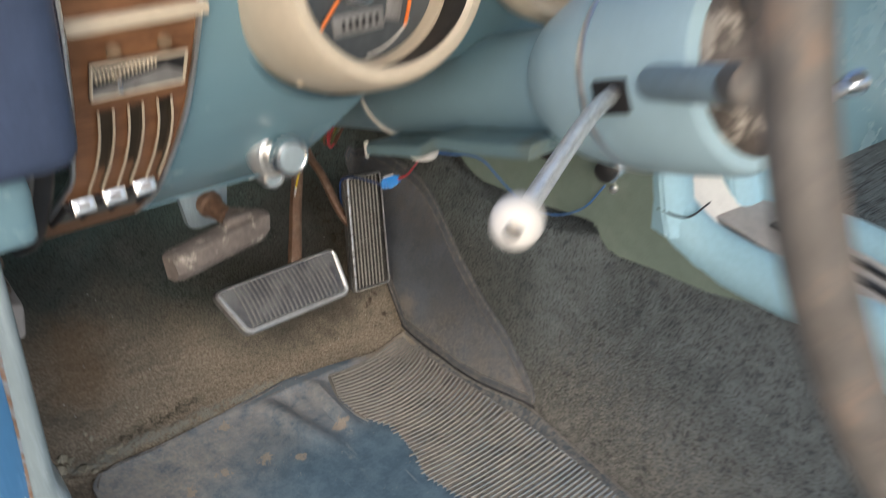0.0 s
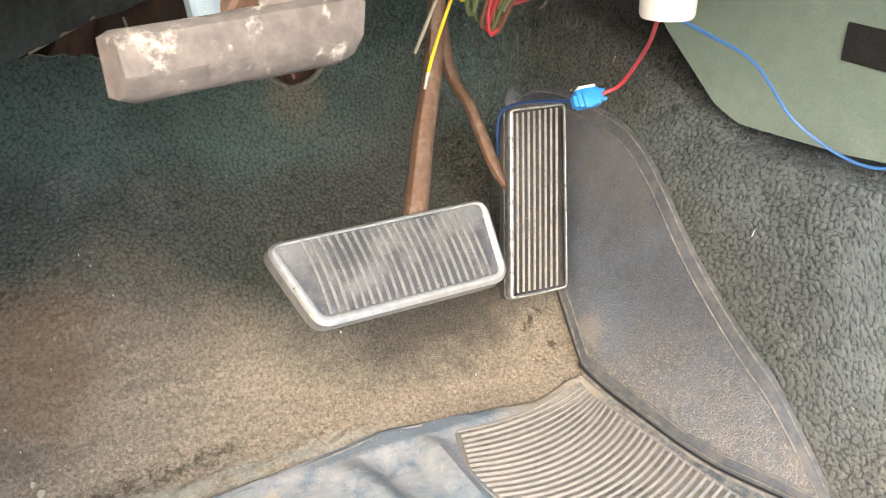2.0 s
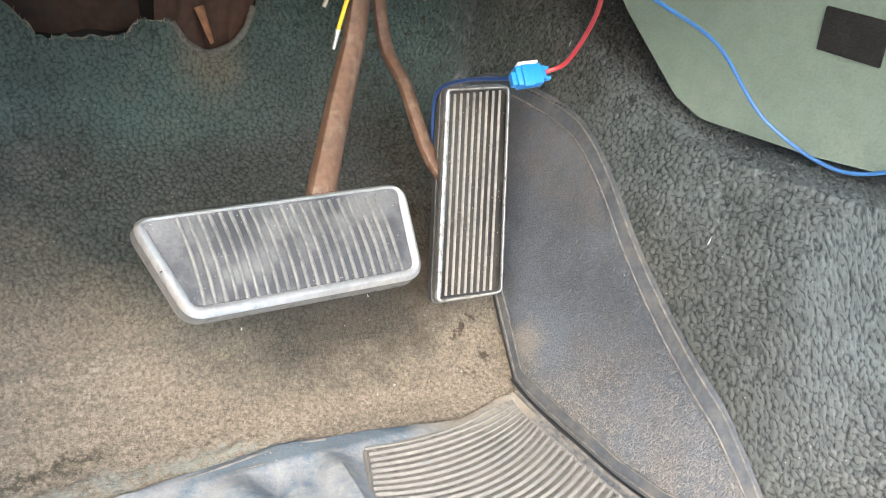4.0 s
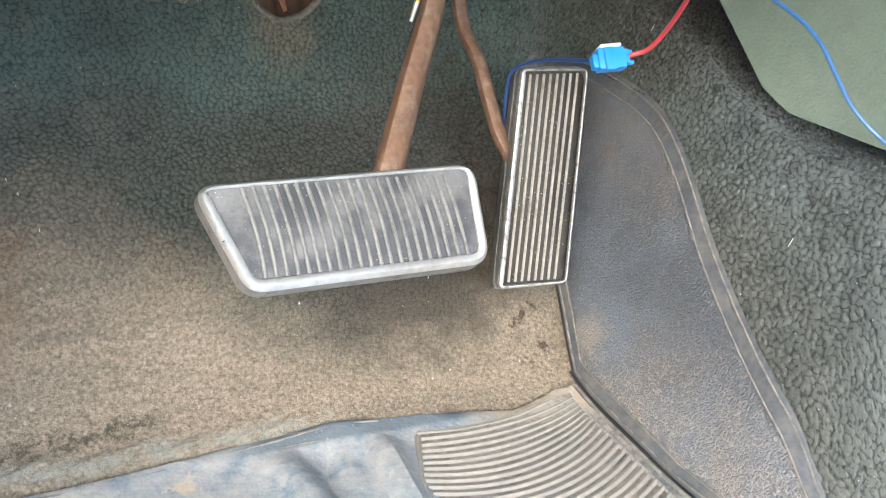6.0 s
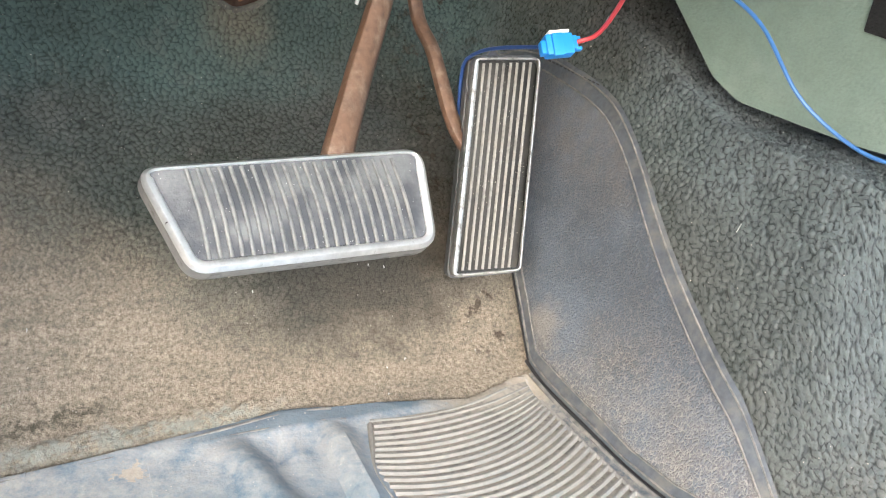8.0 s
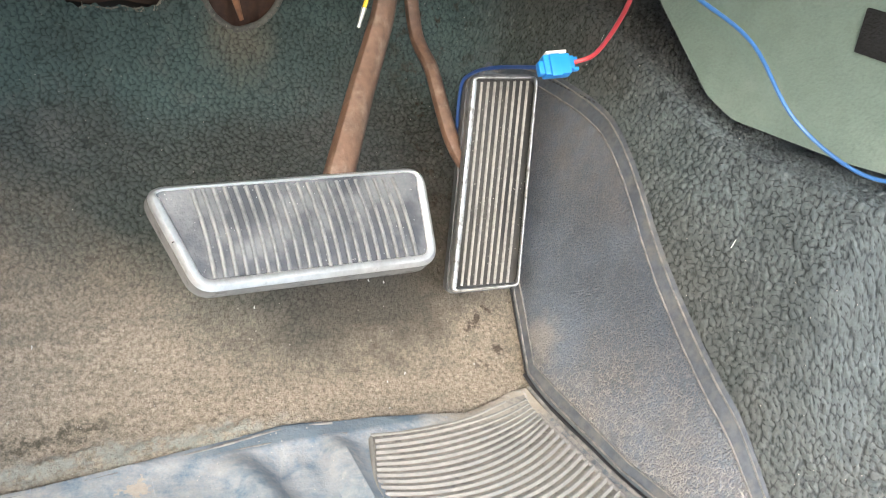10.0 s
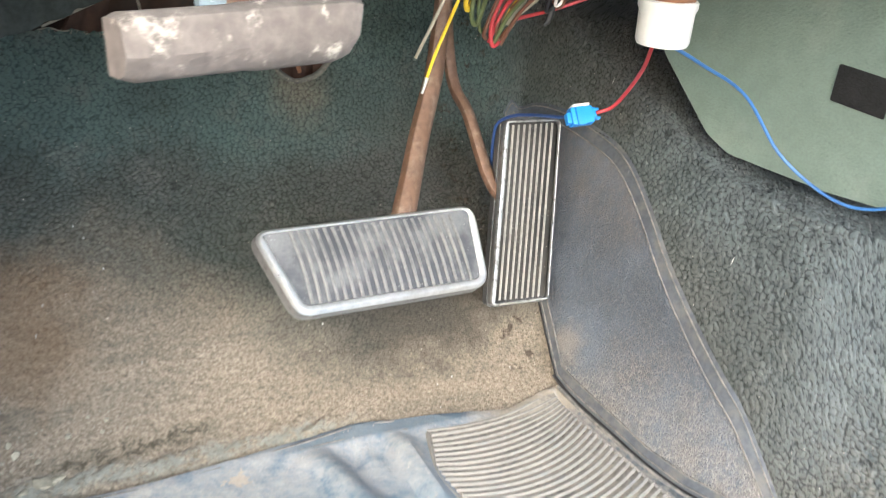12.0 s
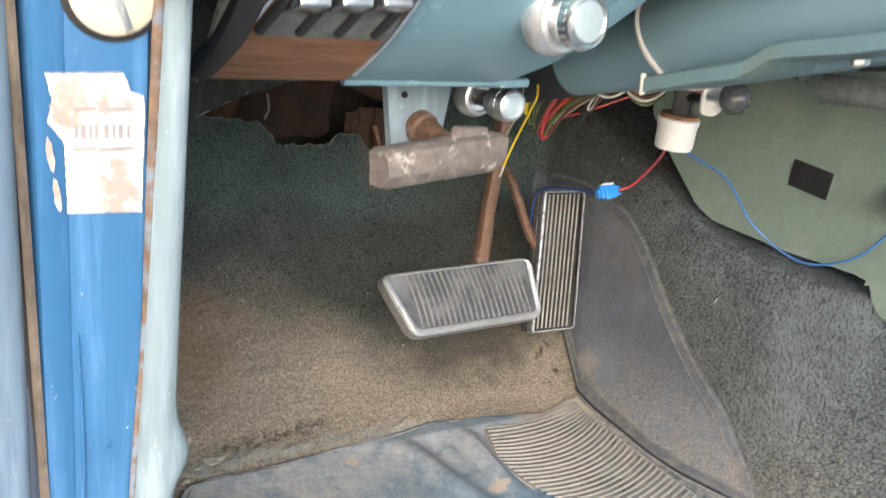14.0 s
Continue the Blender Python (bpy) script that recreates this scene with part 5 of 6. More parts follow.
    dash_sheet("button_recess", -0.277, -0.202, 0.472, 0.492, 0.0045, GROOVE, e, 4, 4, 0.003, "dull recess under the buttons")
    for x in (-0.2760, -0.2535, -0.2310, -0.2085):
        part("recess_bar", tube([(x - 0.004, dash_y(0.473) - 0.006, 0.472), (x, dash_y(0.484) - 0.007, 0.484), (x + 0.004, dash_y(0.496) - 0.008, 0.496)], 0.0030, 8, 3), BLACK, e, "dark bar between the buttons")
    part("end_strip", tube([(-0.296, -0.128, 0.432), (-0.302, -0.175, 0.455), (-0.306, -0.215, 0.490), (-0.304, -0.25, 0.53), (-0.300, -0.27, 0.57)], 0.0035, 8, 5), SEAM, e, "grey edge strip")
    part("edge_seal", tube([(-0.281, -0.264, 0.735), (-0.284, -0.268, 0.66), (-0.287, -0.264, 0.60), (-0.292, -0.248, 0.54), (-0.298, -0.210, 0.480), (-0.300, -0.160, 0.446)], 0.0100, 10, 6, 0.8), BLACK, e, "dark rubber edge seal")
    # second cluster surround past the column
    part("far_surround", spun([(0.075, 0.0), (0.082, 0.01), (0.085, 0.03), (0.078, 0.042), (0.070, 0.040), (0.066, 0.012)], aim((0.135, -0.265, 0.665), (0, -0.97, 0.2)), 40), CREAM, e, "aged cream surround")
    return e


dash = dashboard()


def push_buttons():
    for k in range(3):
        x = -0.2625 + 0.0235 * k
        zb = 0.491
        e = base("push_button", (x, dash_y(zb), zb), "square chrome push button below the veneer panel", "button", "chrome push buttons on the dash")
        m = pose(x, dash_y(zb) - 0.012, zb + 0.003 + 0.001 * k, -22, 0, 4)
        part("cap", block((0.0185, 0.020, 0.0125), m, 0.0022, 3), CHROME, e)
        part("mark", block((0.008, 0.0006, 0.004), m @ pose(0, -0.0102, 0), 0), INK, e, "faded dark mark")


push_buttons()


def pull_knob(place, way, r, reach, name, label, mark=False):
    e = base(name, place, label, "knob")
    m = aim(place, way)
    part("collar", spun([(r * 1.12, -0.008), (r * 1.20, -0.004), (r * 1.20, 0.003), (r * 1.08, 0.006), (r * 1.04, 0.009), (r * 0.86, 0.010), (r * 0.80, 0.007), (r * 0.5, 0.006)], m, 40), SATIN, e, "chrome collar")
    part("shaft", spun([(r * 0.48, 0.0), (r * 0.45, reach * 0.6)], m, 24), CHROME if mark else BLACK, e)
    part("head", spun([(r * 0.5, reach * 0.50), (r * 0.86, reach * 0.56), (r * 0.92, reach * 0.66), (r * 0.92, reach * 0.88), (r * 0.84, reach * 0.98), (r * 0.72, reach * 1.0), (r * 0.64, reach * 0.96)], m, 40), CHROME if mark else TRIM, e, "chrome knob head")
    part("face", spun([(r * 0.65, reach * 0.955), (r * 0.62, reach * 0.965), (r * 0.3, reach * 0.985)], m, 32), KNOB_FACE, e, "pale worn centre")
    for k in range(22):
        a = 2 * math.pi * k / 22
        part("flute", block((0.0009, 0.0014, reach * 0.16), m @ pose(0.92 * r * math.cos(a), 0.92 * r * math.sin(a), reach * 0.77, 0, 0, math.degrees(a)), 0), TRIM, e)
    if mark:
        cu = bpy.data.curves.new("lettering", "FONT")
        cu.body, cu.size, cu.align_x, cu.extrude = "LIGHTS", 0.0062, "CENTER", 0.0002
        t = new("lettering", cu)
        bpy.context.view_layer.update()
        me = bpy.data.meshes.new_from_object(t.evaluated_get(bpy.context.evaluated_depsgraph_get()))
        bpy.data.objects.remove(t)
        me.materials.clear()
        me.materials.append(BLACK)
        ob = new("lettering", me)
        ob.matrix_world = axes(Vector(place) + Vector(way).normalized() * 0.0075 + Vector((0, -0.001, r * 0.98)), (1, 0, 0), (0, 0.25, 1))
        own(ob, e)
    return e


pull_knob((-0.0975, -0.2030, 0.4895), (0.14, -0.96, 0.13), 0.0190, 0.030, "light_switch_knob", "round chrome light switch knob on the blue dash", True)
pull_knob((-0.047, -0.046, 0.399), (0.02, -0.98, 0.12), 0.0140, 0.056, "vent_pull_knob", "small fluted chrome pull knob under the dash")


def instrument():
    e = base("speedometer", (-0.06, -0.29, 0.58), "round speedometer in a deep aged cream bezel", "gauge")
    m = axes((-0.0560, -0.262, 0.6558), (0.998, -0.062, 0), (0.010, 0.162, 0.987))
    part("bezel", spun([(0.099, -0.03), (0.097, 0.005), (0.092, 0.030), (0.0845, 0.058), (0.0800, 0.0675), (0.0765, 0.0715), (0.0705, 0.0720), (0.0670, 0.0690)], m, 64, False), CREAM, e, "deep aged cream bezel")
    # black stands for the shadow gap between bezel and dial ring
    part("recess_wall", spun([(0.0672, 0.0692), (0.0720, 0.052), (0.0750, 0.030), (0.0760, 0.010)], m, 56, False), BLACK, e, "inner wall of the bezel, blackened for its shadow gap")
    d = m @ pose(0.003, -0.0075, 0)
    part("inner_ring", spun([(0.0690, 0.016), (0.0692, 0.028), (0.0675, 0.0315), (0.0650, 0.0315), (0.0632, 0.028), (0.0630, 0.016)], d, 56, False), CREAM, e, "slim cream dial ring")
    part("dial", spun([(0.0690, 0.016), (0.0680, 0.019), (0.02, 0.0195)], d, 48), DIAL, e, "dark dial face")
    part("odometer", block((0.0425, 0.0145, 0.003), m @ pose(-0.0045, -0.0415, 0.0200, 0, 0, 3), 0.001), SKIRT, e, "grey odometer window")
    for k in range(6):
        part("numeral_bar", block((0.0026, 0.0070, 0.001), m @ pose(-0.0175 + 0.0056 * k, -0.0422 + 0.0003 * k, 0.0217, 0, 0, 3), 0), BLACK, e)
    part("needle", tube([m @ Vector((-0.010, -0.011, 0.0245)), m @ Vector((-0.0182, -0.0199, 0.0245)), m @ Vector((-0.0385, -0.043, 0.0245))], 0.0015, 6, 2), ORANGE, e, "orange needle")
    part("mark", tube([m @ Vector((0.0345, -0.0490, 0.0215)), m @ Vector((0.0385, -0.038, 0.0215)), m @ Vector((0.0425, -0.0240, 0.0215))], 0.0015, 6, 2), ORANGE, e, "orange tell-tale bar")
    part("badge", block((0.013, 0.019, 0.002), m @ pose(0.0265, -0.0345, 0.0205, 0, 0, -14), 0.0008), SKIRT, e, "grey window beside the odometer")
    part("arc", tube([m @ Vector((0.064 * math.sin(q) - 0.010, -0.064 * math.cos(q) - 0.004, 0.0205)) for q in np.linspace(0.15, 0.85, 8)], 0.0009, 6, 2), WHITE, e, "pale scale line")
    part("hub", spun([(0.019, 0.018), (0.019, 0.026), (0.016, 0.031), (0.006, 0.033)], m @ pose(-0.003, -0.011, 0), 28), CHROME, e)
    part("screw", spun([(0.0032, 0), (0.0029, 0.002), (0.0012, 0.0027)], aim((-0.110, -0.2832, 0.5799), (-0.55, -0.4, -0.75)), 14), CREAM, e)
    part("pod", spun([(0.108, -0.05), (0.105, -0.02), (0.101, 0.0)], m, 56, False), BLUE_DASH, e, "blue painted pod")


instrument()


def dash_end():
    e = base("dash_end_pad", (-0.35, -0.30, 0.50), "navy padded vinyl dash end beside the veneer panel", "dash pad")
    part("pad", block((0.120, 0.15, 0.24), pose(-0.340, -0.262, 0.700, 6, 0, 0), 0.02, 4), NAVY, e, "navy grained vinyl pad")
    part("cap", block((0.050, 0.06, 0.055), pose(-0.330, -0.248, 0.535, 12, 0, 0), 0.012, 3), BLUE_DASH, e, "pale blue metal end cap")


dash_end()

# ---- steering column and wheel ----
COL0, COLD = Vector((0.100, -0.53, 0.630)), Vector((0, 0.930, -0.367)).normalized()


def col(d, side=0.0, up=0.0):
    """A place on the column: d metres down from the bell's mouth, to its right, and above its axis."""
    return COL0 + COLD * d + Vector((1, 0, 0)) * side + Vector((1, 0, 0)).cross(COLD) * up


def steering_column():
    e = base("steering_column", COL0, "pale blue painted steering column with a flared shroud", "steering column")
    m = aim(COL0, COLD)
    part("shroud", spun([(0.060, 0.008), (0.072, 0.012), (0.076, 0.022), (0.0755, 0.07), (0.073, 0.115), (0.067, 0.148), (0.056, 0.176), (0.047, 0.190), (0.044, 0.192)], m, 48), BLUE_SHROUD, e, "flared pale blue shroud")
    part("tube", spun([(0.044, 0.15), (0.044, 0.42), (0.041, 0.458), (0.038, 0.47), (0.034, 0.53), (0.030, 0.60)], m, 40), BLUE_COLUMN, e)
    part("seam", spun([(0.0742, 0.100), (0.0750, 0.102), (0.0744, 0.106), (0.070, 0.106)], m, 48, False), TRIM, e, "thin bright seam")
    part("collar", spun([(0.043, -0.0018), (0.0462, -0.0013), (0.0460, 0.0013), (0.042, 0.0018)], aim(col(0.452), (0, 0.76, -0.65)), 40, False), WHITE, e, "worn white collar edge")
    part("slot", block((0.028, 0.032, 0.024), Matrix.Translation(col(0.074, -0.063, -0.004)) @ pose(0, 0, 0, -22, 0, 0), 0.002), BLACK, e, "dark gear slot")
    part("sleeve", tube([col(0.585, 0, 0), col(0.62, -0.002, -0.001), col(0.67, -0.006, -0.003)], (0.0325, 0.026), 20, 6), BOOT, e, "dark slate rubber boot")
    lever = base("gear_lever", col(0.07, -0.07, -0.01), "chrome gear lever with a white ball knob on the column", "lever")
    part("rod", tube([(0.040, -0.455, 0.598), (-0.03, -0.495, 0.610), (-0.165, -0.585, 0.630)], (0.0062, 0.0048), 14, 8), LEVER, lever, "chrome rod")
    part("root", spun([(0.010, 0), (0.011, 0.008), (0.008, 0.016)], aim((0.047, -0.452, 0.597), (-0.85, -0.45, 0.1)), 18), ROD, lever)
    part("knob", spun([(0.004, -0.013), (0.0085, -0.010), (0.0115, -0.004), (0.0125, 0.002), (0.0112, 0.008), (0.0075, 0.012), (0.002, 0.0135)], aim((-0.172, -0.588, 0.629), (-0.75, -0.6, 0.12)), 28), PEARL, lever, "white ball knob with a chrome insert")
    part("insert", spun([(0.0045, 0.0128), (0.004, 0.0138), (0.0015, 0.0141)], aim((-0.172, -0.588, 0.629), (-0.75, -0.6, 0.12)), 20), CHROME, lever)
    rail = base("column_bracket", (0.06, -0.2, 0.44), "pale blue pressed bracket under the steering column", "bracket")
    line = [(0.030, -0.153, 0.431), (0.030, -0.205, 0.451), (0.030, -0.240, 0.463), (0.030, -0.250, 0.470), (0.030, -0.262, 0.480), (0.030, -0.275, 0.485), (0.030, -0.317, 0.497), (0.030, -0.385, 0.520)]
    bm = bmesh.new()
    rows = []
    for x, y, z in line:
        rows.append([bm.verts.new(v) for v in ((0.150, y, z + 0.008), (0.034, y, z - 0.001), (0.029, y, z), (0.029, y, z + 0.010), (0.034, y + 0.002, z + 0.0115), (0.150, y + 0.002, z + 0.0115))])
    for a, b in zip(rows, rows[1:]):
        for k in range(6):
            bm.faces.new((a[k], a[(k + 1) % 6], b[(k + 1) % 6], b[k]))
    bm.faces.new(rows[0])
    bm.faces.new(rows[-1])
    part("rail", bm, RAIL, rail, "", False)
    part("end_tab", block((0.004, 0.003, 0.016), pose(0.030, -0.1535, 0.437, -10, 0, 0), 0.001), WHITE, rail, "pale worn end tab")
    part("plate", block((0.10, 0.16, 0.005), pose(0.10, -0.325, 0.505, -20, 0, 0), 0.002), RAIL, rail)
    part("bolt", spun([(0.006, 0), (0.006, 0.003), (0.004, 0.004)], aim((0.08, -0.29, 0.488), (0, -0.3, -0.9)), 6), TRIM, rail)


steering_column()


def steering_wheel():
    c = COL0 - COLD * 0.19
    e = base("steering_wheel", c, "weathered dark brown steering wheel with chipped spokes", "steering wheel")
    m = aim(c, -COLD)
    n = 96
    ring = [m @ Vector((0.260 * math.cos(2 * math.pi * k / n), 0.260 * math.sin(2 * math.pi * k / n), 0)) for k in range(n)]
    bm = bmesh.new()
    rings = []
    ctr = m.translation
    zax = m.to_3x3() @ Vector((0, 0, 1))
    for p in ring:
        out = (p - ctr).normalized()
        rings.append([bm.verts.new(p + 0.0125 * (math.cos(a) * out + 0.95 * math.sin(a) * zax)) for a in (2 * math.pi * q / 14 for q in range(14))])
    for i in range(n):
        a, b = rings[i], rings[(i + 1) % n]
        for q in range(14):
            bm.faces.new((a[q], a[(q + 1) % 14], b[(q + 1) % 14], b[q]))
    part("rim", bm, WHEEL, e, "weathered brown rim")
    for s in (-1, 1):
        part("spoke", tube([m @ Vector((s * 0.02, 0.035, -0.192)), m @ Vector((s * 0.07, 0.12, -0.09)), m @ Vector((s * 0.137, 0.214, 0))], (0.018, 0.012), 12, 6, 0.5), WHEEL, e)
    part("hub", spun([(0.057, -0.207), (0.063, -0.203), (0.063, -0.194), (0.056, -0.186), (0.044, -0.182), (0.02, -0.181)], m, 36), HUB, e, "chipped brown hub")


steering_wheel()


def turn_signal():
    e = base("turn_signal_lever", col(0.0, 0.06, 0), "blue-grey turn signal stalk with a bright tip", "lever")
    part("stalk", tube([(0.10, -0.50, 0.60), (0.20, -0.505, 0.572), (0.262, -0.50, 0.567)], 0.006, 10), TRIM, e)
    part("tip", spun([(0.006, -0.012), (0.010, -0.006), (0.011, 0.008), (0.006, 0.013)], aim((0.268, -0.50, 0.567), (1, 0, 0)), 20), CHROME, e)
    stub = base("column_stub", (0.03, -0.55, 0.64), "short blue-grey cylinder on the column head", "column switch")
    part("barrel", spun([(0.010, 0), (0.0115, 0.003), (0.0115, 0.120), (0.009, 0.124)], aim((0.030, -0.490, 0.617), (-0.43, -0.85, 0.36)), 22), STUB, stub)
    part("end_ring", spun([(0.0118, 0.108), (0.0124, 0.110), (0.0124, 0.126), (0.009, 0.128)], aim((0.030, -0.490, 0.617), (-0.43, -0.85, 0.36)), 22), WHEEL, stub, "weathered brown end ring")


turn_signal()


# ---- centre: grey-green side panel, console ----
SIDE = axes((0.332, 0.0, 0.0), (0.25, -1, 0), (0, 0, 1))


def side_panel():
    e = base("console_side_panel", (0.36, -0.1, 0.22), "grey-green plastic side panel of the centre console", "console panel")
    k = math.sqrt(1 + 0.0625)
    out = [(-0.122, 0.520, 0.002), (-0.116, 0.338, 0.02), (-0.090, 0.3055, 0.02), (-0.036, 0.2525, 0.03), (-0.012, 0.2415, 0.03), (0.075, 0.2395, 0.02), (0.150, 0.2440, 0.01), (0.1650, 0.2415, 0.006), (0.1735, 0.2240, 0.01), (0.1840, 0.2125, 0.008), (0.202, 0.2075, 0.01), (0.25, 0.209, 0.02), (0.32, 0.206, 0.02), (0.60, 0.215, 0.003), (0.60, 0.232, 0.003), (0.40, 0.229, 0.02), (0.30, 0.234, 0.02), (0.253, 0.263, 0.02), (0.238, 0.293, 0.01), (0.206, 0.423, 0.01), (0.20, 0.520, 0.003)]
    part("panel", plate([Vector(p) for p in rounded([(a * k, b, r) for a, b, r in out], 0.01, 4)], 0.030, SIDE @ pose(0, 0, -0.030), 0.006, 3), GREEN, e)
    # dark plate added behind the panel to stand for the shade there
    part("shade_plate", plate([Vector(p) for p in rounded([(-0.07 * k, 0.5), (-0.06 * k, 0.315), (0.0, 0.25), (0.15 * k, 0.25), (0.15 * k, 0.5)], 0.02, 3)], 0.004, SIDE @ pose(0, 0, -0.045), 0), DARK, e)
    sq = base("hook_tape", tuple(SIDE @ Vector((0.083, 0.32, 0.001))), "black square of hook tape stuck on the green panel", "hook tape")
    part("square", plate(rounded([(-0.0215, 0.0155), (0.0215, 0.0130), (0.0215, -0.0155), (-0.0215, -0.0125)], 0.001, 2), 0.0022, SIDE @ pose(0.083, 0.322, 0.0), 0.0006), VELCRO, sq)
    tp = base("paper_strip", tuple(SIDE @ Vector((0.17, 0.412, 0.001))), "narrow orange paper strip on the green panel", "label strip")
    part("strip", plate([(-0.029, -0.0055), (0.029, -0.0055), (0.029, 0.0055), (-0.029, 0.0055)], 0.0008, SIDE @ pose(0.170, 0.4125, 0, 0, 0, 8), 0), TAPE, tp)
    j = base("power_socket", tuple(SIDE @ Vector((0.183, 0.33, 0))), "chrome power socket with a black plug on the green panel", "socket")
    m = SIDE @ pose(0.186, 0.333, 0.0)
    part("body", spun([(0.022, 0.0), (0.0215, 0.006), (0.0195, 0.014), (0.0165, 0.020), (0.0125, 0.021)], m, 32), CHROME, j, "chrome dome")
    part("plug", spun([(0.0125, 0.018), (0.0135, 0.022), (0.013, 0.030), (0.009, 0.032)], m @ pose(0.0, 0.0, 0), 24), BLACK, j, "black plug")
    for s in (1, -1):
        part("screw", spun([(0.0058, 0), (0.0055, 0.003), (0.003, 0.0045)], m @ pose(0.002, 0.033 * s, 0), 14), TRIM, j, "brass screw")
        part("screw_slot", block((0.007, 0.001, 0.001), m @ pose(0.002, 0.033 * s, 0.0045, 0, 0, 30), 0), BLACK, j)


side_panel()


def console():
    e = base("centre_console", (0.5, -0.3, 0.24), "light blue plastic centre console with a chrome shift plate", "console")
    # the frame of the console follows the panel's line, seen from the rear as two posts on a rounded base
    def post(x0, x1, y0):
        bm = bmesh.new()
        rows = []
        for z, back, r in ((0.262, -0.016, 1.0), (0.29, -0.004, 1.0), (0.33, 0.008, 1.0), (0.43, 0.034, 1.0), (0.52, 0.05, 1.0)):
            rows.append([bm.verts.new(v) for v in ((x0, y0 + back + 0.05, z), (x0 - 0.002, y0 + back + 0.012, z), (x0 + 0.012, y0 + back, z), (x1 - 0.012, y0 + back, z), (x1, y0 + back + 0.012, z), (x1, y0 + back + 0.05, z))])
        for a, b in zip(rows, rows[1:]):
            for q in range(6):
                bm.faces.new((a[q], a[(q + 1) % 6], b[(q + 1) % 6], b[q]))
        bm.faces.new(rows[0])
        bm.faces.new(rows[-1])
        bmesh.ops.bevel(bm, geom=bm.edges, offset=0.003, segments=2, affect="EDGES")
        return bm
    part("post", post(0.392, 0.447, -0.262), BLUE_CONSOLE, e, "light blue upright")
    part("post", post(0.525, 0.585, -0.262), BLUE_CONSOLE, e, "light blue upright")
    # base: two long rounded rails round the shift plate
    def rail(pts, r):
        return tube(pts, r, 16, 8, 0.8)
    part("side_rail", rail([(0.425, -0.215, 0.300), (0.424, -0.255, 0.270), (0.436, -0.31, 0.246), (0.450, -0.42, 0.240), (0.470, -0.65, 0.240)], 0.032), BLUE_CONSOLE, e, "rounded light blue side")
    part("side_rail", rail([(0.585, -0.215, 0.300), (0.590, -0.255, 0.272), (0.60, -0.31, 0.248), (0.61, -0.42, 0.240), (0.62, -0.65, 0.240)], 0.032), BLUE_CONSOLE, e, "rounded light blue side")
    part("core", block((0.17, 0.50, 0.14), pose(0.52, -0.43, 0.165), 0.01), BLUE_CONSOLE, e)
    part("seam", tube([(0.390, -0.243, 0.296), (0.405, -0.276, 0.293), (0.445, -0.278, 0.302)], 0.0013, 6), BLACK, e, "dark joint line")
    part("shift_plate", block((0.10, 0.36, 0.006), pose(0.522, -0.43, 0.252, 4, 0, -3), 0.002), PALE_ROLL, e, "bright shift plate")
    part("plate_slope", block((0.10, 0.10, 0.006), pose(0.512, -0.242, 0.286, 42, 0, -3), 0.002), WHITE, e, "bright sloping plate")
    part("gate", block((0.012, 0.24, 0.004), pose(0.518, -0.44, 0.2565, 4, 0, -3), 0.0008), BLACK, e, "dark gate slot")
    part("gate", block((0.008, 0.20, 0.004), pose(0.545, -0.46, 0.2565, 4, 0, -3), 0.0008), BLACK, e, "dark gate slot")
    g = part("radio_plate", block((0.085, 0.008, 0.18), pose(0.486, -0.212, 0.42, -14, 0, 0), 0.002), CHROME, e, "ribbed bright plate")
    for k in range(14):
        part("fin", block((0.060, 0.006, 0.003), pose(0.480, -0.226 + 0.0028 * k, 0.345 + 0.0105 * k, -14, 0, 0), 0.0006), TRIM, g)
    s = base("shift_lever", (0.515, -0.345, 0.255), "short chrome shift lever stub standing in the console gate", "lever")
    part("blade", tube([(0.513, -0.345, 0.252), (0.514, -0.350, 0.275), (0.518, -0.356, 0.305)], (0.010, 0.008), 12, 8, 0.45), CHROME, s)


console()


# ---- wiring under the dash ----
def wire(name, pts, r, material, label, steps=8):
    e = base(name, pts[0], label, "wire")
    part("sleeve", tube(pts, r, 8, steps), material, e)
    return e


def blower_switch():
    e = base("flasher_relay", (0.172, -0.057, 0.35), "white plastic capped flasher unit hanging under the column", "relay")
    m = aim((0.1705, -0.060, 0.3535), (-0.02, 0.02, 1))
    part("cap", spun([(0.006, 0.0), (0.0165, 0.0005), (0.0178, 0.003), (0.0182, 0.022), (0.0195, 0.025), (0.0195, 0.029), (0.018, 0.030)], m, 32), WHITE, e, "white plastic cap")
    part("collar", spun([(0.0175, 0.029), (0.017, 0.033), (0.010, 0.034)], m, 28), RUST, e, "rusty collar")
    part("stem", block((0.022, 0.016, 0.034), m @ pose(0.001, 0, 0.049), 0.003), BLACK, e)
    part("bracket", block((0.034, 0.003, 0.03), m @ pose(-0.004, 0.009, 0.046, 0, 8, 0), 0.001), BLACK, e)


blower_switch()


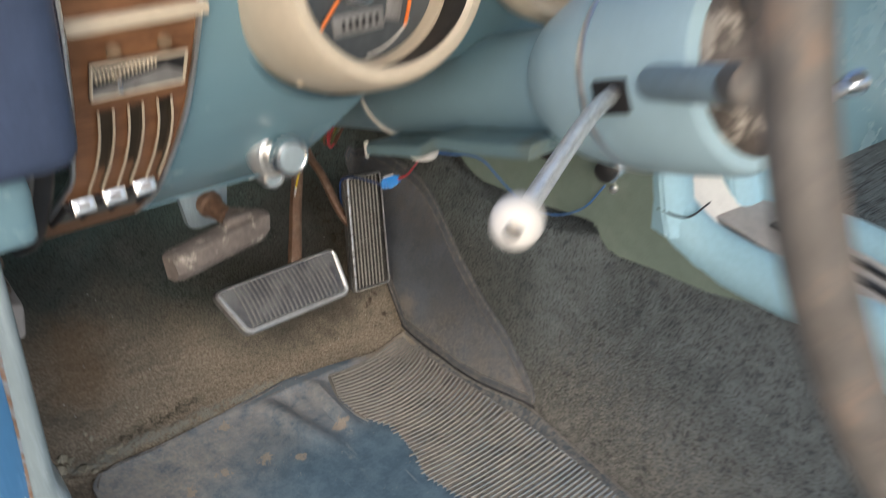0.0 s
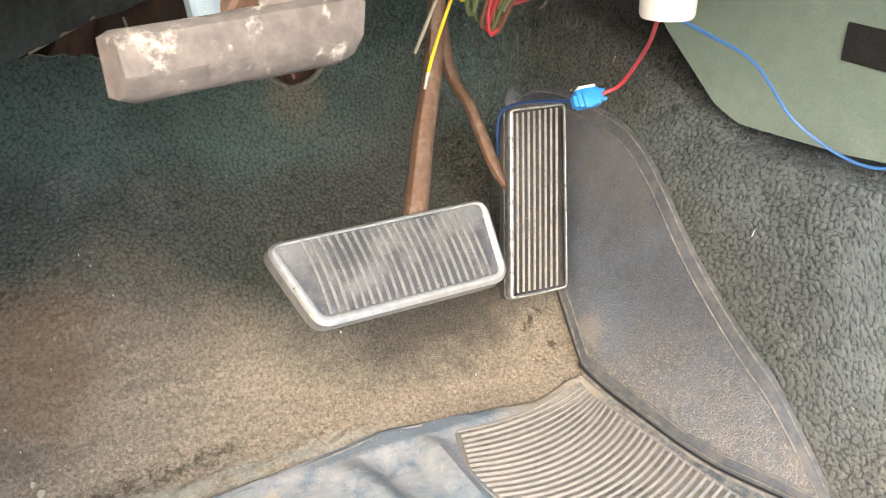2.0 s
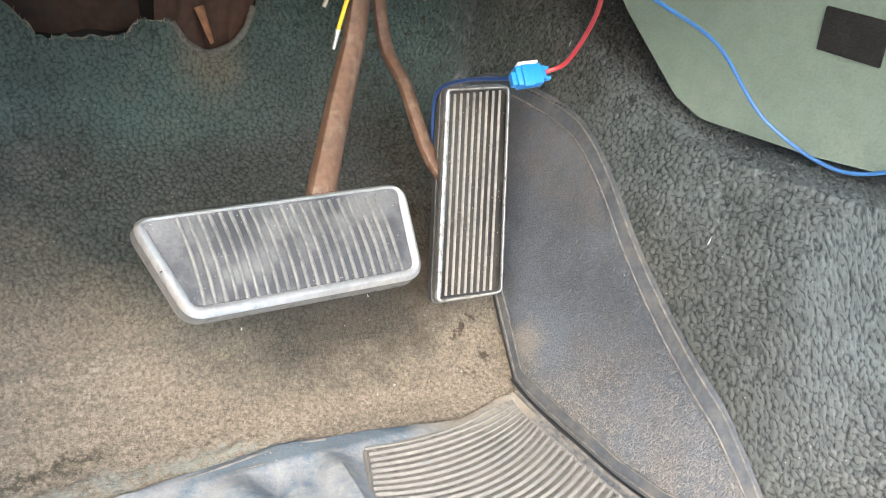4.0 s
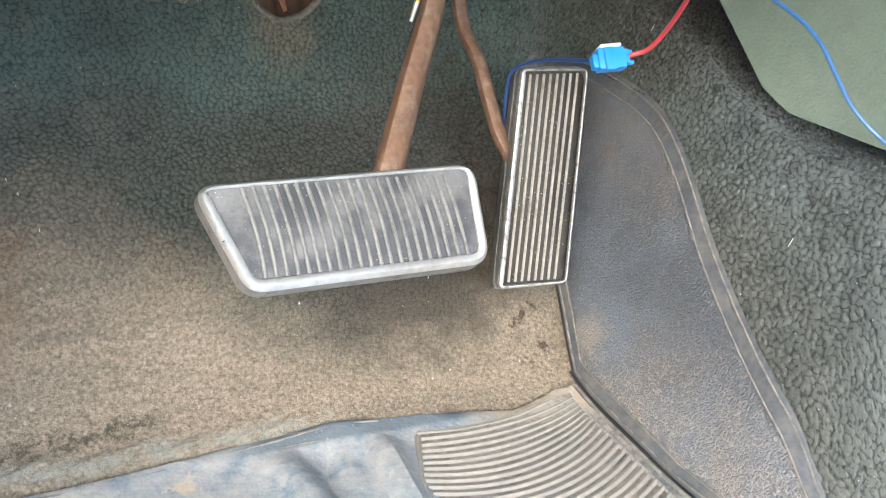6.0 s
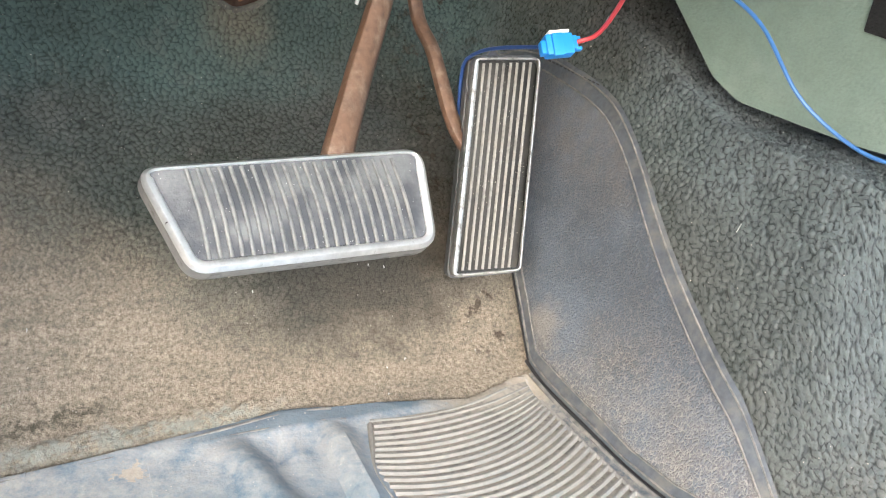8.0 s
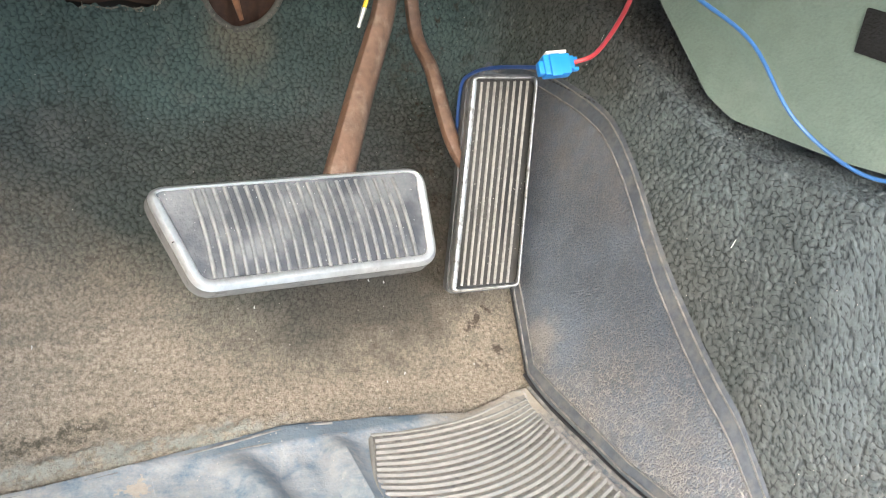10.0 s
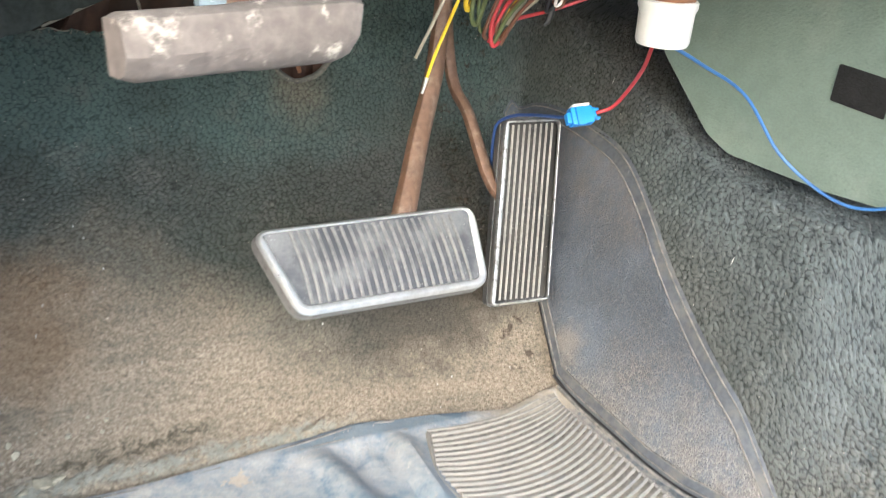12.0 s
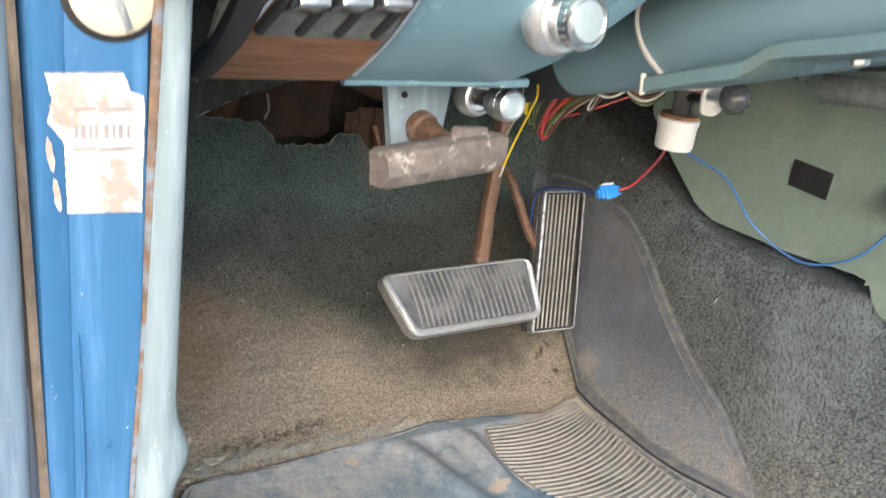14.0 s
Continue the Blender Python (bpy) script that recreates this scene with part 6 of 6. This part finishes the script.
def warning_lamp():
    e = base("warning_lamp", (0.19, -0.10, 0.415), "smoked round bulb on a white plastic tab under the column", "lamp")
    m = axes((0.157, -0.105, 0.413), (0.93, -0.35, 0), (0, 0.05, 1))
    part("tab", plate(rounded([(-0.011, 0.020, 0.002), (0.010, 0.020, 0.002), (0.009, -0.014, 0.009), (-0.010, -0.015, 0.008)], 0.004, 5), 0.004, m, 0.001), WHITE, e, "white plastic tab")
    mb = aim((0.154, -0.109, 0.416), (0.35, -0.92, 0.15))
    part("socket", spun([(0.006, -0.004), (0.0075, 0.0), (0.0078, 0.008), (0.006, 0.010)], mb, 20), TRIM, e)
    part("bulb", spun([(0.006, 0.007), (0.0105, 0.010), (0.0135, 0.015), (0.0138, 0.020), (0.0115, 0.027), (0.006, 0.031), (0.001, 0.0318)], mb, 32), SMOKE, e, "smoked grey bulb")
    part("arm", tube([(0.168, -0.06, 0.402), (0.164, -0.085, 0.408), (0.158, -0.100, 0.412)], 0.004, 10), BLACK, e)


warning_lamp()


HOSE = (0.295, -0.105, 0.424)


def heater_hose():
    e = base("heater_hose", (0.33, -0.2, 0.42), "grey ribbed heater hose end under a thin dark tray", "hose")
    m = aim(HOSE, (0.35, -0.93, 0.12))
    part("hose", spun([(0.010, 0.0), (0.0135, 0.001), (0.0145, 0.004), (0.0135, 0.010), (0.0145, 0.014), (0.0135, 0.020), (0.0145, 0.026), (0.0135, 0.034), (0.0135, 0.12)], m, 24), GROOVE, e)
    part("tray", block((0.20, 0.10, 0.004), pose(HOSE[0] + 0.055, HOSE[1] - 0.01, HOSE[2] + 0.022, -16, 0, -20), 0.001), BLACK, e, "thin dark tray")
    part("clip", block((0.016, 0.008, 0.012), pose(HOSE[0] - 0.016, HOSE[1] + 0.012, HOSE[2] + 0.008, 0, 10, 0), 0.003), SMOKE, e, "smoky plastic clip")


heater_hose()


def plug_connector():
    e = base("wire_connector", (0.18, 0.029, 0.27), "bright blue crimp connector joining red and blue wires", "connector")
    m = axes((0.182, 0.029, 0.276), (1, -0.25, 0.03), (0, 0.6, 0.8))
    part("body", block((0.0185, 0.0140, 0.010), m, 0.0016, 2), CONNECTOR, e)
    part("clip", block((0.014, 0.002, 0.0105), m @ pose(0.0, 0.0078, 0.001), 0.0008), WHITE, e, "pale clip edge")
    for s in (-1, 1):
        part("ear", block((0.004, 0.009, 0.007), m @ pose(0.0105 * s, 0.001 * s, 0), 0.0012), CONNECTOR, e)
    part("latch", block((0.007, 0.0150, 0.003), m @ pose(-0.002, -0.001, 0.0055), 0.001), CONNECTOR, e)
    for k in (-1, 1):
        part("prong", block((0.004, 0.0022, 0.004), m @ pose(0.0130, 0.0035 * k, 0.001), 0.0006), CONNECTOR, e)


plug_connector()
wire("red_wire", [(0.193, 0.024, 0.280), (0.201, 0.016, 0.287), (0.200, 0.0, 0.305), (0.189, -0.025, 0.328), (0.173, -0.048, 0.347), (0.171, -0.052, 0.356)], 0.0015, RED, "red insulated wire from the connector to the relay")
wire("blue_feed_wire", [(0.172, 0.034, 0.274), (0.172, 0.045, 0.2710), (0.1728, 0.06, 0.2670), (0.1736, 0.09, 0.2585), (0.1735, 0.116, 0.2490), (0.1715, 0.132, 0.238), (0.1725, 0.138, 0.2245), (0.1745, 0.140, 0.2015), (0.1775, 0.141, 0.1785)], 0.0014, SHADED_WIRE, "thin blue wire running behind the accelerator, its shade put into the colour")
wire("blue_hanging_wire", [(0.178, -0.056, 0.354), (0.222, -0.046, 0.336), (0.2813, -0.0374, 0.3081), (0.3165, -0.058, 0.2620), (0.339, -0.1078, 0.2418), (0.355, -0.1525, 0.2638), (0.366, -0.177, 0.3055)], 0.00135, BLUE_WIRE, "blue wire drooping in front of the green panel")
wire("yellow_wire", [(0.105, 0.095, 0.405), (0.086, 0.060, 0.398), (0.070, 0.028, 0.382), (0.062, 0.025, 0.364), (0.051, 0.028, 0.33), (0.0455, 0.029, 0.310)], 0.0012, YELLOW, "loose yellow wire with a bare end")
bare = base("wire_end", (0.045, 0.029, 0.308), "bare crimped metal wire end under the dash", "wire end")
part("crimp", tube([(0.0456, 0.029, 0.3105), (0.0445, 0.0292, 0.305), (0.0432, 0.0296, 0.299)], (0.0017, 0.0011), 8, 3), TRIM, bare)
wire("white_wire", [(0.090, 0.090, 0.400), (0.070, 0.055, 0.388), (0.056, 0.032, 0.368), (0.049, 0.032, 0.350), (0.040, 0.038, 0.322)], 0.0012, FIBRE_PALE, "loose wire with a pale crimp end")


def harness():
    """The loose loom: strands hang from the dash, sag and turn back up."""
    rng = random.Random(11)
    strands = [
        (YELLOW, "yellow", [(0.120, 0.070, 0.415), (0.106, 0.086, 0.372), (0.103, 0.089, 0.352), (0.108, 0.092, 0.345), (0.118, 0.095, 0.37)], 0.0024),
        (OLIVE, "olive green", [(0.130, 0.070, 0.415), (0.112, 0.088, 0.362), (0.110, 0.090, 0.340), (0.117, 0.093, 0.334), (0.126, 0.095, 0.36)], 0.0024),
        (RED, "red", [(0.170, 0.060, 0.415), (0.140, 0.080, 0.372), (0.128, 0.088, 0.338), (0.131, 0.089, 0.317), (0.143, 0.092, 0.325)], 0.0022),
        (BROWN_WIRE, "brown", [(0.176, 0.062, 0.415), (0.147, 0.082, 0.370), (0.135, 0.090, 0.338), (0.136, 0.090, 0.322), (0.146, 0.093, 0.330)], 0.0022),
        (BROWN_WIRE, "brown", [(0.165, 0.060, 0.412), (0.134, 0.082, 0.366), (0.122, 0.088, 0.330), (0.125, 0.090, 0.322)], 0.0020),
        (OLIVE, "olive green", [(0.126, 0.075, 0.41), (0.117, 0.092, 0.36), (0.121, 0.094, 0.328), (0.129, 0.095, 0.335)], 0.0018),
        (BLACK, "black", [(0.20, 0.06, 0.41), (0.178, 0.082, 0.362), (0.176, 0.088, 0.345), (0.186, 0.090, 0.352), (0.198, 0.085, 0.385)], 0.0026),
        (WHITE, "white", [(0.196, 0.055, 0.41), (0.184, 0.080, 0.366), (0.182, 0.086, 0.350), (0.190, 0.086, 0.356), (0.202, 0.080, 0.40)], 0.0016),
        (BROWN_WIRE, "brown", [(0.206, 0.055, 0.41), (0.193, 0.080, 0.365), (0.187, 0.088, 0.347), (0.18, 0.09, 0.36), (0.175, 0.08, 0.40)], 0.0018),
        (RED, "red", [(0.145, 0.100, 0.334), (0.165, 0.102, 0.337), (0.200, 0.100, 0.346), (0.250, 0.090, 0.366)], 0.0020),
        (YELLOW, "yellow", [(0.075, 0.010, 0.400), (0.105, 0.015, 0.396), (0.135, 0.018, 0.399), (0.150, 0.010, 0.412)], 0.0020),
        (YELLOW, "yellow", [(0.120, 0.012, 0.404), (0.138, 0.016, 0.393), (0.150, 0.015, 0.394), (0.158, 0.008, 0.410)], 0.0022),
        (WHITE, "white", [(0.112, 0.010, 0.402), (0.130, 0.016, 0.386), (0.155, 0.016, 0.383), (0.178, 0.0, 0.410)], 0.0017),
        (BROWN_WIRE, "brown", [(0.115, 0.012, 0.404), (0.134, 0.018, 0.389), (0.158, 0.018, 0.386), (0.180, 0.002, 0.412)], 0.0020),
        (OLIVE, "olive green", [(0.080, 0.015, 0.402), (0.11, 0.022, 0.392), (0.14, 0.026, 0.396), (0.165, 0.02, 0.412)], 0.0018),
    ]
    for material, word, pts, r in strands:
        wire("loom_wire", pts, r * 0.8, material, f"{word} wire of the loose loom under the dash", 6)
    # a bundle that sweeps from the low loop up to the column
    sweep = [(0.130, 0.090, 0.318), (0.135, 0.080, 0.347), (0.146, 0.060, 0.372), (0.172, 0.040, 0.387), (0.200, 0.020, 0.400)]
    hues = [(RED, "red"), (OLIVE, "olive green"), (BROWN_WIRE, "brown"), (BROWN_WIRE, "brown"), (YELLOW, "yellow"), (BLACK, "black"), (BROWN_WIRE, "brown"), (FIBRE_PALE, "beige")]
    for i, (m, word) in enumerate(hues):
        dx, dz, dy = 0.006 * (rng.random() - 0.4) + 0.0025 * i, 0.010 * (rng.random() - 0.5), 0.006 * rng.random()
        cut = 1 if i in (3, 5, 7) else 0
        pts = [(x + dx * (0.4 + 0.25 * k) + 0.0015 * rng.random(), y + dy, z + dz * (0.5 + 0.2 * k)) for k, (x, y, z) in enumerate(sweep)]
        wire("loom_wire", pts[cut:], 0.0012 + 0.0005 * rng.random(), m, f"{word} wire of the loose loom under the dash", 6)
    # slack loops that hang beside the bracket's end
    for i, (m, word) in enumerate([(YELLOW, "yellow"), (FIBRE_PALE, "beige"), (BROWN_WIRE, "brown"), (WHITE, "white"), (OLIVE, "olive green")]):
        sag = 0.004 * i
        pts = [(0.142 + 0.002 * i, 0.010, 0.412), (0.150 + 0.002 * i, 0.0, 0.400 - sag * 0.7), (0.168 + 0.001 * i, -0.010, 0.397 - sag), (0.184, -0.020, 0.405 - sag * 0.6), (0.187 + 0.001 * i, -0.030, 0.418)]
        wire("loom_wire", pts, 0.0017, m, f"{word} wire of the loose loom under the dash", 6)
    t = base("tape_tag", (0.147, 0.094, 0.345), "beige cloth tape tag wrapped on the wire loom", "tape")
    part("tag", block((0.020, 0.003, 0.026), pose(0.146, 0.096, 0.345, 10, 18, -20), 0.001), FIBRE_PALE, t)
    h = base("hook_bracket", (0.186, 0.095, 0.36), "small black hook bracket under the dash", "bracket")
    part("plate", block((0.018, 0.003, 0.045), pose(0.187, 0.098, 0.372, 5, 10, -15), 0.001), BLACK, h)
    part("tip", tube([(0.186, 0.096, 0.352), (0.183, 0.094, 0.337), (0.178, 0.093, 0.332)], (0.004, 0.0015), 8), BLACK, h)
    b = base("relay_block", (0.225, 0.02, 0.41), "dark red plastic block behind the relay", "relay")
    part("body", block((0.035, 0.03, 0.03), pose(0.200, -0.035, 0.414, 0, 0, -20), 0.004), RED_BLOCK, b)


harness()

# ---- driver's door pillar ----
def lean_at(lean, pts, x):
    """Sideways lean of a strip at x, from its left edge's to its right edge's."""
    a, b = min(p[0] for p in pts), max(p[0] for p in pts)
    return lean[0] + (lean[1] - lean[0]) * (x - a) / (b - a)


def door_pillar():
    e = base("door_pillar", (-0.37, -0.23, 0.0), "chipped blue painted door pillar with a pale blue inner flange", "pillar")
    def strip(pts, z0, z1, material, name, label="", lean=(0.0, 0.0), nz=60, bulge=0.0):
        bm = bmesh.new()
        rows = []
        for k in range(nz + 1):
            z = z0 + (z1 - z0) * k / nz
            rows.append([bm.verts.new((x + lean_at(lean, pts, x) * (z - 0.35) + (bulge * math.exp(-((z - 0.250) / 0.017) ** 2) if x > -0.343 else 0.0), y, z)) for x, y in pts])
        q = len(pts)
        for a, b in zip(rows, rows[1:]):
            for i in range(q):
                bm.faces.new((a[i], a[(i + 1) % q], b[(i + 1) % q], b[i]))
        bm.faces.new(rows[0])
        bm.faces.new(rows[-1])
        return part(name, bm, material, e, label)
    strip([(-0.405, -0.215), (-0.4035, -0.236), (-0.3995, -0.241), (-0.388, -0.2415), (-0.3865, -0.2405), (-0.385, -0.2415), (-0.3515, -0.241), (-0.3475, -0.236), (-0.346, -0.20), (-0.405, -0.20)], 0.0, 0.56, BLUE_BODY, "post", "chipped mid-blue paint")
    strip([(-0.353, -0.205), (-0.3525, -0.243), (-0.3505, -0.2480), (-0.3465, -0.2512), (-0.3415, -0.2518), (-0.3370, -0.2495), (-0.3345, -0.2445), (-0.3335, -0.205)], 0.02, 0.56, BLUE_TRIM, "flange", "pale blue flange", (0.045, 0.014), 60, 0.0085)
    strip([(-0.4065, -0.205), (-0.4062, -0.239), (-0.4045, -0.2435), (-0.4022, -0.2425), (-0.4015, -0.205)], 0.0, 0.56, SEAM_BROWN, "seam_strip", "rust-stained seam", (-0.022, -0.022))
    part("outer_skin", block((0.12, 0.02, 0.60), pose(-0.4675, -0.236, 0.27, 0, 0, 4), 0.008, 3), GREY_BODY, e, "grey-blue worn outer skin")
    part("crease", tube([(-0.391, -0.2412, 0.02), (-0.3855, -0.2418, 0.16), (-0.3825, -0.2418, 0.255), (-0.384, -0.2412, 0.33)], 0.0011, 8, 6), BLUE_BODY, e, "raised crease in the blue paint")
    part("edge_rust", tube([(-0.3595, -0.2422, 0.12), (-0.3579, -0.2427, 0.224), (-0.3521, -0.2434, 0.323), (-0.3495, -0.2437, 0.4145), (-0.3472, -0.2437, 0.489), (-0.3460, -0.2437, 0.54)], (0.0018, 0.0032), 10, 8), RUST_LINE, e, "brown rust line beside the flange")
    for x, z in ((-0.3715, 0.262), (-0.374, 0.190)):
        part("rivet", spun([(0.004, 0), (0.0032, 0.0014), (0.001, 0.002)], aim((x, -0.2405, z), (0, -1, 0)), 12), BLUE_BODY, e)
    part("weatherstrip", tube([(-0.339, -0.230, 0.17), (-0.336, -0.234, 0.14), (-0.322, -0.25, 0.10), (-0.305, -0.30, 0.055), (-0.30, -0.42, 0.05), (-0.30, -0.8, 0.05)], 0.010, 12, 10, 0.7), BLUE_TRIM, e, "pale blue trim bead curving into the sill")
    st = base("pillar_sticker", (-0.37, -0.243, 0.42), "peeling white paper label with faded lettering on the blue pillar", "sticker")
    m = axes((-0.371, -0.2418, 0.426), (1, 0, 0), (0, 0, 1))
    rng = random.Random(3)
    corners = [(-0.0240, 0.0342), (0.0090, 0.0348), (0.0122, 0.0262), (0.0178, 0.0240), (0.0184, 0.0140), (0.0172, -0.0327), (-0.0163, -0.0315), (-0.0168, 0.0020), (-0.0235, 0.0120), (-0.0215, 0.0230)]
    torn = []
    for (ax, ay), (bx, by) in zip(corners, corners[1:] + corners[:1]):
        count = max(3, int(math.hypot(bx - ax, by - ay) / 0.0018))
        for q in range(count):
            f = q / count
            torn.append((ax + (bx - ax) * f + 0.0007 * (rng.random() - 0.5), ay + (by - ay) * f + 0.0006 * (rng.random() - 0.5)))
    part("paper", plate(torn, 0.0007, m, 0), STICKER, st)
    ragged = []
    for k in range(40):
        q = 2 * math.pi * k / 40
        ragged.append((-0.0145 + (0.0062 + 0.0034 * rng.random()) * math.cos(q), 0.0215 + (0.0105 + 0.0034 * rng.random()) * math.sin(q)))
    part("stain", plate(ragged, 0.0002, m @ pose(0, 0, 0.0006), 0), STAIN, st, "brown stained torn corner")
    for u, v, w, h, ink in ((-0.0080, 0.0183, 0.0100, 0.0011, PINK_INK), (0.0055, 0.0180, 0.0150, 0.0014, INK), (-0.0080, -0.0005, 0.0105, 0.0010, PINK_INK), (0.0055, -0.0008, 0.0150, 0.0013, INK)):
        part("rule", plate([(u - w / 2, v - h), (u + w / 2, v - h * 0.6), (u + w / 2, v + h), (u - w / 2, v + h * 0.7)], 0.0002, m @ pose(0, 0, 0.0009), 0), ink, st)
    for u, w in ((-0.0122, 0.0012), (-0.0096, 0.0020), (-0.0060, 0.0012), (-0.0036, 0.0012), (0.0004, 0.0018), (0.0040, 0.0011), (0.0066, 0.0018), (0.0104, 0.0012)):
        part("letter_bar", plate([(u, 0.0045), (u + w, 0.0042), (u + w, 0.0112), (u, 0.0108)], 0.0002, m @ pose(0, 0, 0.0009), 0), INK, st)
    for u, v in ((-0.0226, -0.003), (-0.0203, -0.0225)):
        edge = [(0.0016 * (0.7 + 0.5 * rng.random()) * math.cos(q), (0.0075 + 0.0015 * rng.random()) * math.sin(q)) for q in np.linspace(0, 2 * math.pi, 18, endpoint=False)]
        part("scrap", plate(edge, 0.0005, m @ pose(u, v, 0, 0, 0, 6), 0), STAIN, st)
    pl = base("pillar_plug", (-0.366, -0.243, 0.497), "round cream plastic plug with a slot in the blue pillar", "plug")
    mp = aim((-0.366, -0.2405, 0.4965), (0, -1, 0))
    part("cap", spun([(0.0195, 0), (0.019, 0.003), (0.016, 0.0045), (0.004, 0.005)], mp, 32), CREAM, pl, "aged cream cap")
    # black ring takes the place of the plug's shadow
    part("recess", spun([(0.0215, 0.0002), (0.0225, 0.001), (0.021, 0.0016)], mp, 32), BLACK, pl, "dark ring that stands for the shadow round the plug")
    part("slot", block((0.004, 0.034, 0.002), mp @ pose(0, 0, 0.0048, 0, 0, 20), 0.0006), TRIM, pl)
    for thing in (e, st, pl):
        thing.location.x += 0.003


door_pillar()


def kick_panel():
    e = base("kick_panel", (-0.31, 0.06, 0.22), "tan rust-stained kick panel remnant inside the pillar", "trim panel")
    part("board", block((0.03, 0.10, 0.11), pose(-0.309, 0.05, 0.342, 0, 0, 0), 0.005), TAN, e, "stained tan board")
    for k in range(3):
        part("rib", block((0.006, 0.104, 0.012), pose(-0.295, 0.05, 0.312 + 0.030 * k, 0, 0, 0), 0.003), SEAM_BROWN, e, "brown stained rib")
    part("lower", block((0.034, 0.10, 0.042), pose(-0.303, 0.05, 0.270, 0, 8, 0), 0.008, 3), PALE_ROLL, e, "pale grey lower roll")
    part("tab", plate(rounded([(-0.014, -0.016), (0.010, -0.004), (0.012, 0.007), (0.003, 0.010)], 0.004, 4), 0.0025, axes((-0.303, 0.025, 0.240), (0.9, 0.3, 0.3), (0, -0.3, 0.95)), 0.0006), TRIM, e, "pale steel tab with a hole")
    part("tab_hole", spun([(0.0028, 0), (0.0026, 0.0032)], axes((-0.298, 0.024, 0.243), (0.9, 0.3, 0.3), (0, -0.3, 0.95)), 12), BLACK, e)
    # lump in dark felt green, which also carries the greenish shadow there
    part("grommet", spun([(0.004, -0.012), (0.018, -0.008), (0.021, 0.0), (0.016, 0.010), (0.004, 0.013)], aim((-0.312, 0.07, 0.200), (1, -0.4, 0.2)), 20), FLAP, e)


kick_panel()
slab("sill", (-0.44, -1.5, -0.10), (-0.300, -0.255, 0.035), BLUE_TRIM, "pale blue painted door sill", "sill", 0.012)


def floor_litter():
    """Crumbs of foam and flakes along the front corner of the mat."""
    rng = random.Random(7)
    bm = bmesh.new()
    for i in range(52):
        t = rng.random()
        x = -0.285 + 0.14 * t * t
        y = 0.045 + 0.02 * rng.random() + 0.03 * t
        r = (0.0010 + 0.0046 * rng.random() ** 3) * (1.2 - t * 0.7)
        z = float(floor_height(x, y)) + r * 0.5
        s = bmesh.ops.create_icosphere(bm, subdivisions=1, radius=r)["verts"]
        for v in s:
            v.co = Vector((x, y, z)) + v.co * (0.7 + 0.8 * rng.random())
    for x, y, r in ((-0.2596, 0.043, 0.0062), (-0.249, 0.036, 0.0040), (-0.2218, 0.0495, 0.0058), (-0.2130, 0.0520, 0.0036), (-0.236, 0.047, 0.0028)):
        z = float(floor_height(x, y)) + r * 0.5
        for v in bmesh.ops.create_icosphere(bm, subdivisions=2, radius=r)["verts"]:
            k = 1 + 0.9 * noise.noise(v.co * 260 + Vector((x * 90, 0, 0)))
            v.co = Vector((x, y, z)) + Vector((v.co.x * 1.25 * k, v.co.y * k, v.co.z * 0.55 * k))
    tagged(part("foam_crumbs", bm, FIBRE_PALE), "pale foam crumbs and flakes on the carpet", "debris", kind="stuff")



def lint():
    """Short pale fibres and flecks caught in the pile."""
    rng = random.Random(21)
    bm = bmesh.new()
    for i in range(45):
        x = -0.26 + 0.72 * rng.random()
        y = -0.12 + 0.34 * rng.random()
        if -0.07 < x - 0.255 < 0.045:
            continue
        p = on_floor(x, y, 0.0022)
        a = 6.28 * rng.random()
        r = 0.0004 + 0.0009 * rng.random() ** 2
        r *= 0.4 if x > 0.22 else 1.0
        d = Vector((math.cos(a), math.sin(a), 0))
        q = [on_floor(p.x - d.x * r, p.y - d.y * r, 0.0024), p + Vector((0, 0, 0.0002)), on_floor(p.x + d.x * r * 0.7, p.y + d.y * r, 0.0024)]
        t = tube(q, 0.00013 + 0.00013 * rng.random(), 4, 2)
        me = bpy.data.meshes.new("fibre")
        t.to_mesh(me)
        t.free()
        bm.from_mesh(me)
        bpy.data.meshes.remove(me)
    tagged(part("lint", bm, LINER), "pale lint fibres caught in the carpet pile", "lint", kind="stuff")


floor_litter()
lint()
